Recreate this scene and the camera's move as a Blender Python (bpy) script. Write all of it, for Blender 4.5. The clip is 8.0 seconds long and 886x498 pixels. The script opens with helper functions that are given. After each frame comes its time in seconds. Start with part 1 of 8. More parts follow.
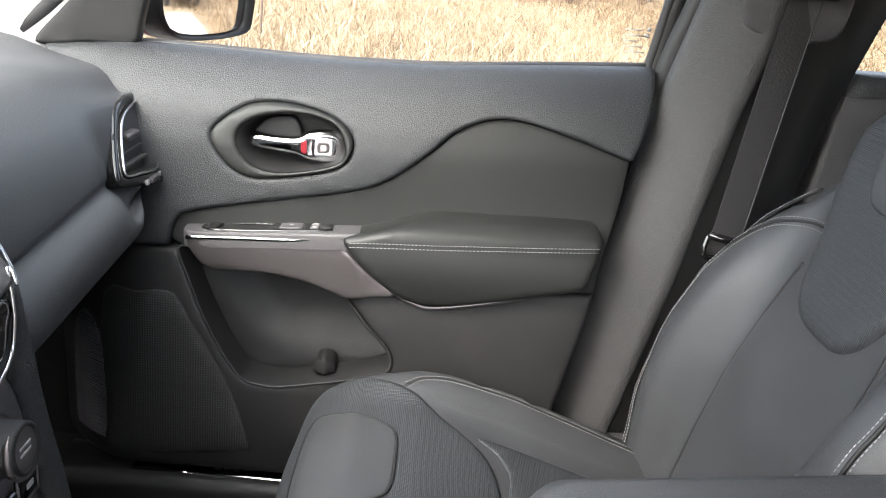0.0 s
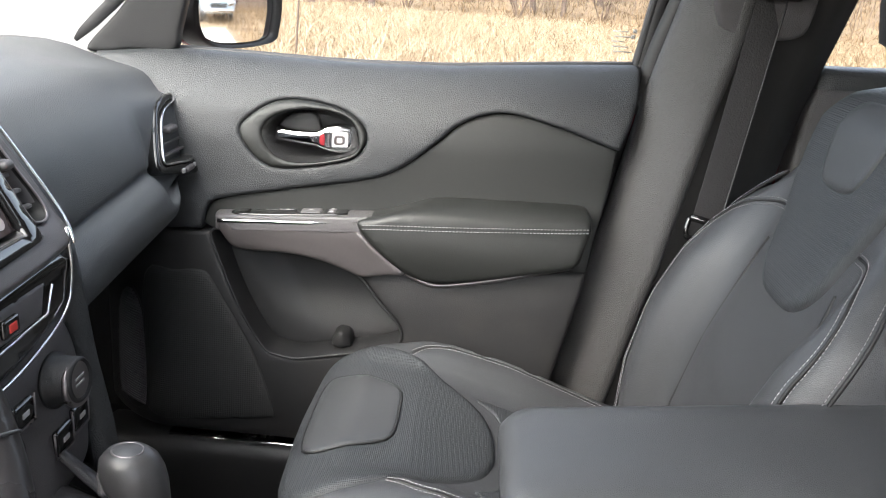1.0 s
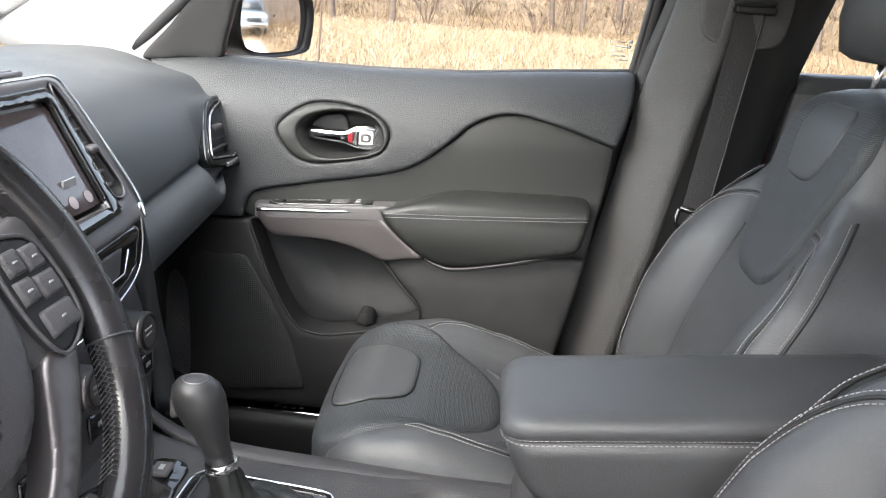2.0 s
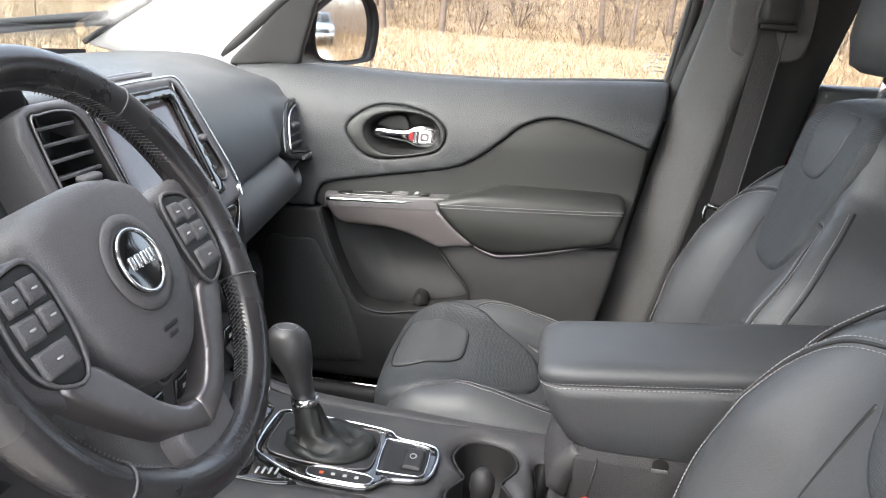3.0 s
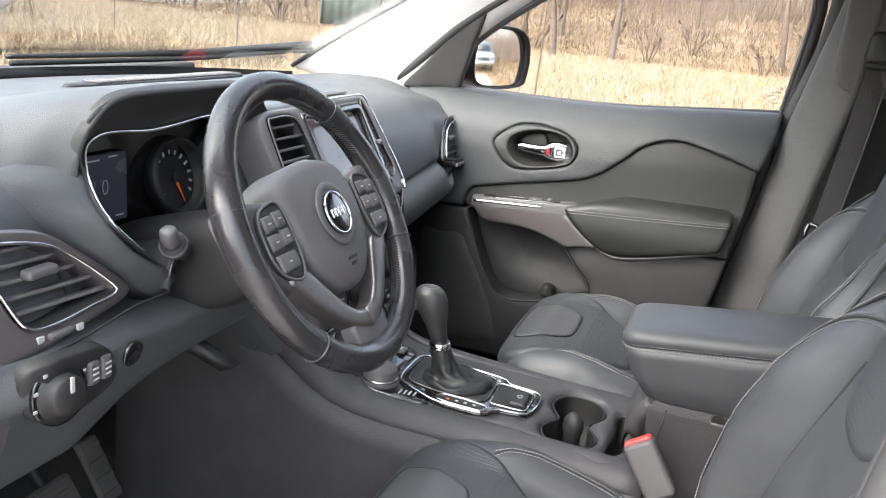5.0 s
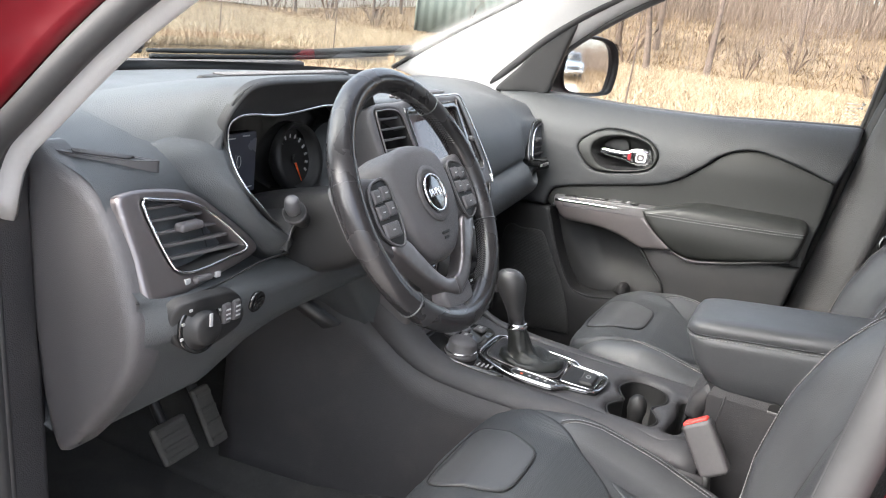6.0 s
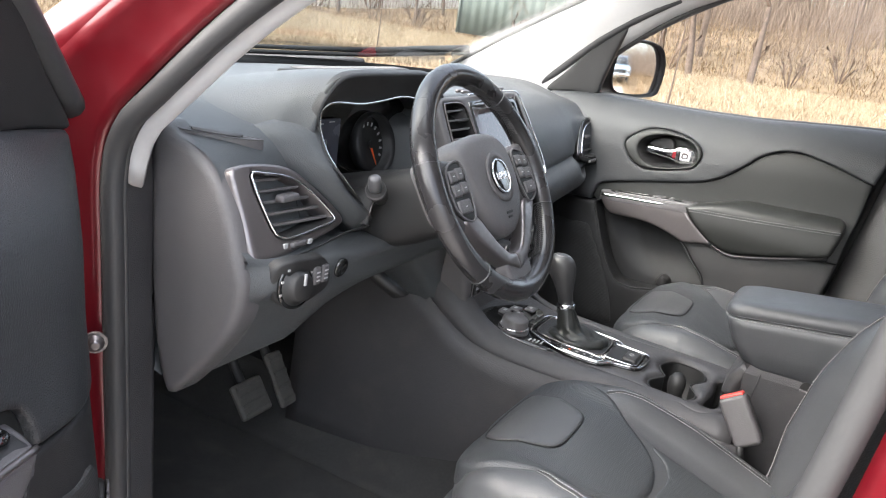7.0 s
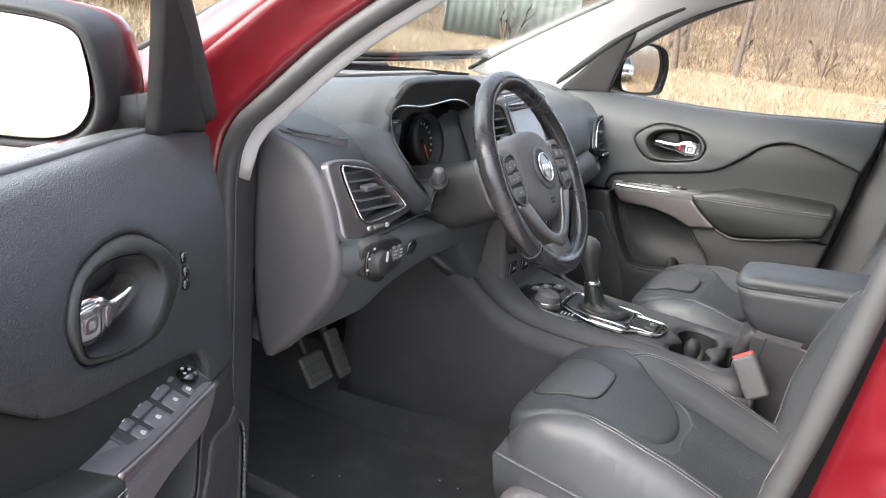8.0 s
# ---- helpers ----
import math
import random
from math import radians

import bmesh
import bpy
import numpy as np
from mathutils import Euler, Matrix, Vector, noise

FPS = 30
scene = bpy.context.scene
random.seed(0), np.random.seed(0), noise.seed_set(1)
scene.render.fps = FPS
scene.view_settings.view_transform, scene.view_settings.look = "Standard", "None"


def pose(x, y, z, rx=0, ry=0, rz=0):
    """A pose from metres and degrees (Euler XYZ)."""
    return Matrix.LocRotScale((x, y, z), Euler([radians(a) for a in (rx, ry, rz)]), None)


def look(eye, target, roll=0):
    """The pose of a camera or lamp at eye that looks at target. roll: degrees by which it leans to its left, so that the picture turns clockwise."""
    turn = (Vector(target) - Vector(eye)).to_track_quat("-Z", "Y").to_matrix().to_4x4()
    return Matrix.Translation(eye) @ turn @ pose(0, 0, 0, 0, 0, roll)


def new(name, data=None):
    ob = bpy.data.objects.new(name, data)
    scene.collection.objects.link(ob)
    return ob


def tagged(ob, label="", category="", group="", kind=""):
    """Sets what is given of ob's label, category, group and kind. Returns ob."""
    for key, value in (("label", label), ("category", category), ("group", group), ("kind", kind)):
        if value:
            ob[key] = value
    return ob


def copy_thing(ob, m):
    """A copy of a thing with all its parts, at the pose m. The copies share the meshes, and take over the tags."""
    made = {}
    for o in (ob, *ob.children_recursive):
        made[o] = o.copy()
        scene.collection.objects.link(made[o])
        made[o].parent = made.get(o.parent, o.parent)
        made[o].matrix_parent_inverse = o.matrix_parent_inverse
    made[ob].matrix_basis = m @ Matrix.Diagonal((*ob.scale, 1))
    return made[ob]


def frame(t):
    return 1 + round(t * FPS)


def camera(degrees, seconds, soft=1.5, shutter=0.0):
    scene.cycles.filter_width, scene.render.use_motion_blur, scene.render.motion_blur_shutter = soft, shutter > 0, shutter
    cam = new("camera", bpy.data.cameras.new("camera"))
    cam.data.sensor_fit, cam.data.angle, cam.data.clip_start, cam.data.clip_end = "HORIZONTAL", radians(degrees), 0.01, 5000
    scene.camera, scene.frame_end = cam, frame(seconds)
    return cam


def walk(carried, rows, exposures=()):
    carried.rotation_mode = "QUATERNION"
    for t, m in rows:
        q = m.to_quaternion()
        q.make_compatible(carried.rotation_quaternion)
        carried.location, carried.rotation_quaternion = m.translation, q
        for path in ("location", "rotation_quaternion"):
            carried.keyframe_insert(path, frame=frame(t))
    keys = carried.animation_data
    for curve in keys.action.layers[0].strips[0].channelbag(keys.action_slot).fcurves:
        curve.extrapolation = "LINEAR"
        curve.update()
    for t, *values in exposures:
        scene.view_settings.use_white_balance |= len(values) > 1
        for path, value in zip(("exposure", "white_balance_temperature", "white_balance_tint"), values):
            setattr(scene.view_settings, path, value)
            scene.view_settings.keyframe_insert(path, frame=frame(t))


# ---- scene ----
cam = camera(58.5, 8.0, soft=1.1)
PATH = [
    (0, (0.324, -0.46, 1.317), (0.366, 1.421, 0.638), 5.7),
    (0.5, (0.354, -0.528, 1.312), (0.333, 1.358, 0.647), 4.9),
    (1, (0.376, -0.59, 1.307), (0.326, 1.303, 0.664), 4.7),
    (1.5, (0.392, -0.666, 1.306), (0.326, 1.232, 0.679), 4.7),
    (2.8, (0.389, -0.882, 1.313), (0.204, 1.018, 0.718), 4.9),
    (3, (0.395, -0.919, 1.315), (0.185, 0.979, 0.72), 5.1),
    (3.5, (0.418, -1.001, 1.326), (0.159, 0.894, 0.74), 5.6),
    (4, (0.435, -1.069, 1.332), (0.154, 0.828, 0.764), 6.1),
    (4.5, (0.465, -1.136, 1.34), (0.078, 0.743, 0.775), 6.0),
    (4.7, (0.481, -1.163, 1.347), (0.006, 0.694, 0.778), 5.8),
    (5.8, (0.561, -1.3, 1.343), (-0.219, 0.449, 0.768), 6.7),
    (6, (0.555, -1.329, 1.344), (-0.233, 0.417, 0.768), 7.2),
    (6.5, (0.573, -1.391, 1.342), (-0.285, 0.32, 0.762), 7.7),
    (7, (0.574, -1.467, 1.338), (-0.29, 0.24, 0.756), 8.2),
    (7.5, (0.565, -1.588, 1.358), (-0.29, 0.125, 0.78), 7.8),
    (8, (0.565, -1.697, 1.354), (-0.271, 0.023, 0.77), 7.6),
]
EXPOSURES = [(0.0, 2.85), (1.5, 2.85), (3.5, 2.95), (6.0, 2.88), (8.0, 2.80)]
walk(cam, [(t, look(eye, target, roll)) for t, eye, target, roll in PATH], EXPOSURES)

# ---- world and light ----
world = bpy.data.worlds.new("overcast_sky")
scene.world = world
world.use_nodes = True
wt = world.node_tree
sky = wt.nodes.new("ShaderNodeTexSky")
sky.sky_type = "NISHITA"
sky.sun_disc = False
sky.sun_elevation = radians(45)
sky.sun_rotation = radians(217)
sky.dust_density = 4.0
hsv = wt.nodes.new("ShaderNodeHueSaturation")
hsv.inputs["Saturation"].default_value = 0.55
wt.links.new(sky.outputs[0], hsv.inputs["Color"])
wt.links.new(hsv.outputs[0], wt.nodes["Background"].inputs["Color"])
wt.nodes["Background"].inputs["Strength"].default_value = 0.15
sun = new("sun", bpy.data.lights.new("sun", "SUN"))
sun.data.energy = 1.1
sun.data.angle = radians(100)
sun.data.color = (1.0, 0.98, 0.96)
sun.matrix_world = look((0, 0, 0), (0.29, 0.52, -0.80))


# ---- materials ----
def material(name, color, rough=0.5, metal=0.0, bump=0.0, bump_scale=300.0, vary=0.15, vary_scale=6.0, coat=0.0,
             kind="noise", dust=0.0, spec=0.5, sheen=0.0):
    """A node material: base colour varied at two scales, fine relief, roughness varied by wear."""
    m = bpy.data.materials.new(name)
    m.use_nodes = True
    nt = m.node_tree
    b = nt.nodes["Principled BSDF"]
    geo = nt.nodes.new("ShaderNodeTexCoord")
    big = nt.nodes.new("ShaderNodeTexNoise")
    big.inputs["Scale"].default_value = vary_scale
    big.inputs["Detail"].default_value = 5
    fine = nt.nodes.new("ShaderNodeTexNoise")
    fine.inputs["Scale"].default_value = vary_scale * 30
    fine.inputs["Detail"].default_value = 3
    for n in (big, fine):
        nt.links.new(geo.outputs["Object"], n.inputs["Vector"])
    add = nt.nodes.new("ShaderNodeMath")
    add.operation = "MULTIPLY_ADD"
    nt.links.new(fine.outputs["Fac"], add.inputs[0])
    add.inputs[1].default_value = 0.4
    nt.links.new(big.outputs["Fac"], add.inputs[2])
    ramp = nt.nodes.new("ShaderNodeMapRange")
    ramp.inputs["From Min"].default_value, ramp.inputs["From Max"].default_value = 0.4, 1.0
    ramp.inputs["To Min"].default_value, ramp.inputs["To Max"].default_value = 1 - vary, 1 + vary
    nt.links.new(add.outputs[0], ramp.inputs["Value"])
    mul = nt.nodes.new("ShaderNodeVectorMath")
    mul.operation = "SCALE"
    mul.inputs[0].default_value = color
    nt.links.new(ramp.outputs[0], mul.inputs["Scale"])
    out = mul.outputs[0]
    if dust:
        spot = nt.nodes.new("ShaderNodeTexNoise")
        spot.inputs["Scale"].default_value = 14
        spot.inputs["Detail"].default_value = 8
        nt.links.new(geo.outputs["Object"], spot.inputs["Vector"])
        r2 = nt.nodes.new("ShaderNodeMapRange")
        r2.inputs["From Min"].default_value, r2.inputs["From Max"].default_value = 0.5, 0.8
        r2.inputs["To Max"].default_value = dust
        nt.links.new(spot.outputs["Fac"], r2.inputs["Value"])
        mix = nt.nodes.new("ShaderNodeMix")
        mix.data_type = "RGBA"
        nt.links.new(r2.outputs[0], mix.inputs["Factor"])
        nt.links.new(out, mix.inputs["A"])
        mix.inputs["B"].default_value = (0.16, 0.14, 0.12, 1)
        out = mix.outputs["Result"]
    nt.links.new(out, b.inputs["Base Color"])
    rr = nt.nodes.new("ShaderNodeMapRange")
    rr.inputs["From Min"].default_value, rr.inputs["From Max"].default_value = 0.3, 0.7
    rr.inputs["To Min"].default_value, rr.inputs["To Max"].default_value = max(rough - 0.08, 0.02), min(rough + 0.08, 1)
    nt.links.new(big.outputs["Fac"], rr.inputs["Value"])
    nt.links.new(rr.outputs[0], b.inputs["Roughness"])
    b.inputs["Metallic"].default_value = metal
    b.inputs["Specular IOR Level"].default_value = spec
    b.inputs["Coat Weight"].default_value = coat
    b.inputs["Coat Roughness"].default_value = 0.03
    b.inputs["Sheen Weight"].default_value = sheen
    if bump:
        if kind == "voronoi":
            rel = nt.nodes.new("ShaderNodeTexVoronoi")
            rel.feature = "DISTANCE_TO_EDGE"
            height = rel.outputs["Distance"]
        elif kind == "dots":
            rel = nt.nodes.new("ShaderNodeTexVoronoi")
            rel.inputs["Randomness"].default_value = 0.0
            height = rel.outputs["Distance"]
        else:
            rel = nt.nodes.new("ShaderNodeTexNoise")
            rel.inputs["Detail"].default_value = 2
            height = rel.outputs["Fac"]
        rel.inputs["Scale"].default_value = bump_scale
        nt.links.new(geo.outputs["Object"], rel.inputs["Vector"])
        bp = nt.nodes.new("ShaderNodeBump")
        bp.inputs["Strength"].default_value = bump
        bp.inputs["Distance"].default_value = 0.001
        nt.links.new(height, bp.inputs["Height"])
        nt.links.new(bp.outputs[0], b.inputs["Normal"])
    return m


def glass(name, tint, rough=0.0, clear=0.88):
    m = bpy.data.materials.new(name)
    m.use_nodes = True
    nt = m.node_tree
    nt.nodes.remove(nt.nodes["Principled BSDF"])
    t = nt.nodes.new("ShaderNodeBsdfTransparent")
    t.inputs[0].default_value = (*tint, 1)
    g = nt.nodes.new("ShaderNodeBsdfGlossy")
    g.inputs["Roughness"].default_value = rough
    lw = nt.nodes.new("ShaderNodeLayerWeight")
    pw = nt.nodes.new("ShaderNodeMath")
    pw.operation = "POWER"
    nt.links.new(lw.outputs["Facing"], pw.inputs[0])
    pw.inputs[1].default_value = 5.0
    f = nt.nodes.new("ShaderNodeMath")
    f.operation = "MULTIPLY_ADD"
    nt.links.new(pw.outputs[0], f.inputs[0])
    f.inputs[1].default_value, f.inputs[2].default_value = 0.7, 0.025
    mx = nt.nodes.new("ShaderNodeMixShader")
    nt.links.new(f.outputs[0], mx.inputs[0])
    nt.links.new(t.outputs[0], mx.inputs[1])
    nt.links.new(g.outputs[0], mx.inputs[2])
    nt.links.new(mx.outputs[0], nt.nodes["Material Output"].inputs[0])
    return m


PLASTIC = material("grained_black_plastic", (0.080, 0.0762, 0.0785), 0.46, bump=0.55, bump_scale=480, kind="voronoi", vary=0.14, spec=0.45)
SOFT = material("soft_touch_vinyl", (0.026, 0.028, 0.030), 0.46, bump=1.0, bump_scale=330, kind="voronoi", vary=0.14, spec=0.42)
DASH = material("blue_grey_black_dashboard_vinyl", (0.056, 0.060, 0.063), 0.5, bump=0.8, bump_scale=430, kind="voronoi", vary=0.14, spec=0.42, dust=0.04)
INSERT = material("olive_black_padded_vinyl", (0.0150, 0.0160, 0.0150), 0.48, bump=0.15, bump_scale=700, vary=0.12, spec=0.38)
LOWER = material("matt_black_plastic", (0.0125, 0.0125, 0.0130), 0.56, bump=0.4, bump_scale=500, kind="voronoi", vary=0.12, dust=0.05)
# dusty lighter copy of the matt plastic; its brightness stands in for footwell light
HARD = material("scuffed_lit_black_plastic", (0.036, 0.035, 0.037), 0.55, bump=0.6, bump_scale=400, kind="voronoi", vary=0.2, dust=0.12)
LEATHER = material("black_leather", (0.048, 0.050, 0.053), 0.40, bump=0.35, bump_scale=520, kind="voronoi", vary=0.16, vary_scale=9, spec=0.42)
CLOTH = material("perforated_black_leather", (0.037, 0.040, 0.043), 0.48, bump=0.8, bump_scale=420, kind="dots", vary=0.14, spec=0.4)
CARPET = material("black_carpet", (0.036, 0.036, 0.036), 0.95, bump=1.0, bump_scale=700, vary=0.3, dust=0.15, spec=0.1, sheen=0.05)
CHROME = material("bright_chrome", (0.75, 0.75, 0.76), 0.1, metal=1.0, vary=0.05)
SATIN = material("satin_bronze_grey_trim", (0.205, 0.188, 0.188), 0.34, metal=0.85, vary=0.06, bump=0.05, bump_scale=900)
GLOSS = material("gloss_black_plastic", (0.008, 0.008, 0.008), 0.08, vary=0.05, coat=0.5)
POST = material("grained_pillar_cover", (0.058, 0.057, 0.057), 0.5, bump=1.0, bump_scale=330, kind="voronoi", vary=0.14)
RUBBER = material("black_rubber_seal", (0.035, 0.035, 0.036), 0.55, vary=0.15, bump=0.1, bump_scale=200)
# near-black for small parts; on the belt recess this colour stands in for shade
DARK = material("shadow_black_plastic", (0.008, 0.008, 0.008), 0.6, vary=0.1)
PILLAR = material("pale_grey_woven_trim", (0.43, 0.425, 0.42), 0.8, bump=0.4, bump_scale=900, vary=0.06)
RED = material("dark_red_car_paint", (0.115, 0.0035, 0.008), 0.38, metal=0.3, vary=0.08, vary_scale=40, coat=0.6)
STITCH = material("grey_stitching_thread", (0.25, 0.245, 0.25), 0.7, vary=0.1)
REDPLASTIC = material("red_plastic", (0.65, 0.05, 0.04), 0.4, vary=0.05)
WHITE = material("white_print", (0.36, 0.36, 0.36), 0.5, vary=0.05)
ORANGE = material("orange_needle", (0.8, 0.1, 0.02), 0.5, vary=0.05)
WEBBING = material("grey_belt_webbing", (0.034, 0.033, 0.034), 0.7, bump=1.0, bump_scale=350, vary=0.15)
MIRROR = material("silvered_mirror", (0.9, 0.9, 0.9), 0.015, metal=1.0, vary=0.01)
MIRROR.node_tree.nodes["Principled BSDF"].inputs["Roughness"].default_value = 0.0
CLEAR = glass("clear_side_glass", (0.93, 0.95, 0.94))
SCREEN = material("dark_glossy_screen", (0.06, 0.045, 0.045), 0.08, vary=0.5, vary_scale=15)
EARTH = material("dry_grass_ground", (0.165, 0.122, 0.078), 0.95, bump=1.0, bump_scale=30, vary=0.4, vary_scale=0.7, spec=0.1)
BARK = material("grey_brown_bark", (0.11, 0.085, 0.07), 0.9, bump=1.0, bump_scale=60, vary=0.3, spec=0.1)
TWIG = material("brown_dry_twigs", (0.12, 0.088, 0.068), 0.9, vary=0.35, vary_scale=2, spec=0.1)


# ---- builders ----
def obj(name, verts, faces, mat, smooth=True):
    me = bpy.data.meshes.new(name)
    me.from_pydata([tuple(v) for v in verts], [], faces)
    me.materials.append(mat)
    if smooth:
        me.polygons.foreach_set("use_smooth", [True] * len(me.polygons))
    me.update()
    return new(name, me)


def thing(name, loc, label, category, group="", kind=""):
    e = new(name)
    e.location = loc
    e.empty_display_size = 0.05
    return tagged(e, label, category, group, kind)


def under(ob, parent, label=""):
    ob.parent = parent
    if parent.type == "EMPTY":
        ob.matrix_parent_inverse = parent.matrix_basis.inverted()
    if label:
        ob["label"] = label
    return ob


def smooth_line(pts, n=8, closed=False):
    """Catmull-Rom through pts."""
    p = [np.array(q, float) for q in pts]
    m = len(p)
    out = []
    for i in range(m if closed else m - 1):
        if closed:
            a, b, c, d = p[i - 1], p[i], p[(i + 1) % m], p[(i + 2) % m]
        else:
            a, b, c, d = p[max(i - 1, 0)], p[i], p[i + 1], p[min(i + 2, m - 1)]
        for k in range(n):
            t = k / n
            out.append(0.5 * (2 * b + (c - a) * t + (2 * a - 5 * b + 4 * c - d) * t * t + (3 * b - a - 3 * c + d) * t ** 3))
    if not closed:
        out.append(p[-1])
    return np.array(out)


def resample(line, step, closed=False):
    line = np.array(line, float)
    if closed:
        line = np.vstack([line, line[:1]])
    d = np.r_[0, np.cumsum(np.linalg.norm(np.diff(line, axis=0), axis=1))]
    n = max(int(round(d[-1] / step)), 4)
    s = np.linspace(0, d[-1], n + 1)
    r = np.stack([np.interp(s, d, line[:, k]) for k in range(line.shape[1])], 1)
    return r[:-1] if closed else r


def inside(poly, pts):
    x, y = pts[:, 0], pts[:, 1]
    r = np.zeros(len(pts), bool)
    a, b = poly, np.roll(poly, -1, 0)
    for (x0, y0), (x1, y1) in zip(a, b):
        c = (y0 > y) != (y1 > y)
        r ^= c & (x < (x1 - x0) * (y - y0) / (y1 - y0 + 1e-15) + x0)
    return r


def distance(poly, pts, closed=True):
    best = np.full(len(pts), 1e9)
    ends = np.roll(poly, -1, 0) if closed else poly[1:]
    for a, b in zip(poly, ends):
        ab = b - a
        t = np.clip(((pts - a) @ ab) / (ab @ ab + 1e-15), 0, 1)
        best = np.minimum(best, np.linalg.norm(pts - a - t[:, None] * ab, axis=1))
    return best


def patch(name, outline, front, mat, parent=None, label="", radius=0.004, depth=0.01, step=0.012, holes=(), out=(0, -1, 0), flip=False, hole_radius=None):
    """A solid plate: its outline in a plane, bent by front(u, v) -> place, with rounded rims and sides that go back along -out."""
    from mathutils.geometry import delaunay_2d_cdt
    rims = [resample(np.array(outline, float), step * 0.6, True)] + [resample(np.array(h, float), step * 0.6, True) for h in holes]
    pts, edges = [], []
    for r in rims:
        k = len(pts)
        pts += list(r)
        edges += [(k + i, k + (i + 1) % len(r)) for i in range(len(r))]
    solid = len(pts)
    lo, hi = rims[0].min(0), rims[0].max(0)
    gx, gy = np.meshgrid(np.arange(lo[0], hi[0], step), np.arange(lo[1], hi[1], step))
    grid = np.stack([gx.ravel(), gy.ravel()], 1)
    extra = [grid]
    for r in rims:
        tang = np.roll(r, -1, 0) - np.roll(r, 1, 0)
        nrm = np.stack([-tang[:, 1], tang[:, 0]], 1)
        nrm /= np.linalg.norm(nrm, axis=1)[:, None] + 1e-12
        for f in (0.3, 1.0):
            extra += [r + nrm * radius * f, r - nrm * radius * f]
    cand = np.vstack(extra)

    def within(p):
        w = inside(rims[0], p)
        for h in rims[1:]:
            w &= ~inside(h, p)
        return w

    def rimd(p):
        return np.min([distance(r, p) for r in rims], axis=0)

    cand = cand[within(cand)]
    d = rimd(cand)
    near = d > radius * 0.25
    cand, d = cand[near], d[near]
    # thin out points that crowd each other
    key = np.round(cand / (np.where(d < radius * 1.5, radius * 0.35, step * 0.5))[:, None]).astype(int)
    _, idx = np.unique(key, axis=0, return_index=True)
    cand = cand[idx]
    allp = np.vstack([np.array(pts), cand])
    vs, _, fs, *_ = delaunay_2d_cdt([Vector(p) for p in allp], edges, [], 0, 1e-7)
    uv = np.array([[v.x, v.y] for v in vs])
    tri = [tuple(f) for f in fs]
    cen = np.array([uv[list(f)].mean(0) for f in tri])
    keep = within(cen)
    tri = [f for f, k in zip(tri, keep) if k]
    d = rimd(uv)
    drop = np.where(d < radius, radius - np.sqrt(np.maximum(radius ** 2 - (radius - d) ** 2, 0)), 0)
    o = np.array(out, float)
    P = np.array([front(u, v) for u, v in uv]) - drop[:, None] * o
    used = collections_edges(tri)
    verts = [tuple(p) for p in P]
    back = {}
    faces = list(tri)
    for a, b in used:
        for q in (a, b):
            if q not in back:
                back[q] = len(verts)
                verts.append(tuple(P[q] - o * depth))
        faces.append((b, a, back[a], back[b]))
    if flip:
        faces = [tuple(reversed(f)) for f in faces]
    ob = obj(name, verts, faces, mat)
    if parent:
        under(ob, parent, label)
    return ob


def collections_edges(tri):
    seen = {}
    for f in tri:
        for i in range(len(f)):
            a, b = f[i], f[(i + 1) % len(f)]
            if (b, a) in seen:
                del seen[(b, a)]
            else:
                seen[(a, b)] = 1
    return list(seen)


def tube(name, line, radius, mat, parent=None, label="", closed=False, seg=8, ends=True, flat=1.0):
    """A round rod along a line; radius may be a list; flat squeezes it along z of its section."""
    p = np.array(line, float)
    n = len(p)
    rad = np.broadcast_to(np.array(radius, float), (n,))
    verts, faces = [], []
    up = np.array((0.013, 0.021, 1.0))
    last = None
    for i in range(n):
        if closed:
            t = p[(i + 1) % n] - p[i - 1]
        else:
            t = p[min(i + 1, n - 1)] - p[max(i - 1, 0)]
        t = t / (np.linalg.norm(t) + 1e-12)
        if last is None:
            a = np.cross(t, up if abs(t[2]) < 0.9 else (1, 0.01, 0))
        else:
            a = last - t * (last @ t)
        a /= np.linalg.norm(a) + 1e-12
        last = a
        b = np.cross(t, a)
        for k in range(seg):
            w = 2 * math.pi * k / seg
            verts.append(p[i] + rad[i] * (math.cos(w) * a + math.sin(w) * b * flat))
    m = n if closed else n - 1
    for i in range(m):
        for k in range(seg):
            j = (i + 1) % n
            faces.append((i * seg + k, i * seg + (k + 1) % seg, j * seg + (k + 1) % seg, j * seg + k))
    if not closed and ends:
        faces.append(tuple(range(seg))[::-1])
        faces.append(tuple((n - 1) * seg + k for k in range(seg)))
    ob = obj(name, verts, faces, mat)
    if parent:
        under(ob, parent, label)
    return ob


def loft(name, rings, mat, parent=None, label="", closed_ring=True, caps=True, flip=False):
    """A skin over rings of equal length."""
    n = len(rings[0])
    verts = [tuple(v) for r in rings for v in r]
    faces = []
    for i in range(len(rings) - 1):
        for k in range(n if closed_ring else n - 1):
            j = (k + 1) % n
            faces.append((i * n + k, i * n + j, (i + 1) * n + j, (i + 1) * n + k))
    if caps and closed_ring:
        faces.append(tuple(range(n))[::-1])
        faces.append(tuple((len(rings) - 1) * n + k for k in range(n)))
    if flip:
        faces = [tuple(reversed(f)) for f in faces]
    ob = obj(name, verts, faces, mat)
    if parent:
        under(ob, parent, label)
    return ob


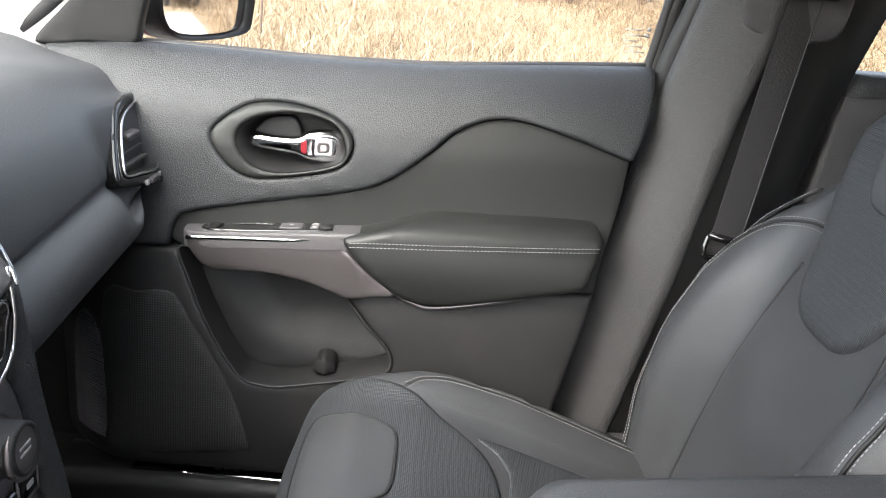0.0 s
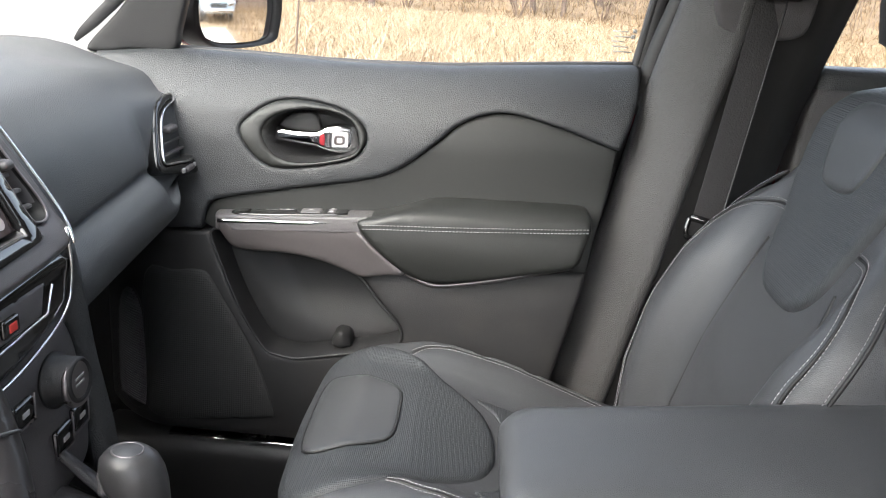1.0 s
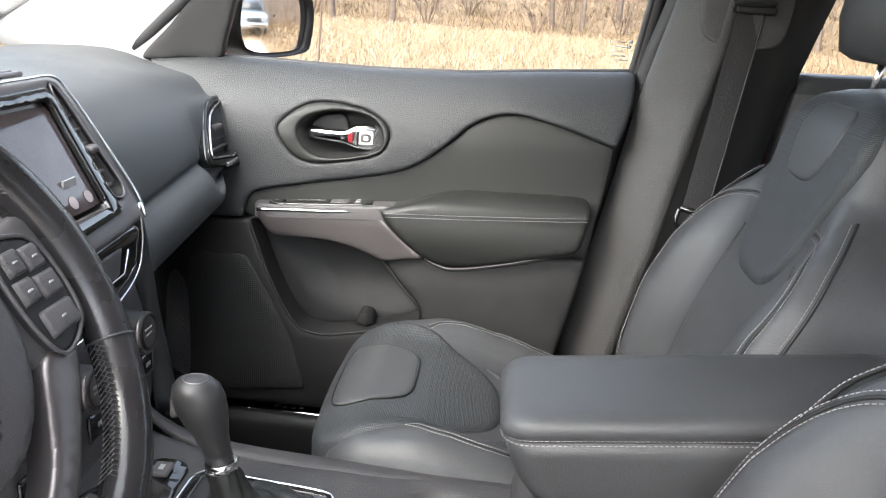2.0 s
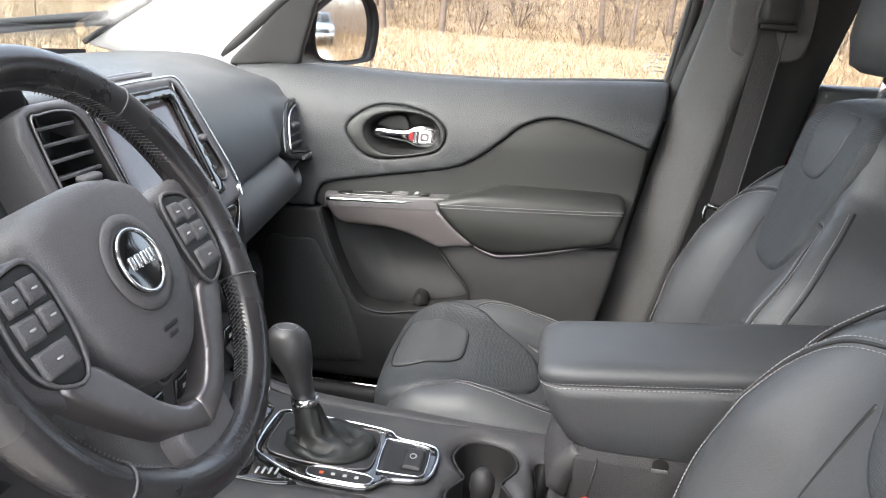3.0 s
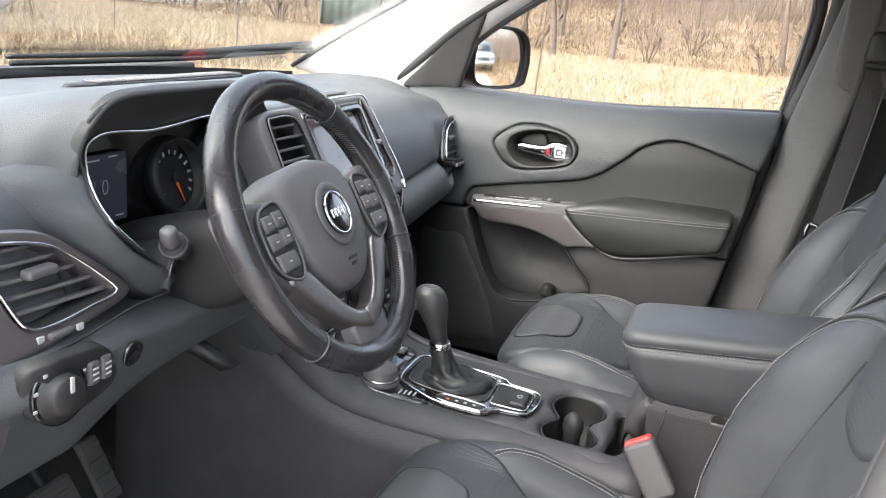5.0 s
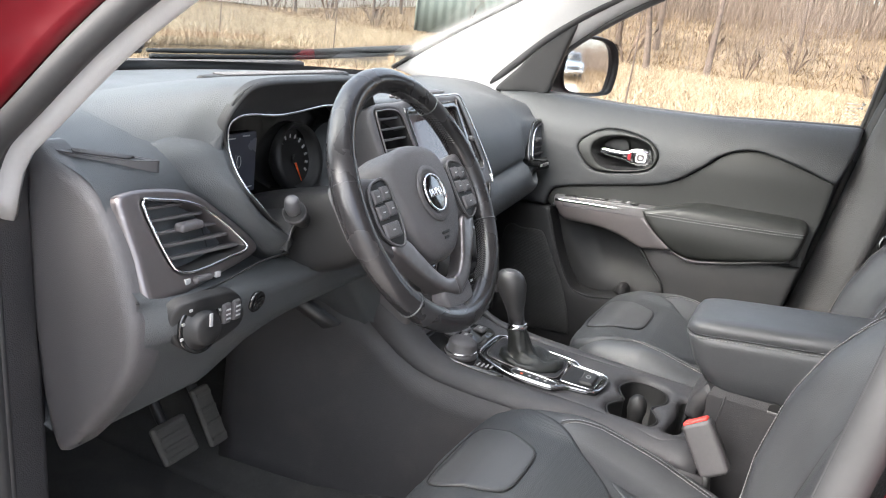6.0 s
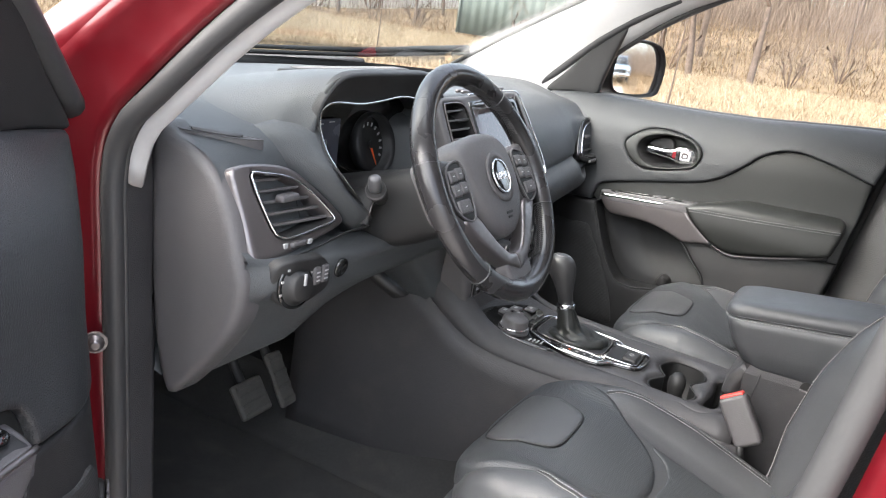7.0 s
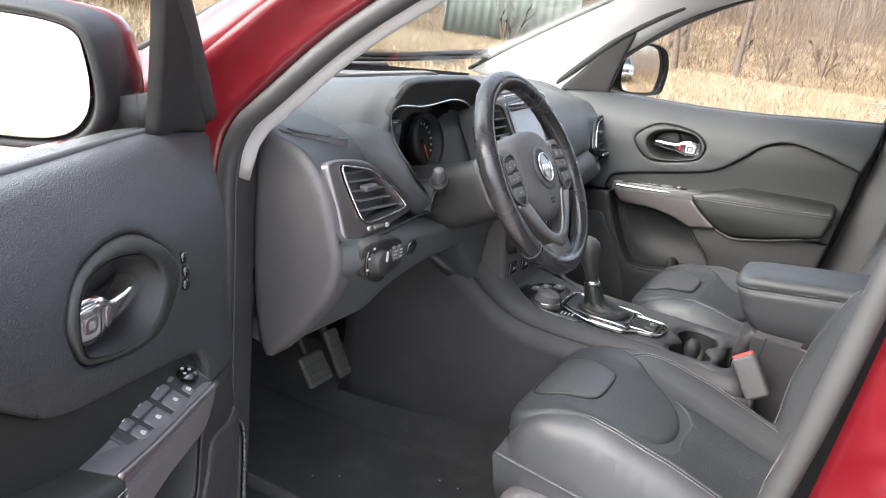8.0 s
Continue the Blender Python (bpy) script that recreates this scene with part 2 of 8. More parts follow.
def box(name, lo, hi, mat, parent=None, label="", bevel=0.004, turn=None, segments=2):
    """A block with rounded edges; turn: a matrix about its middle."""
    lo, hi = Vector(lo), Vector(hi)
    bm = bmesh.new()
    bmesh.ops.create_cube(bm, size=1)
    size = hi - lo
    for v in bm.verts:
        v.co = Vector((v.co.x * size.x, v.co.y * size.y, v.co.z * size.z))
    bv = min(bevel, min(size) * 0.45)
    if bv > 0:
        bmesh.ops.bevel(bm, geom=bm.edges[:], offset=bv, segments=segments, affect="EDGES", profile=0.5)
    m = Matrix.Translation((lo + hi) / 2) @ (turn.to_4x4() if turn else Matrix())
    bm.transform(m)
    me = bpy.data.meshes.new(name)
    bm.to_mesh(me)
    bm.free()
    me.materials.append(mat)
    me.polygons.foreach_set("use_smooth", [True] * len(me.polygons))
    ob = new(name, me)
    if bv > 0:
        ob.modifiers.new("weighted", "WEIGHTED_NORMAL")
    if parent:
        under(ob, parent, label)
    return ob


def lathe(name, profile, place, axis, mat, parent=None, label="", seg=32):
    """A turned body: profile of (radius, height) along axis from place."""
    axis = Vector(axis).normalized()
    q = axis.to_track_quat("Z", "Y")
    verts, faces = [], []
    for r, h in profile:
        for k in range(seg):
            w = 2 * math.pi * k / seg
            verts.append(tuple(Vector(place) + q @ Vector((r * math.cos(w), r * math.sin(w), h))))
    for i in range(len(profile) - 1):
        for k in range(seg):
            j = (k + 1) % seg
            faces.append((i * seg + k, i * seg + j, (i + 1) * seg + j, (i + 1) * seg + k))
    faces.append(tuple(range(seg))[::-1])
    faces.append(tuple((len(profile) - 1) * seg + k for k in range(seg)))
    ob = obj(name, verts, faces, mat)
    for p in ob.data.polygons[-2:]:
        p.use_smooth = False
    if parent:
        under(ob, parent, label)
    return ob


def dashes(line, gap=0.0055, length=0.0035, width=0.00052, lift=0.0008, up=(0, 0, 1)):
    """Stitches along a line, as small rods joined to one mesh's verts and faces."""
    pts = resample(line, gap)
    verts, faces = [], []
    u = np.array(up, float)
    for a, b in zip(pts[:-1], pts[1:]):
        t = (b - a) / (np.linalg.norm(b - a) + 1e-12)
        s = np.cross(t, u)
        s /= np.linalg.norm(s) + 1e-12
        nn = np.cross(s, t)
        e = a + t * length
        k = len(verts)
        for q in (a, e):
            verts += [q - s * width, q + nn * lift, q + s * width]
        faces += [(k, k + 1, k + 4, k + 3), (k + 1, k + 2, k + 5, k + 4), (k, k + 2, k + 1), (k + 3, k + 4, k + 5)]
    return verts, faces


def stitching(name, lines, parent, label="pale grey double stitching", up=(0, 0, 1), **kw):
    verts, faces = [], []
    for l in lines:
        v, f = dashes(l, up=up, **kw)
        k = len(verts)
        verts += v
        faces += [tuple(i + k for i in q) for q in f]
    ob = obj(name, verts, faces, STITCH, smooth=False)
    return under(ob, parent, label)

# ---- large structure: car shell ----
BELT = ((-0.28, 1.155), (-0.12, 1.165), (0.12, 1.165), (0.25, 1.169), (0.34, 1.174), (0.50, 1.189), (0.635, 1.20), (0.7, 1.205))


def belt_z(x):
    return float(np.interp(x, *zip(*BELT)))


def door_y(x, z):
    """How far the door's inner skin stands from the car's middle plane."""
    q = z - belt_z(x) + 1.18
    y = float(np.interp(q, (0.40, 0.60, 0.80, 0.90, 0.98, 1.06, 1.10, 1.13, 1.155, 1.172, 1.18),
                           (0.612, 0.612, 0.625, 0.640, 0.652, 0.658, 0.668, 0.685, 0.708, 0.728, 0.742)))
    k = min(1.0, max(0.0, (-0.10 - x) / 0.16))
    return y + (0.735 - y) * 0.85 * k * k


HANDLE = smooth_line([(0.002, 1.054), (0.020, 1.080), (0.056, 1.102), (0.10, 1.107), (0.152, 1.101), (0.188, 1.087), (0.206, 1.064),
                      (0.201, 1.040), (0.179, 1.021), (0.106, 1.004), (0.057, 1.001), (0.024, 1.019)], 5, True)
RECESS = smooth_line([(0.039, 1.056), (0.063, 1.084), (0.119, 1.095), (0.172, 1.088), (0.193, 1.062), (0.186, 1.032), (0.110, 1.012),
                      (0.062, 1.020)], 5, True)
CREASE = smooth_line([(0.606, 1.072), (0.522, 1.097), (0.447, 1.113), (0.399, 1.111), (0.353, 1.091), (0.316, 1.057), (0.262, 1.014),
                      (0.206, 0.991), (0.067, 0.962), (-0.024, 0.941), (-0.047, 0.926), (-0.055, 0.895)], 6)
PAD = smooth_line([(0.205, 0.934), (0.212, 0.915), (0.245, 0.882), (0.286, 0.851), (0.315, 0.840), (0.345, 0.838), (0.41, 0.850),
                   (0.48, 0.868), (0.553, 0.888), (0.568, 0.92), (0.576, 0.955), (0.565, 0.978), (0.517, 0.982), (0.42, 0.978),
                   (0.34, 0.975), (0.28, 0.957), (0.24, 0.944)], 4, True)
TRIM = smooth_line([(-0.02, 0.914), (0.05, 0.918), (0.13, 0.923), (0.203, 0.931), (0.211, 0.914), (0.245, 0.881), (0.285, 0.850),
                    (0.25, 0.843), (0.215, 0.837), (0.19, 0.845), (0.15, 0.858), (0.10, 0.866), (0.05, 0.866), (0.01, 0.867), (-0.012, 0.885)], 4, True)
POCKET = smooth_line([(-0.036, 0.890), (-0.022, 0.834), (0.019, 0.745), (0.055, 0.692), (0.08, 0.681), (0.115, 0.679), (0.19, 0.694),
                      (0.252, 0.708), (0.284, 0.724), (0.280, 0.755), (0.245, 0.792), (0.208, 0.833), (0.15, 0.858), (0.06, 0.866)], 4, True)
SPEAKER = smooth_line([(-0.155, 0.800), (-0.10, 0.815), (-0.052, 0.819), (-0.030, 0.795), (0.039, 0.675), (0.073, 0.575), (0.060, 0.563),
                       (-0.05, 0.55), (-0.139, 0.545), (-0.16, 0.6)], 4, True)


def build_door(s, e):
    """A front door's inner side and its mirror, closed; s = 1 on the passenger's side, -1 on the driver's."""
    out, fl = (0, -s, 0), s < 0
    skin = lambda off=0.0: (lambda x, z: (x, s * (door_y(x, z) - off), z))
    # upper vinyl panel with the handle opening
    rear = smooth_line([(0.636, 1.1965), (0.632, 1.16), (0.621, 1.112), (0.609, 1.0725)], 4)
    upper = list(smooth_line([(-0.262, 1.150), (-0.12, 1.1645), (0.12, 1.1645), (0.25, 1.1685), (0.34, 1.1735), (0.50, 1.1885), (0.628, 1.1985)], 4)) + list(rear) + list(CREASE[1:]) + [(-0.055, 0.888), (-0.17, 0.882), (-0.262, 0.88)]
    patch("upper_panel", upper, skin(0.008), SOFT, e, "grained black soft vinyl upper panel", 0.007, 0.05, 0.012, holes=[HANDLE], out=out, flip=fl)
    low = list(smooth_line([(0.606, 1.072), (0.600, 1.0), (0.588, 0.93), (0.581, 0.87)], 3))
    insert = list(CREASE[::-1]) + low[1:] + [(0.4, 0.86), (0.2, 0.87), (0.0, 0.87)]
    patch("padded_insert", insert, skin(-0.004), INSERT, e, "smooth olive-black padded insert", 0.003, 0.02, 0.014, out=out, flip=fl)
    base = [(-0.262, 0.876), (-0.17, 0.878), (-0.05, 0.884), (0.1, 0.872), (0.3, 0.856), (0.581, 0.872), (0.566, 0.79), (0.538, 0.66), (0.51, 0.56), (0.49, 0.522), (-0.262, 0.522)]
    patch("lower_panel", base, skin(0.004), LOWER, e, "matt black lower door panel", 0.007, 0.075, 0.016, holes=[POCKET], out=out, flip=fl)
    # map pocket
    cx, cz = POCKET.mean(0)
    wide = [(cx + (x - cx) * 1.04, cz + (z - cz) * 1.04) for x, z in POCKET]
    def pocket_y(x, z):
        k = min(max((z - 0.69) / 0.10, 0), 1)
        t = min(max((x - 0.02 - 0.6 * (0.80 - z)) / 0.06, 0), 1)
        return (x, s * (door_y(x, z) + 0.060 + 0.022 * k * k * (3 - 2 * k) * t), z)
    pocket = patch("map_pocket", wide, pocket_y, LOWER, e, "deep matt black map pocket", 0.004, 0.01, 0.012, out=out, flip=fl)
    loop = resample(POCKET, 0.008, True)
    tube("pocket_rim", [(x, s * (door_y(x, z) - 0.0045), z) for x, z in loop], 0.0025, LOWER, e, "", closed=True)
    hold = [(0.164, 0.696), (0.168, 0.714), (0.181, 0.723), (0.195, 0.715), (0.200, 0.696)]
    patch("bottle_holder", list(smooth_line(hold, 5)) + [(0.182, 0.694)], lambda x, z: (x, s * (door_y(x, z) + 0.012 + 0.5 * abs(x - 0.182)), z), LOWER, pocket, "moulded bottle holder tab", 0.006, 0.03, 0.006, out=out, flip=fl)
    # speaker
    patch("speaker_grille", SPEAKER, skin(0.008), material_once("speaker_mesh"), e, "perforated black speaker grille", 0.003, 0.006, 0.02, out=out, flip=fl)
    # handle
    bez = patch("handle_bezel", HANDLE, skin(0.012), INSERT, e, "smooth black handle bezel", 0.006, 0.03, 0.008, holes=[RECESS], out=out, flip=fl)
    ring = resample(RECESS, 0.008, True)
    c = ring.mean(0)
    rr = [[(x, s * (door_y(x, z) - 0.010), z) for x, z in ring], [(c[0] + (x - c[0]) * 0.9, s * (door_y(x, z) + 0.03), c[1] + (z - c[1]) * 0.9) for x, z in ring],
          [(c[0] + (x - c[0]) * 0.6, s * 0.705, c[1] + (z - c[1]) * 0.6) for x, z in ring], [(c[0] + (x - c[0]) * 0.03, s * 0.707, c[1] + (z - c[1]) * 0.03) for x, z in ring]]
    loft("handle_cup", rr, LOWER, e, "shadowed black handle cup", flip=not fl, caps=False)
    ly = lambda x: 0.668 - 0.010 * math.sin(3.1 * min(max((x - 0.055) / 0.14, 0), 1))
    lev = smooth_line([(0.053, 1.048), (0.058, 1.060), (0.095, 1.060), (0.126, 1.062), (0.140, 1.070), (0.165, 1.074), (0.186, 1.069), (0.192, 1.050), (0.186, 1.033), (0.165, 1.027), (0.140, 1.030), (0.124, 1.036), (0.095, 1.038), (0.058, 1.040)], 4, True)
    lever = patch("handle_lever", lev, lambda x, z: (x, s * ly(x), z), CHROME, e, "bright chrome door lever", 0.0075, 0.016, 0.006, out=out, flip=fl)
    patch("lock_button", smooth_line([(0.147, 1.037), (0.147, 1.063), (0.160, 1.067), (0.180, 1.064), (0.184, 1.050), (0.180, 1.037), (0.16, 1.034)], 4, True),
          lambda x, z: (x, s * (ly(x) - 0.002), z), CHROME, lever, "chrome lock button", 0.003, 0.006, 0.006, out=out, flip=fl)
    patch("lock_mark", smooth_line([(0.131, 1.043), (0.131, 1.054), (0.134, 1.058), (0.139, 1.058), (0.139, 1.040), (0.134, 1.040)], 3, True), lambda x, z: (x, s * (ly(x) - 0.0009), z), material_once("lock_red") if s > 0 else SATIN, lever, "lock mark", 0.0008, 0.003, 0.005, out=out, flip=fl)
    patch("lock_sign", smooth_line([(0.155, 1.044), (0.155, 1.057), (0.163, 1.0585), (0.171, 1.056), (0.171, 1.045), (0.163, 1.0425)], 3, True), lambda x, z: (x, s * (ly(x) - 0.0029), z), SATIN, lever, "lock sign", 0.0008, 0.003, 0.004, out=out, flip=fl,
          holes=[[(0.159, 1.047), (0.159, 1.054), (0.167, 1.054), (0.167, 1.047)]])
    patch("cup_flap", smooth_line([(0.060, 1.055), (0.072, 1.078), (0.11, 1.086), (0.124, 1.070), (0.120, 1.052)], 4, True), lambda x, z: (x, s * 0.69, z), LOWER, e, "", 0.003, 0.01, 0.008, out=out, flip=fl)
    # armrest
    def pad_y(x, z):
        d = max(0.0, min(1.0, (z - 0.938 - 0.04 * (x - 0.2)) / 0.030))
        return (x, s * (0.604 + 0.05 * d * d - 0.008 * math.sin(math.pi * min(max((z - 0.84) / 0.1, 0), 1))), z)
    pad = patch("armrest_pad", PAD, pad_y, INSERT, e, "black leather armrest with grey stitching", 0.010, 0.05, 0.010, out=out, flip=fl)
    seam = smooth_line([(0.214, 0.930), (0.26, 0.933), (0.35, 0.938), (0.45, 0.945), (0.53, 0.951), (0.572, 0.955)], 6)
    for dz in (0.0, 0.006):
        line = np.array([(x, pad_y(x, z - dz)[1] - s * 0.0015, z - dz) for x, z in seam])
        stitching("stitching", [line], pad, up=(0, -s, 0))
    # metal strip and tray
    patch("metal_trim", TRIM, lambda x, z: (x, s * (0.612 + 0.25 * max(0, z - 0.905) ** 1.0 * 0.6), z), SATIN if s > 0 else PLASTIC, e, "satin grey metal armrest trim" if s > 0 else "black armrest side", 0.004, 0.04, 0.008, out=out, flip=fl)
    edge = smooth_line([(-0.022, 0.912), (0.05, 0.917), (0.13, 0.922), (0.204, 0.931)], 5)
    tube("bright_edge", [(x, s * 0.613, z) for x, z in edge], 0.0035, CHROME if s > 0 else SATIN, e, "bright trim edge" if s > 0 else "satin trim edge")
    tray_out = smooth_line([(-0.028, 0.622), (0.0, 0.612), (0.10, 0.611), (0.21, 0.610), (0.25, 0.625), (0.262, 0.645), (0.24, 0.668), (0.0, 0.675), (-0.03, 0.66)], 4, True)
    tz = lambda x, y=0.64: 0.921 + 0.08 * (x + 0.02) if s > 0 else 0.921 + 0.02 * (x + 0.02) + 0.45 * (y - 0.640)
    slot = [(0.018, 0.626), (0.018, 0.650), (0.10, 0.650), (0.10, 0.626)]
    tray = patch("switch_tray", [(x, y) for x, y in tray_out], lambda x, y: (x, s * y, tz(x, y)), PLASTIC, e, "black switch tray on the armrest", 0.004, 0.02, 0.010, holes=[slot] if s > 0 else [], out=(0, 0, 1), flip=fl)
    if s > 0:
        rg = resample(np.array(slot, float), 0.008, True)
        cx, cy = rg.mean(0)
        loft("tray_well", [[(cx + (x - cx) * k, s * (cy + (y - cy) * k), tz(x) - d) for x, y in rg] for d, k in ((0.001, 1.0), (0.022, 0.94), (0.024, 0.05))], DARK, tray, "dark tray well", caps=False)
    on = lambda x, y, d=0.0: (x, s * y, tz(x, y) + d)

    def key(x0, x1, y0, y1, h=0.006, mat=PLASTIC, label="black window switch"):
        q = patch("switch", [(x0, y0), (x1, y0), (x1, y1), (x0, y1)], lambda x, y: on(x, y, h + (0.002 if s < 0 else 0.0008) * math.sin(3.1 * (x - x0) / (x1 - x0))), mat, tray, label, 0.0025, h + 0.004, 0.006, out=(0, 0, 1), flip=fl)
        mx, my = (x0 + x1) / 2, (y0 + y1) / 2
        patch("switch_mark", [(mx - 0.0034, my - 0.0022), (mx + 0.0028, my - 0.0028), (mx + 0.0034, my + 0.0022), (mx - 0.0020, my + 0.0028)], lambda x, y: on(x, y, h + (0.0024 if s < 0 else 0.0013)), WHITE, tray, "", 0.0005, 0.002, 0.004, out=(0, 0, 1), flip=fl)

    if s > 0:
        patch("switch_plate", smooth_line([(0.008, 0.620), (0.01, 0.655), (0.10, 0.657), (0.178, 0.655), (0.184, 0.64), (0.17, 0.620)], 3, True), lambda x, y: on(x, y, 0.0022), GLOSS, tray, "black switch plate", 0.002, 0.004, 0.012, holes=[slot], out=(0, 0, 1), flip=fl)
        key(0.108, 0.142, 0.626, 0.650, 0.0035)
        key(0.152, 0.166, 0.625, 0.636, 0.003, label="black lock switch")
        key(0.152, 0.166, 0.640, 0.651, 0.003, label="black lock switch")
    else:
        patch("switch_plate", smooth_line([(-0.022, 0.622), (-0.020, 0.662), (-0.008, 0.670), (0.06, 0.671), (0.138, 0.669), (0.146, 0.655), (0.144, 0.622), (0.130, 0.615), (0.06, 0.614), (-0.010, 0.615)], 3, True), lambda x, y: on(x, y, 0.0028), LOWER, tray, "black switch plate", 0.003, 0.006, 0.012, out=(0, 0, 1), flip=fl)
        lathe("mirror_dial", [(0.0125, 0), (0.0125, 0.004), (0.010, 0.0065), (0.001, 0.0060)], on(-0.003, 0.640, 0.003), (0, 0, 1), GLOSS, tray, "round black mirror dial", 24)
        for dx_, dy_ in ((0.006, 0), (-0.006, 0), (0, 0.006), (0, -0.006)):
            box("switch_mark", on(-0.0045 + dx_, (0.640 + dy_) + s * 0.0015, 0.0085), on(-0.0015 + dx_, (0.640 + dy_) - s * 0.0015, 0.0098), WHITE, tray, "", 0.0003)
        patch("switch_well", [(0.009, 0.619), (0.009, 0.664), (0.133, 0.664), (0.133, 0.619)], lambda x, y: on(x, y, 0.0031), DARK, tray, "dark switch well", 0.001, 0.003, 0.02, out=(0, 0, 1), flip=fl)
        key(0.011, 0.025, 0.622, 0.636, 0.0035, label="black mirror switch")
        key(0.011, 0.025, 0.647, 0.661, 0.0035, label="black mirror switch")
        for x0 in (0.030, 0.070):
            key(x0, x0 + 0.034, 0.621, 0.641, 0.0035)
            key(x0, x0 + 0.034, 0.643, 0.663, 0.0035)
        key(0.109, 0.130, 0.621, 0.641, 0.0035, label="black lock switch")
        key(0.109, 0.130, 0.643, 0.663, 0.0035, label="black lock switch")
        for dz in (1.060, 1.045, 1.031):
            lathe("memory_button", [(0.0065, 0), (0.0065, 0.004), (0.005, 0.006), (0.001, 0.006)], (-0.013 + 0.12 * (1.060 - dz), s * (door_y(-0.012, dz) - 0.006), dz), (0, -s, 0), GLOSS, e, "small black memory button", 16)
    # strip under the pad
    sl = smooth_line([(0.286, 0.846), (0.318, 0.834), (0.345, 0.832), (0.41, 0.844), (0.48, 0.862), (0.555, 0.882)], 6)
    tube("bright_strip", [(x, s * (door_y(x, z) - 0.008), z) for x, z in sl], 0.0045, SATIN, e, "satin grey strip", seg=8)
    tube("trim_joint", [(x, s * (door_y(x, z) - 0.0055), z) for x, z in ((0.212, 0.836), (0.25, 0.841), (0.287, 0.848))], 0.0014, DARK, e, "", seg=5)
    # ribbed lower outlet at the front of the panel
    gl = [(-0.215, 0.56), (-0.215, 0.70), (-0.205, 0.75), (-0.185, 0.772), (-0.165, 0.75), (-0.155, 0.70), (-0.155, 0.56)]
    if s < 0:
        gl = [(-0.236, 0.56), (-0.236, 0.68), (-0.216, 0.742), (-0.176, 0.770), (-0.138, 0.746), (-0.120, 0.69), (-0.114, 0.56)]
    gl = smooth_line(gl, 4, True)
    up_ = 0.008 if s > 0 else 0.012
    og = patch("ribbed_outlet", gl, skin(up_), DARK, e, "ribbed black speaker outlet", 0.003, 0.010, 0.02, out=out, flip=fl)
    for z in np.linspace(0.563, 0.768, 44):
        row = [x for x in np.linspace(-0.24, -0.10, 90) if inside(gl, np.array([[x, z]]))[0]]
        if len(row) > 2:
            tube("rib", [(x, s * (door_y(x, z) - up_ - 0.0038), z) for x in np.linspace(min(row), max(row), 5)], 0.0018, PLASTIC, og, "", seg=5)
    return pad, tray


_once = {}


def material_once(name):
    """A material that several things share."""
    if name not in _once:
        _once[name] = {"speaker_mesh": lambda: material(name, (0.020, 0.020, 0.020), 0.6, bump=1.0, bump_scale=260, kind="dots", vary=0.1),
                       "belt_edge": lambda: material(name, (0.05, 0.05, 0.052), 0.7, bump=0.5, bump_scale=500, vary=0.1),
                       "lock_red": lambda: material(name, (0.20, 0.012, 0.018), 0.35, vary=0.05),
                       "stalk_grey": lambda: material(name, (0.085, 0.084, 0.088), 0.4, vary=0.1),
                       "gravel": lambda: material(name, (0.37, 0.35, 0.325), 0.9, bump=1.0, bump_scale=60, vary=0.25, vary_scale=1.5, spec=0.2),
                       "icon_grey": lambda: material(name, (0.35, 0.3, 0.3), 0.5, vary=0.1),
                       "pedal_rubber": lambda: material(name, (0.07, 0.066, 0.06), 0.8, bump=0.4, bump_scale=120, vary=0.3, dust=0.5)}[name]()
    return _once[name]


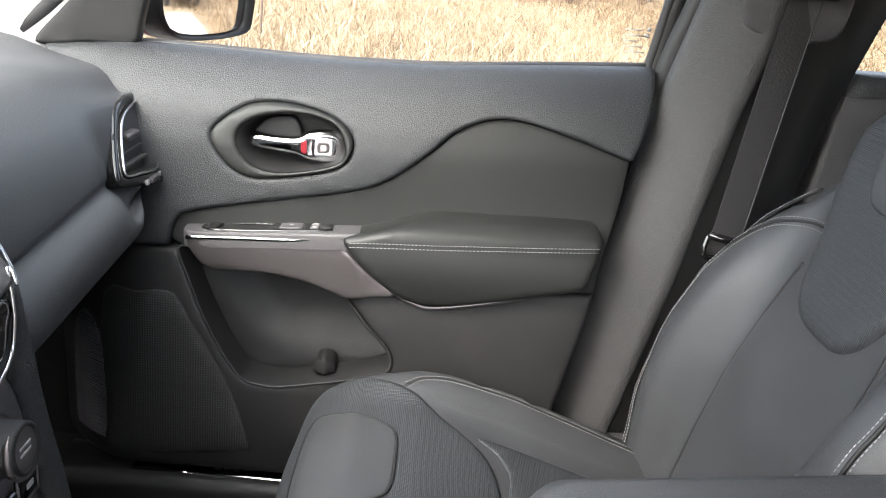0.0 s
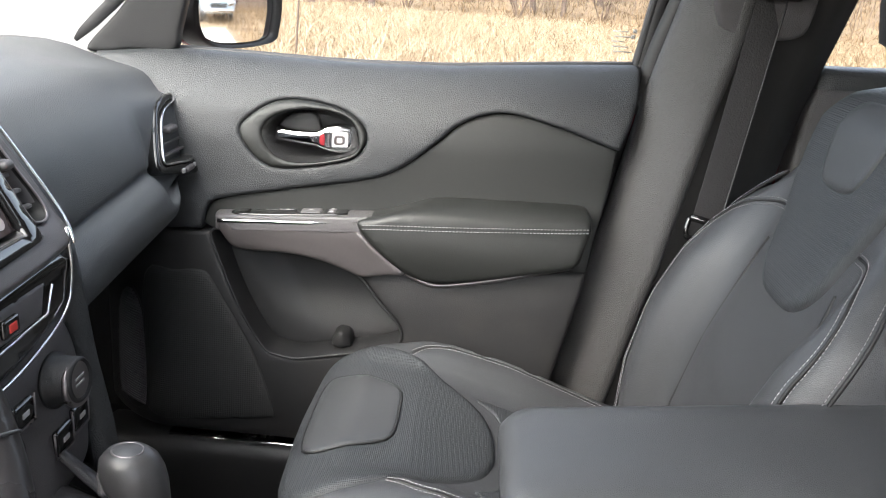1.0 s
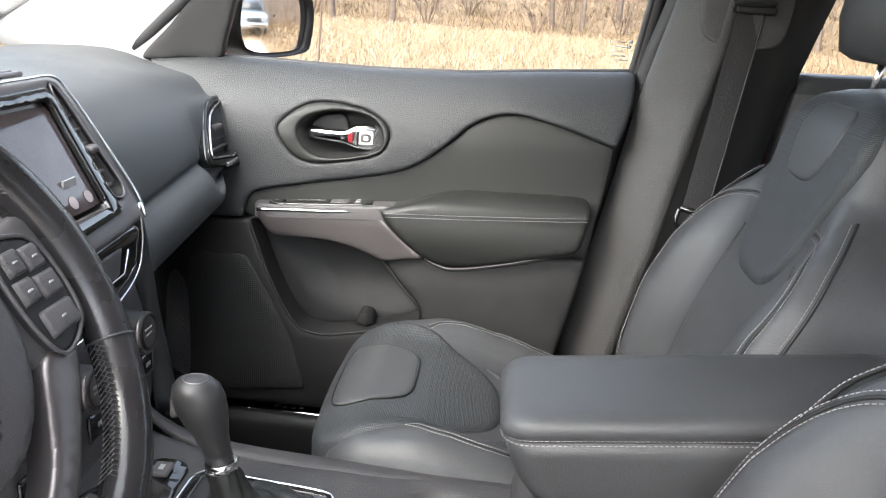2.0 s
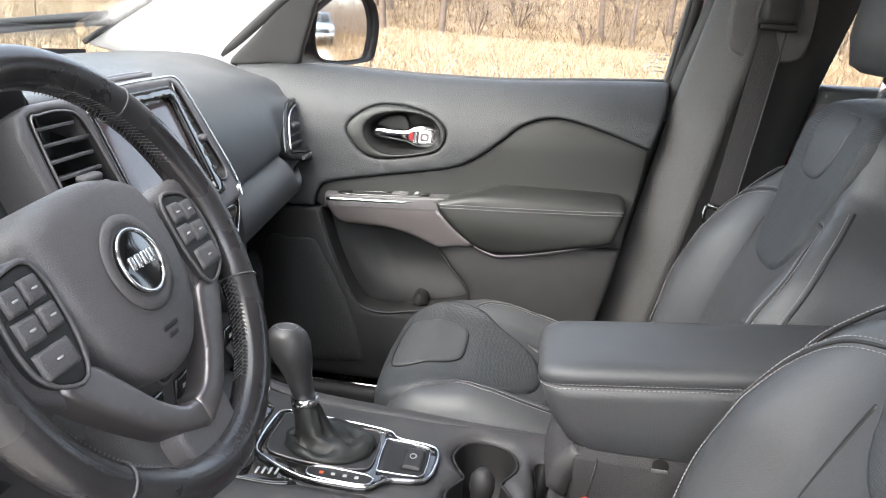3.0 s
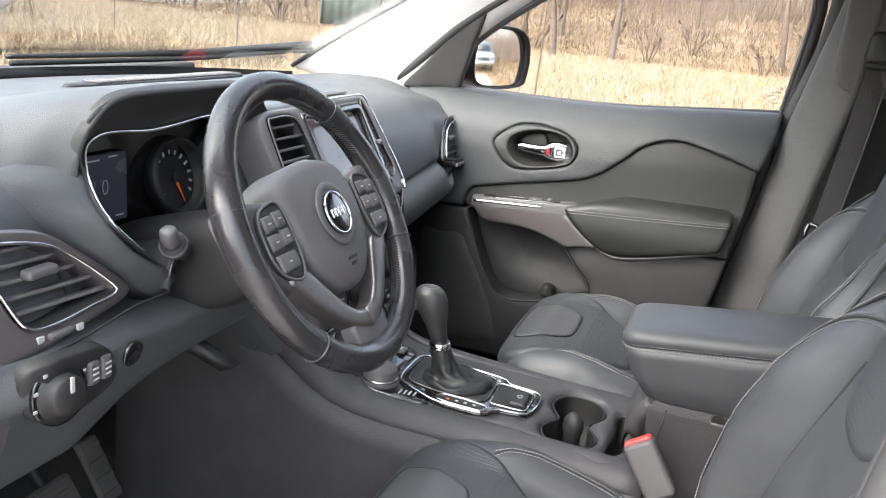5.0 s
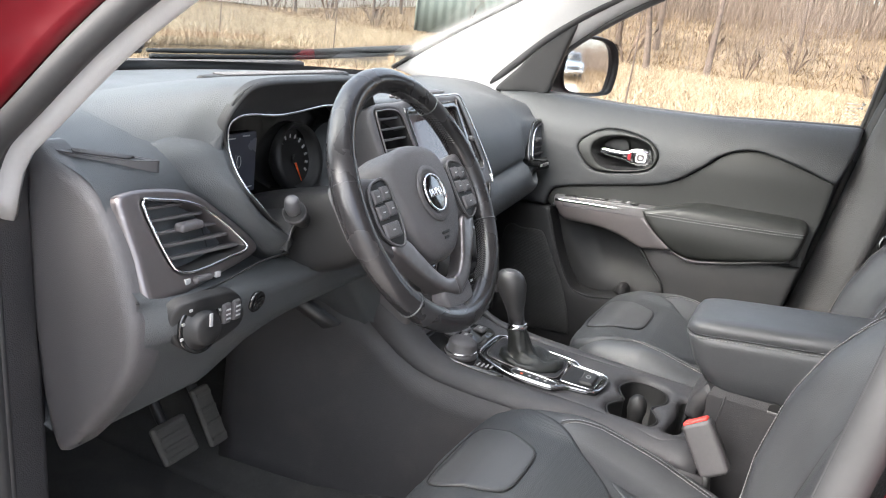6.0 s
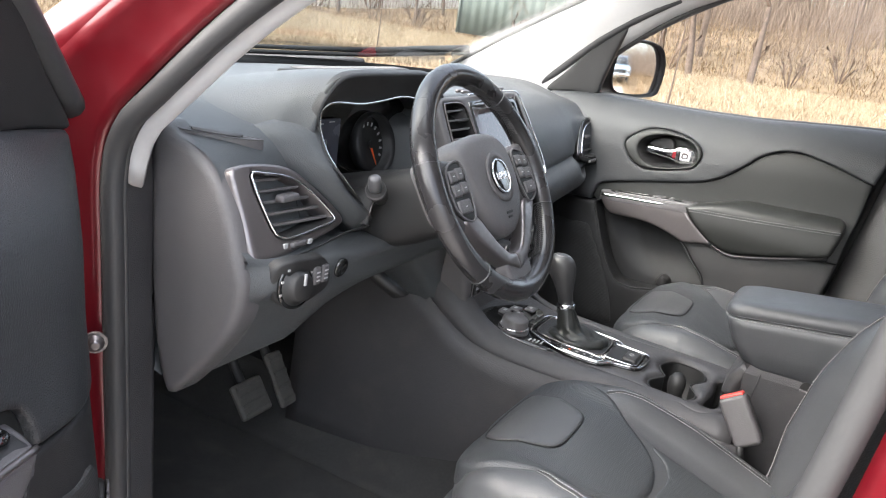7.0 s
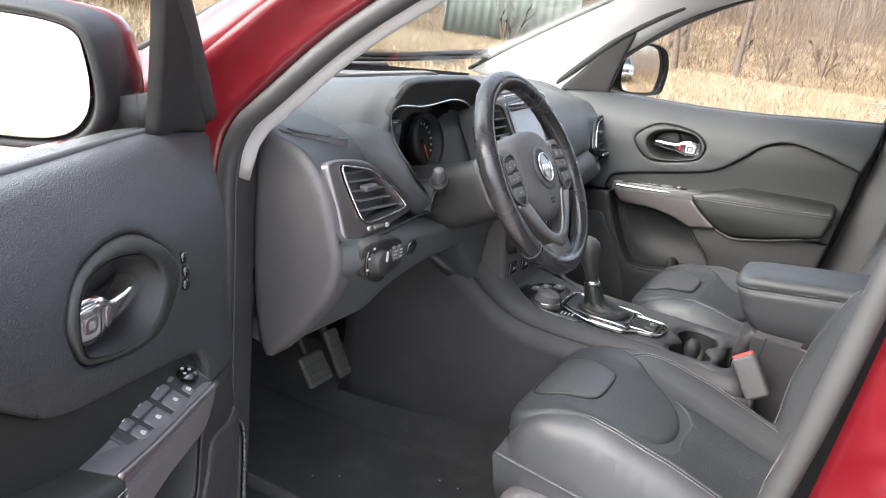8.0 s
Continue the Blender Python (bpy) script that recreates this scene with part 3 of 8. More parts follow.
def build_mirror(s, e, side):
    """The outside mirror on its foot."""
    a, b, zc, hh, tilt, fat = Vector((-0.134, s * 0.855, 0)), Vector((-0.042, s * 1.010, 0)), 1.238, 0.074, 0.8, 1.0
    if side == "driver":
        a, b, zc, hh, tilt, fat = Vector((-0.151, s * 0.838, 0)), Vector((-0.113, s * 1.040, 0)), 1.209, 0.070, 7.0, 1.7
    along = (b - a).normalized()
    nrm = along.cross(Vector((0, 0, 1)))
    if nrm.x < 0:
        nrm = -nrm
    mid = (a + b) / 2
    w = (b - a).length / 2
    shape = smooth_line([(-1.05, -0.5), (-1.0, 0.45), (-0.75, 0.95), (0.2, 1.05), (0.8, 0.85), (1.05, 0.2), (1.0, -0.55), (0.75, -0.95), (-0.6, -1.0)], 5, True)
    put = lambda u, v, k, d: tuple(mid + along * (u * w * k) + Vector((0, 0, zc + v * hh * k)) + nrm * d)
    ring = resample(shape, 0.12, True)
    rings = [[put(u, v, 0.985, -0.036) for u, v in ring], [put(u, v, 0.99, -0.004) for u, v in ring], [put(u, v, 1.0 + 0.06 * fat, 0.020) for u, v in ring], [put(u, v, 1.0 + 0.10 * fat, 0.008) for u, v in ring], [put(u, v, 1.0 + 0.15 * fat, -0.04 * fat) for u, v in ring]]
    loft("mirror_housing", rings, LOWER, e, "black mirror surround", caps=False, flip=s > 0)
    cap = [[put(u, v, 1.0 + 0.15 * fat, -0.038 * fat) for u, v in ring], [put(u, v, 1.0 + 0.13 * fat, -0.075 * fat) for u, v in ring], [put(u, v, 0.95, -0.12 * fat) for u, v in ring], [put(u, v, 0.4, -0.14 * fat) for u, v in ring]]
    loft("mirror_cap", cap, RED, e, "dark red painted mirror cap", flip=s > 0)
    lean_ = nrm * math.cos(radians(tilt)) + Vector((0, 0, math.sin(radians(tilt))))
    bow = 1.4 if side == "passenger" else 6.0

    def silver(u, v):
        p = along * (u * w * 0.97) + Vector((0, 0, v * hh * 0.97))
        return tuple(mid + Vector((0, 0, zc)) + p + nrm * (0.004 - math.tan(radians(tilt)) * p.z - p.length_squared / (2 * bow)))
    loft("mirror_glass", [[silver(u * k, v * k) for u, v in ring] for k in (1.0, 0.8, 0.6, 0.4, 0.2, 0.02)], MIRROR, e, "silvered mirror glass", caps=False, flip=s > 0)
    rings = [[(-0.225 + 0.03 * c, s * 0.755, 1.175 + 0.03 * d) for c, d in ((-1, -1), (1, -1), (1, 1), (-1, 1))],
             [(-0.195 + 0.022 * c, s * 0.86, 1.165 + 0.022 * d) for c, d in ((-1, -1), (1, -1), (1, 1), (-1, 1))]]
    loft("mirror_foot", rings, LOWER, e, "black mirror foot", flip=s > 0)


def build_frame(s, e):
    """Window surround, glass, sail trim and outer skin of a front door."""
    out, fl = (0, -s, 0), s < 0
    lean = lambda x, z: (x, s * (0.752 - 0.20 * max(0, z - 1.16)), z)
    sail = smooth_line([(-0.285, 1.150), (-0.20, 1.157), (-0.135, 1.160), (-0.118, 1.20), (-0.085, 1.30), (-0.045, 1.40), (-0.085, 1.385), (-0.15, 1.305), (-0.22, 1.22)], 4, True)
    patch("sail_trim", sail, lambda x, z: (x, s * (0.738 - 0.18 * max(0, z - 1.16)), z), LOWER, e, "black triangular window corner trim", 0.006, 0.010, 0.014, out=out, flip=fl)
    pane = [(-0.15, 1.14), (0.66, 1.18), (0.70, 1.36), (0.69, 1.52), (0.45, 1.545), (0.22, 1.50), (-0.06, 1.37)]
    gl = patch("window_glass", smooth_line([(-0.15, 1.14)] * 2 + pane[1:], 2, True), lambda x, z: (x, s * (0.770 - 0.20 * max(0, z - 1.16)), z), CLEAR, e, "clear side window glass", 0.001, 0.004, 0.08, out=out, flip=fl)
    gl.visible_shadow = False
    if s > 0:
        for r in range(5):
            for c0, c1 in (((0.586, 0.612), (0.590, 0.622), (0.586, 0.608), (0.588, 0.616), (0.592, 0.622))[r],):
                z = 1.250 - 0.008 * r
                box("glass_print", (c0, 0.768 - 0.2 * (z - 1.16), z - 0.0009), (c1, 0.7685 - 0.2 * (z - 1.16), z + 0.0009), WHITE, gl, "faint white print", 0)
        for z, x in ((1.252, 0.622), (1.243, 0.620)):
            box("glass_print", (x - 0.003, 0.768 - 0.2 * (z - 1.16), z - 0.003), (x + 0.003, 0.7685 - 0.2 * (z - 1.16), z + 0.003), WHITE, gl, "faint white print", 0)
    top = smooth_line([(-0.30, 1.17), (-0.10, 1.345), (0.10, 1.465), (0.25, 1.52), (0.45, 1.555), (0.62, 1.545), (0.69, 1.50), (0.690, 1.36), (0.660, 1.22), (0.648, 1.12)], 6)
    tube("window_frame", [lean(x, z) for x, z in top], 0.017, RUBBER, e, "black window frame", seg=10)
    strip = [(x, s * 0.762, z - 0.004) for x, z in smooth_line(BELT[:-1], 4)]
    tube("belt_seal", strip, 0.008, RUBBER, e, "black rubber window seal")
    # outer skin
    skin = [(-0.33, 0.40), (0.62, 0.40), (0.67, 0.80), (0.67, 1.165), (-0.33, 1.135)]
    patch("outer_skin", skin, lambda x, z: (x, s * (0.90 - 0.4 * max(0, z - 1.0) ** 1.3 - 0.25 * max(0, 0.62 - z)), z), RED, e, "dark red painted door skin", 0.01, 0.02, 0.06, out=(0, s, 0), flip=not fl)
    patch("door_shell", [(-0.30, 0.42), (0.60, 0.42), (0.655, 0.85), (0.655, 1.16), (-0.30, 1.13)], lambda x, z: (x, s * 0.790, z), RED, e, "red painted inner door shell", 0.005, 0.08, 0.1, out=out, flip=fl)


pdoor = thing("door_1", (-0.352, 0.857, 0.45), "closed front passenger door with black vinyl, leather and satin trim", "car door", kind="structure")
build_door(1, pdoor)
build_frame(1, pdoor)
build_mirror(1, pdoor, "passenger")
ddoor = thing("door_2", (-0.352, -0.857, 0.45), "wide open red driver's door with black inner trim", "car door", kind="structure")
build_door(-1, ddoor)
build_frame(-1, ddoor)
build_mirror(-1, ddoor, "driver")
ddoor.rotation_euler = (0, 0, radians(-68))

# ---- body shell round the cabin ----


def band(name, a, b, mat, parent=None, label="", thick=0.02, n=14, m=8, bulge=0.0, out=(0, 0, 1), flip=False):
    """A bowed band between two lines, with thickness along -out."""
    la, lb = smooth_line(a, 10), smooth_line(b, 10)
    la = resample(la, np.linalg.norm(np.diff(la, axis=0), axis=1).sum() / n)
    lb = resample(lb, np.linalg.norm(np.diff(lb, axis=0), axis=1).sum() / n)
    k = min(len(la), len(lb))
    o = np.array(out, float)
    rings = []
    for p, q in zip(la[:k], lb[:k]):
        f = [p + (q - p) * t + o * bulge * math.sin(math.pi * t) for t in np.linspace(0, 1, m)]
        g = [v - o * thick for v in f[::-1]]
        rings.append(f + g)
    return loft(name, rings, mat, parent, label, flip=flip)


for s, nm in ((1, "passenger"), (-1, "driver")):
    label = "pale grey cloth windscreen pillar trim"
    p = band("pillar_trim", [(-0.268, s * 0.752, 1.092), (-0.232, s * 0.752, 1.150), (-0.18, s * 0.745, 1.205), (-0.06, s * 0.728, 1.315), (0.10, s * 0.706, 1.425), (0.35, s * 0.66, 1.53)],
             [(-0.60, s * 0.735, 1.165), (-0.40, s * 0.70, 1.285), (-0.144, s * 0.655, 1.425), (0.05, s * 0.60, 1.52), (0.2, s * 0.56, 1.57)], PILLAR, thick=0.015, bulge=0.02, out=(0.35, -s * 0.8, 0.3), flip=s > 0)
    tagged(p, label, "pillar trim", kind="structure")
    p.name = "trim"
    fr_ = tube("trim", smooth_line([(-0.61, s * 0.737, 1.166), (-0.41, s * 0.702, 1.288), (-0.150, s * 0.656, 1.430), (0.045, s * 0.60, 1.525), (0.2, s * 0.56, 1.575)], 8), 0.007, DARK)
    tagged(fr_, "black edge of the windscreen glass", "glass edge", kind="structure")

# windscreen
ws = band("windscreen", [(-0.62, -0.73, 1.16), (-0.80, -0.4, 1.165), (-0.86, 0, 1.165), (-0.80, 0.4, 1.165), (-0.62, 0.73, 1.16)],
          [(0.17, -0.57, 1.585), (0.06, -0.3, 1.60), (0.03, 0, 1.605), (0.06, 0.3, 1.60), (0.17, 0.57, 1.585)], CLEAR, thick=0.005, out=(-0.4, 0, 0.9))
ws.visible_shadow = False
tagged(ws, "clear laminated windscreen over the dashboard", "windscreen", kind="structure")
# roof with headliner
roof = band("ceiling", [(0.17, -0.60, 1.585), (0.9, -0.56, 1.62), (1.7, -0.5, 1.60), (2.4, -0.45, 1.52)],
            [(0.17, 0.60, 1.585), (0.9, 0.56, 1.62), (1.7, 0.5, 1.60), (2.4, 0.45, 1.52)], PILLAR, thick=0.03, bulge=0.03, out=(0, 0, 1))
tagged(roof, "pale grey cloth headliner", "headliner", kind="structure")
skin = band("roof_panel", [(0.17, -0.66, 1.60), (0.9, -0.62, 1.64), (1.7, -0.56, 1.62), (2.4, -0.5, 1.54)],
            [(0.17, 0.66, 1.60), (0.9, 0.62, 1.64), (1.7, 0.56, 1.62), (2.4, 0.5, 1.54)], RED, thick=0.006, bulge=0.04, out=(0, 0, 1))
tagged(skin, "dark red painted car roof", "car roof", kind="structure")

# floor and far walls of the cabin
fl = box("floor", (-1.0, -0.70, 0.33), (2.4, 0.70, 0.38), CARPET, bevel=0.01)
tagged(fl, "worn black carpet car floor", "carpet", kind="structure")
fw = box("wall_north", (-1.0, -0.74, 0.30), (-0.92, 0.74, 1.14), CARPET, bevel=0.01)
tagged(fw, "black carpeted front bulkhead", "bulkhead", kind="structure")

# pillars between the doors
def pillar_ring(z, s):
    f = float(np.interp(z, (0.40, 0.45, 0.635, 0.895, 1.18, 1.30, 1.45, 1.58), (0.49, 0.505, 0.542, 0.597, 0.646, 0.670, 0.70, 0.715)))
    g = 0.10 - 0.05 * max(0, min(1, (z - 1.25) / 0.3))
    i = 0.16 * max(0, z - 1.15)
    w = 0.245 + 0.01 * (z - 1.0)
    yo = 0.018 * max(0, (0.62 - z) / 0.2)
    pts = [(f + 0.012, 0.768 - i), (f + 0.002, 0.712 - i), (f + 0.005, 0.698 - i), (f + 0.018, 0.688 - i), (f + g * 0.5, 0.668 - i - yo * 0.5), (f + g * 0.85, 0.653 - i - yo), (f + g, 0.650 - i - yo), (f + g * 1.08, 0.660 - i - yo),
           (f + w * 0.8, 0.672 - i), (f + w, 0.690 - i), (f + w, 0.768 - i)]
    return [(x, s * y, z) for x, y in pts]


for s, nm in ((1, "wall_east"), (-1, "wall_west")):
    e = thing(nm, (0.7, s * 0.7, 0.45), "black grained plastic pillar between the car doors", "pillar", kind="structure")
    loft("upper_trim", [pillar_ring(z, s)[:8] for z in np.linspace(0.622, 1.58, 26)], POST, e, "grained black pillar cover", flip=s < 0, closed_ring=False)
    # same pillar cover, coloured near-black to carry the shade behind the belt
    loft("shaded_belt_recess", [pillar_ring(z, s)[7:] for z in np.linspace(0.622, 1.58, 26)], DARK, e, "pillar recess behind the belt, its shade put in as black", flip=s < 0, closed_ring=False)
    loft("lower_trim", [pillar_ring(z, s) for z in np.linspace(0.38, 0.618, 8)], POST, e, "black lower pillar cover", flip=s < 0)
    # dark slot plate round the belt guide
    pl = smooth_line([(0.722, 1.275), (0.705, 1.40), (0.715, 1.47), (0.80, 1.48), (0.845, 1.42), (0.855, 1.30), (0.83, 1.262)], 4, True)
    patch("guide_plate", pl, lambda x, z: (x, s * (0.653 - 0.16 * max(0, z - 1.15) + 0.05 * max(0, x - 0.76)), z), PLASTIC, e, "black belt guide plate", 0.006, 0.008, 0.02, out=(0, -s, 0), flip=s < 0)

# seat belt on the passenger's side
belt = thing("seat_belt", (0.78, 0.64, 0.95), "grey webbing seat belt hanging on the door pillar", "seat belt")
p0, p1 = np.array((0.790, 0.628, 1.335)), np.array((0.752, 0.628, 0.955))
rings = []
for k in np.linspace(0, 1, 24):
    c = p0 + (p1 - p0) * k + np.array((0.004 * math.sin(3 * k), 0.010 * math.sin(math.pi * k), 0))
    wv = np.array((0.0245, 0.004, 0.003))
    th = np.array((0, 0.0012, 0))
    rings.append([c - wv - th, c - th * 1.6, c + wv - th, c + wv + th, c, c - wv + th])
web = loft("webbing", rings, WEBBING, belt, "ribbed grey webbing")
web.data.polygons.foreach_set("use_smooth", [False] * len(web.data.polygons))
for side in (-1, 1):
    rg = [[c + np.array((side * 0.021 + dx, -0.0018 + dy, 0)) for dx, dy in ((-0.0015, 0), (0, -0.0012), (0.0015, 0), (0, 0.001))] for c in (np.mean(r, axis=0) for r in rings)]
    loft("selvedge", rg, material_once("belt_edge"), belt, "dark woven belt edge")
lathe("guide_ring", [(0.030, 0), (0.034, 0.004), (0.034, 0.010), (0.028, 0.014)], (0.79, 0.640, 1.35), (0, -1, 0), LOWER, belt, "black plastic belt guide", 24)
box("guide_cover", (0.754, 0.606, 1.322), (0.826, 0.644, 1.392), LOWER, belt, "black guide cover", 0.016)
box("guide_slot", (0.757, 0.604, 1.316), (0.823, 0.636, 1.328), DARK, belt, "dark belt slot", 0.004)
tube("stop_clip", smooth_line([(0.727, 0.622, 0.985), (0.722, 0.617, 0.965), (0.73, 0.615, 0.953), (0.775, 0.615, 0.955)], 5), 0.0045, GLOSS, belt, "black plastic clip")
tube("clip_bar", [(0.727, 0.622, 0.985), (0.78, 0.620, 0.975)], 0.006, GLOSS, belt, "")

# rear doors and the back of the cabin
for s, nm in ((1, "door_3"), (-1, "door_4")):
    e = thing(nm, (1.3, s * 0.72, 0.45), "black trimmed rear car door with a window", "car door", kind="structure")
    patch("rear_panel", [(0.885, 0.45), (0.893, 1.03), (0.905, 1.212), (1.80, 1.25), (1.80, 0.45)], lambda x, z: (x, s * (0.705 - 0.03 * max(0, 1.0 - z)), z), PLASTIC, e, "black rear door panel", 0.012, 0.03, 0.06, out=(0, -s, 0), flip=s < 0)
    patch("rear_ledge", [(0.905, 0.690), (1.80, 0.690), (1.80, 0.76), (0.905, 0.76)], lambda x, y: (x, s * y, 1.222 + 0.04 * (x - 0.9)), SOFT, e, "", 0.012, 0.02, 0.05, out=(0, 0, 1), flip=s < 0)
    g = patch("rear_glass", [(0.90, 1.20), (1.75, 1.24), (1.72, 1.50), (0.94, 1.53)], lambda x, z: (x, s * (0.765 - 0.2 * (z - 1.2)), z), CLEAR, e, "clear rear side glass", 0.001, 0.004, 0.2, out=(0, -s, 0), flip=s < 0)
    g.visible_shadow = False
    box("red_skin", (0.70, min(s * 0.80, s * 0.88), 0.42), (1.85, max(s * 0.80, s * 0.88), 1.20), RED, e, "dark red painted rear door skin", 0.03)
    box("rear_pillar", (1.78, min(s * 0.62, s * 0.80), 1.0), (2.0, max(s * 0.62, s * 0.80), 1.6), PILLAR, e, "pale grey rear pillar trim", 0.03)
back = box("wall_south", (2.38, -0.75, 0.35), (2.46, 0.75, 1.15), PLASTIC, bevel=0.02)
tagged(back, "black plastic tailgate lining", "tailgate", kind="structure")

# door seals, red body frame and sills
SEAL = [(-0.225, 0.445), (-0.248, 0.55), (-0.255, 0.70), (-0.266, 0.95), (-0.270, 1.07), (-0.250, 1.135), (-0.20, 1.19), (-0.08, 1.305), (0.08, 1.415), (0.25, 1.495), (0.45, 1.54), (0.60, 1.53),
        (0.66, 1.45), (0.648, 1.25), (0.632, 1.13), (0.610, 0.974), (0.586, 0.841), (0.555, 0.70), (0.505, 0.50), (0.45, 0.43), (0.2, 0.42), (-0.15, 0.42)]
seal_y = lambda z, s: s * (0.775 - 0.17 * max(0, z - 1.15))
for s in (-1, 1):
    loop = resample(smooth_line(SEAL, 6, True), 0.02, True)
    t = tube("trim", [(x, seal_y(z, s), z) for x, z in loop], 0.0155, RUBBER, closed=True, seg=10)
    tagged(t, "black rubber door seal round the opening", "door seal", kind="structure")
    if s < 0:
        sl_ = smooth_line(SEAL[4:11], 6)
        ed = band("trim", [(x + 0.004, -abs(seal_y(z, s)) + 0.010, z - 0.004) for x, z in sl_], [(x + 0.022, -abs(seal_y(z, s)) + 0.028, z - 0.016) for x, z in sl_], PILLAR, thick=0.012, n=30, m=7, bulge=0.005, out=(0.5, -0.8, -0.3))
        tagged(ed, "pale grey rolled edge of the windscreen pillar trim", "pillar trim", kind="structure")
    t2 = tube("trim", [(x + (0.010 if x < 0.3 else -0.010), s * (abs(seal_y(z, s)) - 0.010), z) for x, z in loop], 0.005, RUBBER, closed=True, seg=8)
    tagged(t2, "thin black rubber lip of the door seal", "door seal", kind="structure")
    # red jamb ahead of the opening
    inner = [(-0.232, s * 0.78, 0.42), (-0.262, s * 0.785, 0.70), (-0.275, s * 0.785, 0.95), (-0.280, s * 0.785, 1.08), (-0.262, s * 0.785, 1.14), (-0.21, s * 0.778, 1.20), (-0.09, s * 0.757, 1.315), (0.08, s * 0.74, 1.43), (0.25, s * 0.725, 1.51), (0.5, s * 0.71, 1.56), (0.9, s * 0.70, 1.58)]
    outer = [(-0.290, s * 0.835, 0.42), (-0.335, s * 0.84, 0.70), (-0.350, s * 0.84, 0.95), (-0.362, s * 0.84, 1.08), (-0.345, s * 0.84, 1.17), (-0.28, s * 0.825, 1.245), (-0.14, s * 0.795, 1.365), (0.05, s * 0.765, 1.475), (0.24, s * 0.745, 1.555), (0.5, s * 0.72, 1.60), (0.9, s * 0.71, 1.62)]
    jamb = band("wall_frame", inner, outer, RED, thick=0.02, n=40, m=6, bulge=-0.008, out=(0.3, s * 0.9, -0.2), flip=s > 0)
    tagged(jamb, "dark red painted door frame round the windscreen pillar", "car body", kind="structure")
    far_ = [(-0.45, s * 0.89, 0.42), (-0.48, s * 0.89, 0.70), (-0.50, s * 0.885, 0.95), (-0.54, s * 0.86, 1.06), (-0.57, s * 0.81, 1.13), (-0.45, s * 0.765, 1.235), (-0.20, s * 0.715, 1.385), (0.01, s * 0.66, 1.50), (0.17, s * 0.63, 1.575), (0.5, s * 0.63, 1.625), (0.9, s * 0.63, 1.645)]
    face = band("wall_frame", outer, far_, RED, thick=0.02, n=40, m=6, bulge=0.02, out=(-0.2, s * 0.7, 0.6), flip=s < 0)
    tagged(face, "dark red painted outer windscreen pillar", "car body", kind="structure")
    # behind the opening
    b0 = [(0.618, s * 0.785, 0.45), (0.60, s * 0.785, 0.70), (0.625, s * 0.785, 0.90), (0.652, s * 0.782, 1.13), (0.672, s * 0.765, 1.30), (0.69, s * 0.735, 1.50)]
    b1 = [(0.70, s * 0.84, 0.45), (0.69, s * 0.845, 0.70), (0.70, s * 0.845, 0.90), (0.72, s * 0.83, 1.13), (0.735, s * 0.80, 1.30), (0.75, s * 0.76, 1.50)]
    post = band("wall_frame", b0, b1, RED, thick=0.03, n=20, m=6, bulge=0.012, out=(-0.4, s * 0.9, 0), flip=s > 0)
    tagged(post, "dark red painted body post behind the front door", "car body", kind="structure")
    sill = band("wall_frame", [(-0.30, s * 0.70, 0.425), (0.8, s * 0.70, 0.425)], [(-0.30, s * 0.84, 0.40), (0.8, s * 0.84, 0.40)], RED, thick=0.12, n=4, m=6, bulge=0.008, out=(0, 0, 1), flip=s > 0)
    tagged(sill, "dark red painted door sill", "car body", kind="structure")
    sec = [(0.735, 0.470), (0.70, 0.492), (0.665, 0.499), (0.625, 0.499), (0.608, 0.490), (0.600, 0.465), (0.600, 0.38)]
    cover = loft("trim", [[(x, s * (y + (0.06 if s < 0 else 0)), z - (0.03 if s < 0 else 0)) for y, z in smooth_line(sec, 4)] for x in (-0.245, -0.1, 0.2, 0.5, 0.8)], LOWER, closed_ring=False, flip=s < 0)
    tagged(cover, "black plastic sill cover", "sill cover", kind="structure")
    yo_, zo_ = (0.06, -0.03) if s < 0 else (0.0, 0.0)
    plate = band("sill_plate", [(-0.12, s * (0.622 + yo_), 0.5005 + zo_), (0.45, s * (0.622 + yo_), 0.5005 + zo_)], [(-0.12, s * (0.658 + yo_), 0.5015 + zo_), (0.45, s * (0.658 + yo_), 0.5015 + zo_)], CHROME, thick=0.004, n=4, m=4, bulge=0.0015, out=(0, 0, 1), flip=s > 0)
    tagged(plate, "brushed bright metal sill plate", "sill plate", "sill plates")
    for k in range(4):
        bar = box("plate_mark", (0.01 + 0.016 * k, s * (0.640 + yo_) - 0.006, 0.500 + zo_), (0.020 + 0.016 * k, s * (0.640 + yo_) + 0.006, 0.5038 + zo_), DARK, bevel=0.001)
        under(bar, plate, "dark stamped mark")
    # one panel, two tones: lighter copy on the driver's side imitates open-door light
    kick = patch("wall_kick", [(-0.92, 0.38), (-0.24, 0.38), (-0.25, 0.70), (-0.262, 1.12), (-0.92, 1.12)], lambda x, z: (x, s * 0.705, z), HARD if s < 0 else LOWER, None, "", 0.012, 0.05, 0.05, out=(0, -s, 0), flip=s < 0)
    tagged(kick, "black plastic footwell side panel", "side panel", kind="structure")

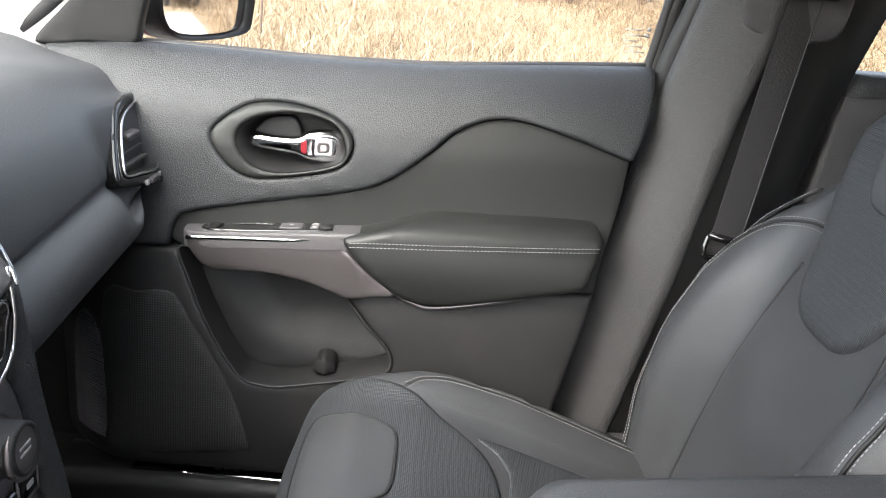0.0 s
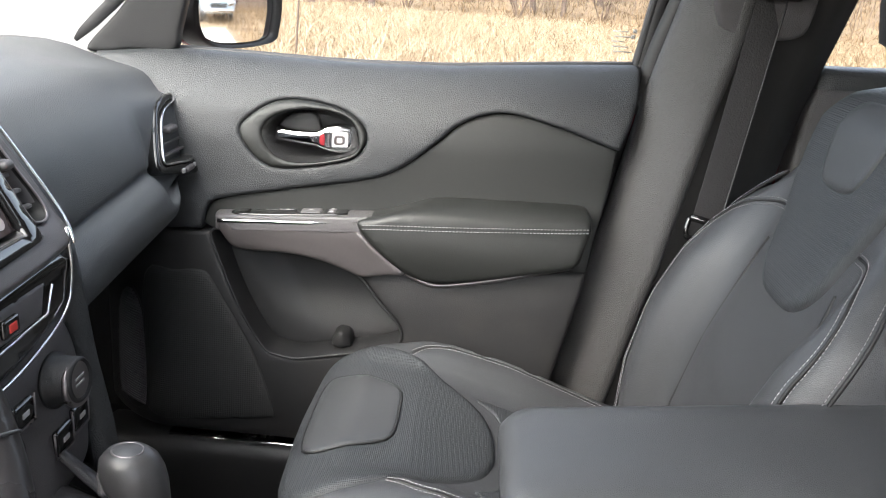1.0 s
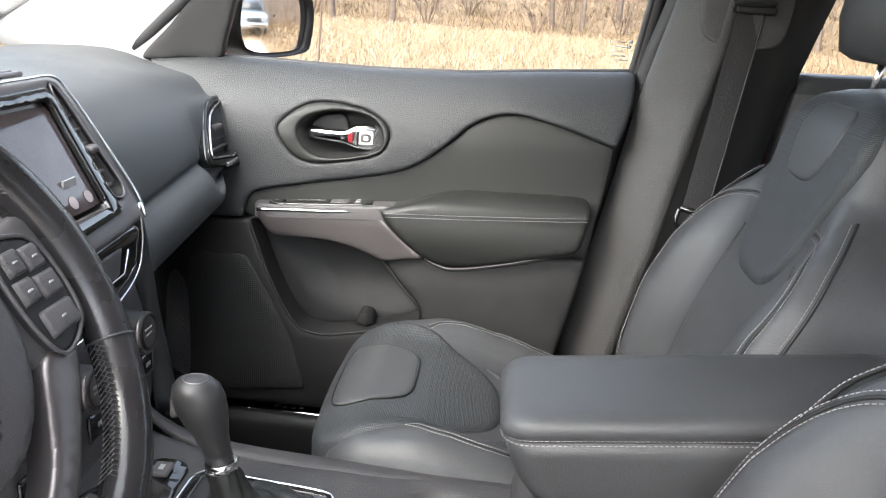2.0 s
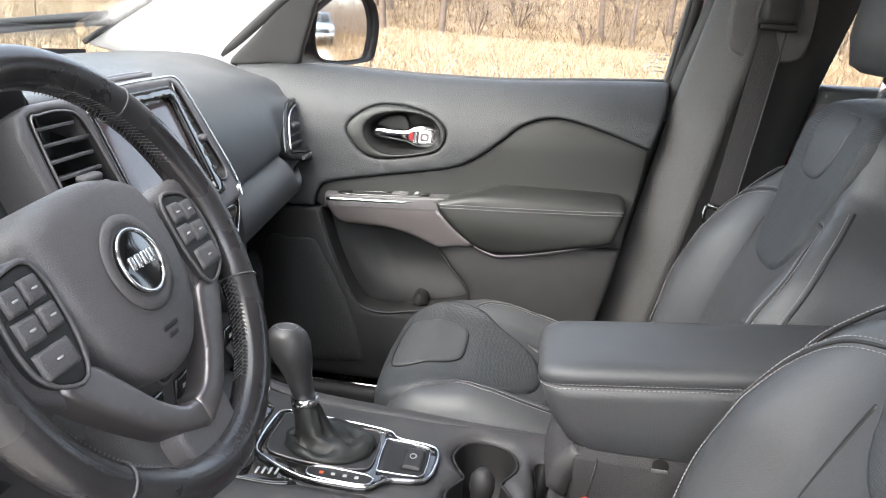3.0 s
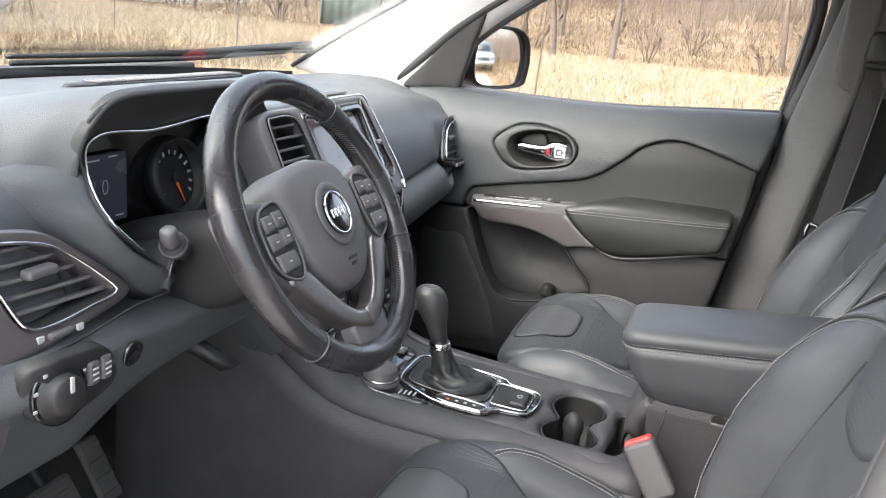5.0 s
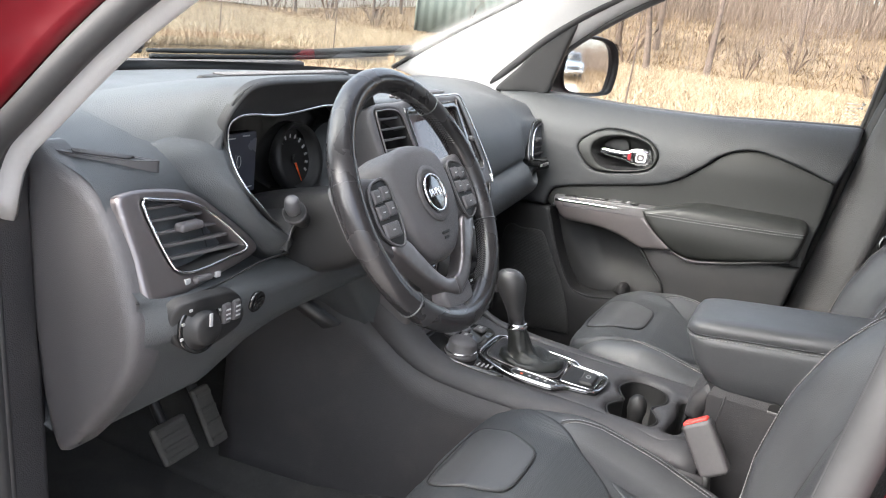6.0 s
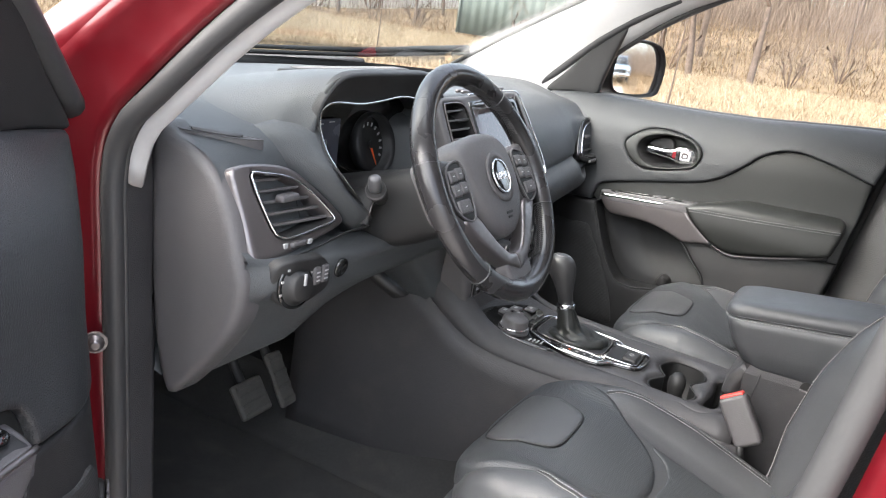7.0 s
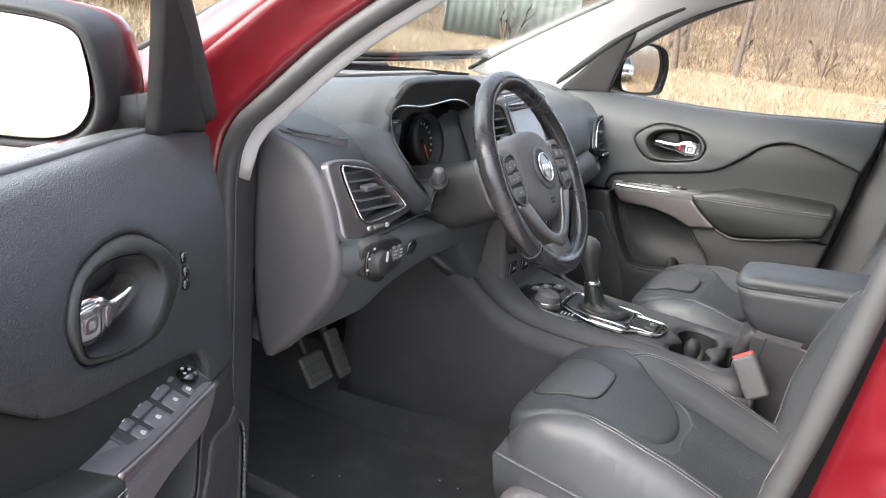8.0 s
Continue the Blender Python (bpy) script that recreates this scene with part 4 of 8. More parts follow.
# carpet coves beside the tunnel
for s in (-1, 1):
    for a_, b_ in ((0.168, 0.26), (0.70, 0.62)):
        cove = band("carpet", [(-0.80, s * a_, 0.52), (-0.2, s * a_, 0.50), (0.45, s * a_, 0.46)], [(-0.80, s * b_, 0.382), (-0.2, s * b_, 0.382), (0.45, s * b_, 0.382)], CARPET, thick=0.01, n=10, m=8, bulge=-0.03, out=(0, s * (1 if a_ < b_ else -1) * 0.7, 0.7), flip=(s > 0) == (a_ < b_))
        tagged(cove, "black carpet rounded into the footwell corner", "carpet", kind="structure")

# plain rear shell
for s in (-1, 1):
    q = band("wall_quarter", [(1.84, s * 0.87, 0.42), (2.2, s * 0.86, 0.42), (2.46, s * 0.78, 0.45)], [(1.84, s * 0.86, 1.20), (2.2, s * 0.85, 1.20), (2.46, s * 0.77, 1.18)], RED, thick=0.03, n=8, m=6, bulge=0.02, out=(0, s, 0), flip=s > 0)
    tagged(q, "dark red painted rear quarter panel", "car body", kind="structure")
    r_ = band("wall_rail", [(0.85, s * 0.71, 1.585), (1.5, s * 0.69, 1.58), (2.42, s * 0.62, 1.48)], [(0.85, s * 0.60, 1.645), (1.5, s * 0.57, 1.65), (2.42, s * 0.48, 1.545)], RED, thick=0.02, n=10, m=5, bulge=0.01, out=(0, s * 0.7, 0.7), flip=s > 0)
    tagged(r_, "dark red painted roof rail", "car body", kind="structure")
    c_ = band("wall_rear_post", [(1.76, s * 0.765, 1.20), (1.80, s * 0.70, 1.56)], [(2.46, s * 0.76, 1.17), (2.42, s * 0.62, 1.48)], RED, thick=0.02, n=6, m=6, bulge=0.01, out=(0, s, 0), flip=s < 0)
    tagged(c_, "dark red painted rear roof post", "car body", kind="structure")
    for x in (-1.22, 1.48):
        w_ = thing("road_wheel", (x, s * 0.80, 0.36), "black tyre on a grey alloy wheel", "wheel", "road wheels")
        lathe("tyre", [(0.22, -0.10), (0.34, -0.11), (0.36, -0.07), (0.36, 0.07), (0.34, 0.11), (0.22, 0.10)], (x, s * 0.80, 0.36), (0, 1, 0), RUBBER, w_, "black rubber tyre", 32)
        lathe("rim", [(0.225, -0.10), (0.20, -0.07), (0.06, -0.085), (0.01, -0.085), (0.01, 0.085), (0.06, 0.085), (0.20, 0.07), (0.225, 0.10)], (x, s * 0.80, 0.36), (0, 1, 0), SATIN, w_, "grey alloy rim", 24)
tail = band("wall_tail", [(2.47, -0.77, 0.45), (2.50, 0, 0.45), (2.47, 0.77, 0.45)], [(2.46, -0.76, 1.18), (2.49, 0, 1.20), (2.46, 0.76, 1.18)], RED, thick=0.02, n=8, m=8, bulge=0.03, out=(1, 0, 0))
tagged(tail, "dark red painted tailgate", "car body", kind="structure")
rg_ = band("rear_window", [(2.46, -0.74, 1.18), (2.49, 0, 1.20), (2.46, 0.74, 1.18)], [(2.40, -0.50, 1.53), (2.42, 0, 1.56), (2.40, 0.50, 1.53)], CLEAR, thick=0.005, n=8, m=4, out=(1, 0, 0.3))
rg_.visible_shadow = False
tagged(rg_, "clear rear window glass", "window", kind="structure")
nose = band("wall_nose", [(-1.97, -0.78, 0.30), (-2.06, 0, 0.30), (-1.97, 0.78, 0.30)], [(-1.97, -0.74, 0.81), (-2.05, 0, 0.86), (-1.97, 0.74, 0.81)], RED, thick=0.03, n=10, m=6, bulge=0.03, out=(-1, 0, 0), flip=True)
tagged(nose, "dark red painted front bumper", "car body", kind="structure")

# bonnet and wings
hood = band("bonnet", [(-0.80, -0.78, 1.06), (-1.2, -0.78, 1.02), (-1.7, -0.74, 0.93), (-2.0, -0.68, 0.80)], [(-0.80, 0.78, 1.06), (-1.2, 0.78, 1.02), (-1.7, 0.74, 0.93), (-2.0, 0.68, 0.80)], RED, thick=0.02, n=14, m=16, bulge=0.03, out=(0, 0, 1), flip=True)
tagged(hood, "dark red painted car bonnet", "bonnet", kind="structure")
for s in (-1, 1):
    wing = band("wing", [(-0.40, s * 0.90, 0.95), (-0.9, s * 0.915, 0.97), (-1.4, s * 0.90, 0.93), (-1.95, s * 0.80, 0.80)], [(-0.45, s * 0.79, 1.13), (-0.9, s * 0.785, 1.063), (-1.4, s * 0.77, 1.0), (-1.95, s * 0.70, 0.82)], RED, thick=0.02, n=12, m=6, bulge=0.02, out=(0, s * 0.6, 0.8), flip=s < 0)
    tagged(wing, "dark red painted front wing", "car wing", kind="structure")
    low = band("wing", [(-0.40, s * 0.90, 0.95), (-0.9, s * 0.915, 0.97), (-1.4, s * 0.90, 0.93), (-1.95, s * 0.80, 0.80)], [(-0.40, s * 0.90, 0.35), (-0.9, s * 0.915, 0.35), (-1.4, s * 0.90, 0.35), (-1.95, s * 0.80, 0.35)], RED, thick=0.02, n=12, m=4, out=(0, s, 0), flip=s > 0)
    tagged(low, "dark red painted front wing side", "car wing", kind="structure")
cowl = band("cowl", [(-0.61, -0.74, 1.150), (-0.80, -0.4, 1.152), (-0.86, 0, 1.152), (-0.80, 0.4, 1.152), (-0.61, 0.74, 1.150)], [(-0.66, -0.78, 1.13), (-0.90, -0.4, 1.10), (-0.95, 0, 1.10), (-0.90, 0.4, 1.10), (-0.66, 0.78, 1.13)], DARK, thick=0.03, n=20, m=4, out=(0, 0, 1))
tagged(cowl, "black plastic scuttle below the windscreen", "scuttle", kind="structure")
for line in ([(-0.87, 0.06, 1.160), (-0.82, 0.30, 1.165), (-0.74, 0.50, 1.176), (-0.64, 0.64, 1.196), (-0.535, 0.725, 1.214)], [(-0.70, -0.58, 1.168), (-0.78, -0.3, 1.172), (-0.86, 0.02, 1.174)]):
    w = thing("windscreen_wiper", line[0], "black windscreen wiper parked at the glass", "wiper", "wipers")
    path_ = smooth_line(line, 8)
    tube("wiper_arm", [(x - 0.012, y + 0.004, z + 0.012) for x, y, z in path_], np.linspace(0.009, 0.020, len(path_)), DARK, w, "ridged black wiper arm", flat=0.55)
    tube("wiper_blade", path_, 0.006, DARK, w, "rubber wiper blade")

# hinge bolt on the red jamb
hb = thing("hinge_bolt", (-0.235, -0.82, 0.843), "grey steel bolt on the red door frame", "bolt")
lathe("bolt_head", [(0.012, 0), (0.012, 0.004), (0.008, 0.005), (0.008, 0.012), (0.005, 0.014)], (-0.262, -0.806, 0.843), (0.75, -0.6, 0), SATIN, hb, "steel bolt head", 12)
lathe("bolt_washer", [(0.016, -0.002), (0.016, 0.001)], (-0.262, -0.806, 0.843), (0.75, -0.6, 0), SATIN, hb, "steel washer", 20)

# ---- dashboard ----
def end_fall(y):
    """How far the driver's side of the pad drops towards the door."""
    return 0.016 * max(0.0, (-y - 0.55) / 0.16)


def dash_profile(y):
    """Section of the dashboard across the car at y: (x, z) from the windscreen down to its underside."""
    a = abs(y)
    xw = -0.80 + 0.20 * (a / 0.72) ** 2
    if y > 0.12:
        k = min(max((y - 0.16) / 0.5, 0), 1)
        lip = 0.018 * max(0, (y - 0.5) / 0.2)
        cz = 0.985 + 0.05 * k
        q = min(max((y - 0.492) / 0.022, 0), 1)
        u = min(max((y - 0.53) / 0.14, 0), 1)
        pts = [(xw, 1.140), (-0.50, 1.158), (-0.34, 1.165), (-0.24, 1.160 - lip), (-0.17, 1.146 - lip), (-0.125 - 0.01 * k, 1.118 - lip), (-0.098 - 0.014 * q, 1.08 + 0.012 * q), (-0.080 + 0.004 * k - 0.020 * q, cz + 0.012),
               (-0.083 - 0.012 * q, cz - 0.02 * q), (-0.066 - 0.014 * q, cz - 0.008 - 0.035 * q), (-0.050 - 0.02 * q - 0.045 * u, cz - 0.028 - 0.03 * q), (-0.048 - 0.065 * u, cz - 0.06 + 0.01 * u), (-0.065 - 0.07 * u, cz - 0.09 + 0.01 * u), (-0.12 - 0.05 * u, cz - 0.125), (-0.22, cz - 0.15), (-0.40, cz - 0.16)]
    elif y > -0.16:
        pts = [(xw, 1.140), (-0.50, 1.160), (-0.34, 1.168), (-0.24, 1.172), (-0.20, 1.174), (-0.155, 1.172), (-0.15, 1.12), (-0.13, 1.06),
               (-0.12, 1.02), (-0.11, 0.99), (-0.10, 0.95), (-0.09, 0.90), (-0.09, 0.85), (-0.09, 0.80), (-0.09, 0.74), (-0.20, 0.70)]
    else:
        bot = 0.862 - 0.10 * max(0, (-y - 0.42) / 0.3)
        dip = 0.12 * math.exp(-((y + 0.37) / 0.13) ** 4)
        e3 = min(max((-y - 0.56) / 0.13, 0), 1)
        e4 = min(max((-y - 0.64) / 0.072, 0), 1) ** 2
        fall = end_fall(y)
        pts = [(xw, 1.140), (-0.50, 1.158), (-0.36, 1.160 - fall * 0.6), (-0.28, 1.154 - fall), (-0.228, 1.145 - fall), (-0.178 - dip, 1.132 - fall), (-0.150 - dip, 1.107 - fall * 0.7), (-0.132 - dip, 1.06),
               (-0.110 - dip, 1.006), (-0.088 - dip * 0.6, 0.985), (-0.060 - 0.038 * e4, 0.968), (-0.060 - 0.034 * e4, 0.94), (-0.072 - 0.032 * e3, 0.905), (-0.12 - 0.05 * e3, bot + 0.02 + 0.015 * e3), (-0.155 - 0.05 * e3, bot), (-0.34, bot + 0.03)]
    return pts


def dash_section(y):
    return [(x, y, z) for x, z in smooth_line(dash_profile(y), 3)]


dash = thing("dashboard", (-0.3, 0, 0.8), "black soft vinyl car dashboard with vents, gauges and screen", "dashboard")
loft("passenger_pad", [dash_section(y) for y in np.linspace(0.15, 0.722, 24)], DASH, dash, "grained black dashboard pad", closed_ring=False, flip=True)
loft("centre_pad", [dash_section(y) for y in np.linspace(-0.19, 0.16, 8)], DASH, dash, "", closed_ring=False, flip=True)
loft("driver_pad", [dash_section(y) for y in np.linspace(-0.712, -0.185, 26)], DASH, dash, "", closed_ring=False, flip=True)
cap = smooth_line([(-0.262, 1.136), (-0.225, 1.130), (-0.178, 1.115), (-0.145, 1.088), (-0.118, 1.045), (-0.096, 0.985), (-0.088, 0.94), (-0.11, 0.87), (-0.195, 0.762), (-0.225, 0.758), (-0.250, 0.85), (-0.262, 1.0)], 4, True)
patch("end_cap", cap, lambda x, z: (x, -0.722, z), PLASTIC, dash, "grained black end cover", 0.014, 0.03, 0.015, out=(0, -1, 0))

# side vents with their satin frames
FACE = lambda y, z: -0.098 + 0.134 * (-abs(y) + 0.703) - 0.41 * (z - 0.989)


def side_vent(s):
    """The outer dashboard vent; s = -1 on the driver's side."""
    o = (0.92, 0.1 * -s, 0.38)
    fl = s < 0
    F = FACE if s < 0 else (lambda y, z: -0.084 - 0.42 * (z - 1.02))
    on = lambda off: (lambda y, z: (F(y, z) + off, s * y, z))
    frame_ = smooth_line([(0.702, 1.090), (0.690, 1.102), (0.65, 1.103), (0.60, 1.094), (0.565, 1.068), (0.528, 1.032), (0.520, 1.012), (0.55, 1.002), (0.60, 0.992), (0.645, 0.982), (0.68, 0.980), (0.700, 0.984), (0.700, 1.03)], 3, True)
    hole = smooth_line([(0.672, 1.088), (0.65, 1.090), (0.605, 1.081), (0.575, 1.062), (0.540, 1.024), (0.545, 1.015), (0.575, 1.011), (0.62, 1.005), (0.648, 1.008), (0.660, 1.03)], 3, True)
    fr = patch("vent_frame", frame_, on(0.006), SATIN if s < 0 else GLOSS, dash, "satin bronze-grey vent frame" if s < 0 else "gloss black vent frame", 0.005, 0.03, 0.010, holes=[hole], out=o, flip=fl)
    ring = resample(hole, 0.006, True)
    tube("chrome_ring", [(F(y, z) + 0.008, s * y, z) for y, z in ring], 0.0020, CHROME, fr, "bright chrome ring", closed=True, seg=6)
    c = ring.mean(0)
    well = [[(F(y, z) + d, s * (c[0] + (y - c[0]) * k), c[1] + (z - c[1]) * k) for y, z in ring] for d, k in ((0.006, 1.0), (-0.03, 0.97), (-0.06, 0.8), (-0.065, 0.1))]
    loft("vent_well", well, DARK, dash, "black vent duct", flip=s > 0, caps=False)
    for z in (1.022, 1.037, 1.052, 1.067, 1.081):
        row = [y for y in np.linspace(0.54, 0.675, 60) if inside(ring, np.array([[y, z]]))[0]]
        if row:
            a, b = min(row) - 0.002, max(row) + 0.002
            patch("slat", [(-0.018, a), (0.0, a), (0.0, b), (-0.018, b)], lambda d, y, z=z: (F(y, z) + d - 0.002, s * y, z + d * 0.25), PLASTIC, fr, "", 0.0012, 0.0028, 0.02, out=(0, 0, 1), flip=s < 0)
    for y in np.linspace(0.575, 0.655, 6):
        col = [z for z in np.linspace(1.0, 1.09, 60) if inside(ring, np.array([[y, z]]))[0]]
        if col:
            patch("vane", [(-0.045, min(col)), (-0.022, min(col)), (-0.022, max(col)), (-0.045, max(col))], lambda d, z, y=y: (F(y, z) + d, s * y, z), DARK, fr, "", 0.0006, 0.002, 0.02, out=(0, -s, 0), flip=s < 0)
    box("vent_tab", (F(0.613, 1.055) - 0.006, min(s * 0.594, s * 0.632), 1.049), (F(0.613, 1.055) + 0.010, max(s * 0.594, s * 0.632), 1.060), PLASTIC, fr, "black vent tab", 0.004)
    box("vent_dial", (F(0.618, 0.994) + 0.001, min(s * 0.602, s * 0.632), 0.990), (F(0.618, 0.994) + 0.010, max(s * 0.602, s * 0.632), 0.9985), PLASTIC, fr, "ribbed black vent dial", 0.003)
    for yy in (0.594, 0.640):
        box("dial_mark", (F(yy, 0.995) + 0.004, min(s * (yy - 0.004), s * (yy + 0.004)), 0.991), (F(yy, 0.995) + 0.0075, max(s * (yy - 0.004), s * (yy + 0.004)), 0.998), WHITE, fr, "small white mark", 0.0005)


side_vent(-1)
side_vent(1)
# slim side-window outlets on top
for s in (-1, 1):
    q = lambda x, y: (x, s * y, 1.1350 - 0.11 * (x + 0.238) if s < 0 else 1.1475 - 0.20 * (x + 0.20) - 0.09 * max(0, y - 0.5))
    f = smooth_line([(-0.243, 0.700), (-0.228, 0.672), (-0.170, 0.622), (-0.158, 0.618), (-0.176, 0.652), (-0.222, 0.694)], 3, True)
    inn = smooth_line([(-0.234, 0.692), (-0.224, 0.675), (-0.176, 0.632), (-0.170, 0.631), (-0.184, 0.655), (-0.220, 0.688)], 3, True)
    fr = patch("side_outlet", f, q, PLASTIC, dash, "black side window outlet", 0.001, 0.014, 0.006, holes=[inn], out=(0, 0, 1), flip=s < 0)
    tube("outlet_rim", [q(x, y) for x, y in resample(f, 0.006, True)], 0.0010, PLASTIC, fr, "", closed=True, seg=6)
    patch("outlet_well", inn, lambda x, y: tuple(a + b for a, b in zip(q(x, y), (0, 0, -0.001))), DARK, fr, "dark slot", 0.001, 0.004, 0.01, out=(0, 0, 1), flip=s < 0)
    for k in range(4):
        t = (k + 0.5) / 4
        a, b = (-0.229 + 0.012 * t, 0.684 + 0.008 * t), (-0.178 + 0.004 * t, 0.636 + 0.012 * t)
        tube("rib", [tuple(c_ + d_ * 0.002 for c_, d_ in zip(q(*(a[k_] + (b[k_] - a[k_]) * t_ for k_ in (0, 1))), (0, 0, 1))) for t_ in (0, 0.33, 0.66, 1)], 0.0014, PLASTIC, fr, "", seg=4)
# windscreen outlet grille and sensor lid
gr = patch("screen_outlet", smooth_line([(-0.60, -0.05), (-0.56, -0.05), (-0.55, 0.35), (-0.58, 0.45), (-0.62, 0.40)], 3, True), lambda x, y: (x, y, 1.160), DARK, dash, "dark windscreen outlet grille", 0.004, 0.006, 0.03, out=(0, 0, 1))
for y in np.linspace(-0.03, 0.40, 44):
    box("rib", (-0.60, y - 0.002, 1.160), (-0.56, y + 0.002, 1.1635), PLASTIC, gr, bevel=0)
lid = smooth_line([(-0.40, -0.10), (-0.40, 0.12), (-0.36, 0.16), (-0.30, 0.16), (-0.265, 0.12), (-0.265, -0.10), (-0.30, -0.14), (-0.36, -0.14)], 3, True)
patch("speaker_lid", lid, lambda x, y: (x, y, 1.1725), PLASTIC, dash, "black speaker lid", 0.004, 0.006, 0.02, out=(0, 0, 1))

# instrument hood and gauges
def hood_z(x, y):
    """Height of the hood's skin: a dome over the gauges that runs out into the dashboard."""
    base = float(np.interp(x, (-0.60, -0.50, -0.36, -0.28, -0.228, -0.178, -0.14), (1.136, 1.148, 1.152, 1.147, 1.139, 1.121, 1.062)))
    crest = float(np.interp(x, (-0.60, -0.50, -0.42, -0.34, -0.25, -0.19, -0.138), (1.136, 1.154, 1.172, 1.192, 1.211, 1.220, 1.223)))
    k = min(max((x + 0.50) / 0.36, 0), 1)
    a, p = 0.225 - 0.010 * k, 2.4 + 4.8 * k
    return base - end_fall(y) + (crest - base) * math.exp(-(abs(y + 0.335) / a) ** p)


def hood_edge(y):
    """How far back the hood's skin reaches at y."""
    return -0.138 - 0.75 * max(0.0, -0.53 - y) - 0.75 * max(0.0, y + 0.15)


ys = np.linspace(-0.70, -0.04, 90)
rings = [[(x, y, hood_z(x, y)) for x, y in ((-0.60 + (hood_edge(y) + 0.60) * t, y) for y in ys)] for t in np.concatenate([np.linspace(0, 0.85, 12), np.linspace(0.88, 1, 7)])]
for t in np.linspace(0.1, 1, 6):
    row = []
    for x, y, z in rings[18]:
        w = min(max(max(-0.527 - y, y + 0.155) / 0.02, 0), 1)
        row.append((x + 0.022 * math.sin(t * math.pi / 2) * w, y, z - 0.05 * (1 - math.cos(t * math.pi / 2)) * w))
    rings.append(row)
loft("instrument_hood", rings, DASH, dash, "grained black instrument hood", closed_ring=False)
low_left = [(-0.080, -0.470, 1.030), (-0.082, -0.505, 1.060), (-0.092, -0.529, 1.088), (-0.116, -0.527, 1.110), (-0.140, -0.516, 1.136)]
over = [(-0.150, -0.506, 1.161), (-0.150, -0.490, 1.1725), (-0.150, -0.464, 1.1755), (-0.150, -0.402, 1.171), (-0.150, -0.348, 1.1735), (-0.150, -0.281, 1.179), (-0.150, -0.225, 1.173), (-0.150, -0.187, 1.157)]
low_right = [(-0.148, -0.156, 1.124), (-0.140, -0.140, 1.080), (-0.12, -0.15, 1.04)]
lip = smooth_line(low_left + over + low_right, 5)
crest_ = [(x + 0.004, y - 0.010, z + 0.003) for x, y, z in low_left] + [(-0.138, y, hood_z(-0.138, y)) for y in (-0.530, -0.510, -0.470, -0.402, -0.34, -0.27, -0.205, -0.165)] + [(x + 0.006, y + 0.010, z + 0.003) for x, y, z in low_right]
arch = smooth_line(crest_, 5)
rings = []
for back, k in ((-0.012, -0.05), (0.0, 0.0), (0.0055, 0.06), (0.006, 0.14), (0.002, 0.45), (-0.001, 0.9), (0.0, 1.0)):
    rings.append([tuple(p + (q - p) * k + np.array((back, 0, 0))) for p, q in zip(arch, lip)])
rings.append([tuple(q + np.array((-0.055, (-0.33 - q[1]) * 0.05, 0))) for q in lip])
loft("hood_face", rings, LOWER, dash, "dark face of the instrument hood", closed_ring=False, flip=True)
band("hood_cheek", [(-0.175, -0.528, 1.150), (-0.137, -0.526, 1.140), (-0.112, -0.537, 1.114), (-0.088, -0.539, 1.091), (-0.078, -0.512, 1.056), (-0.074, -0.462, 1.022), (-0.085, -0.435, 1.005)], [(-0.225, -0.60, 1.125), (-0.185, -0.602, 1.116), (-0.156, -0.590, 1.098), (-0.128, -0.562, 1.068), (-0.105, -0.53, 1.032), (-0.088, -0.478, 0.996), (-0.09, -0.440, 0.985)], DASH, dash, "rounded pad edge beside the gauges", thick=0.03, n=24, m=9, bulge=0.013, out=(0.7, -0.3, 0.65))
clx = lambda z: -0.150
tube("gauge_surround", [(x + 0.002, y, z) for x, y, z in lip], 0.0022, CHROME, dash, "thin chrome gauge surround", seg=6)
pane = [(-0.50, 1.03), (-0.52, 1.10), (-0.505, 1.17), (-0.40, 1.18), (-0.28, 1.185), (-0.18, 1.16), (-0.14, 1.08), (-0.16, 1.02)]
cl = patch("gauge_panel", pane, lambda y, z: (clx(z) - 0.05, y, z), GLOSS, dash, "black gauge panel", 0.002, 0.01, 0.015, out=(0.95, 0, 0.25))
for y, r in ((-0.298, 0.052),):
    c = (clx(1.088) - 0.046, y, 1.088)
    lathe("gauge_tube", [(r, -0.004), (r + 0.004, 0.012), (r + 0.001, 0.024), (r - 0.004, 0.016), (r - 0.006, 0.0), (0.001, -0.002)], c, (0.95, 0, 0.25), LOWER, dash, "black gauge surround")
    dial = lathe("gauge_dial", [(0.0435, 0.0), (0.0435, 0.002)], (c[0] + 0.001, c[1], c[2]), (0.95, 0, 0.25), DARK, dash, "black gauge dial", 36)
    for k in range(13):
        w = radians(-125 + k * 250 / 12)
        p = np.array(c) + np.array((0.004 - 0.25 * 0.035 * math.cos(w), 0.035 * math.sin(w), 0.035 * math.cos(w)))
        box("dial_mark", p - (0.0008, 0.0018, 0.0034), p + (0.0008, 0.0018, 0.0034), WHITE, dial, "", 0.0004, Euler((-w, 0, 0)).to_matrix())
    a = np.array(c) + np.array((0.006, 0, 0))
    tube("needle", [a, a + np.array((0.009, 0.012, -0.036))], [0.0022, 0.0009], ORANGE, dial, "orange gauge needle", seg=6)
    lathe("needle_hub", [(0.007, 0), (0.006, 0.004)], a, (0.95, 0, 0.25), DARK, dial, "", 16)
trip = box("trip_screen", (clx(1.10) - 0.047, -0.475, 1.050), (clx(1.10) - 0.040, -0.392, 1.140), material("grey_blue_display", (0.055, 0.058, 0.075), 0.25, vary=0.2, vary_scale=20), dash, "dim grey-blue trip display", 0.003)
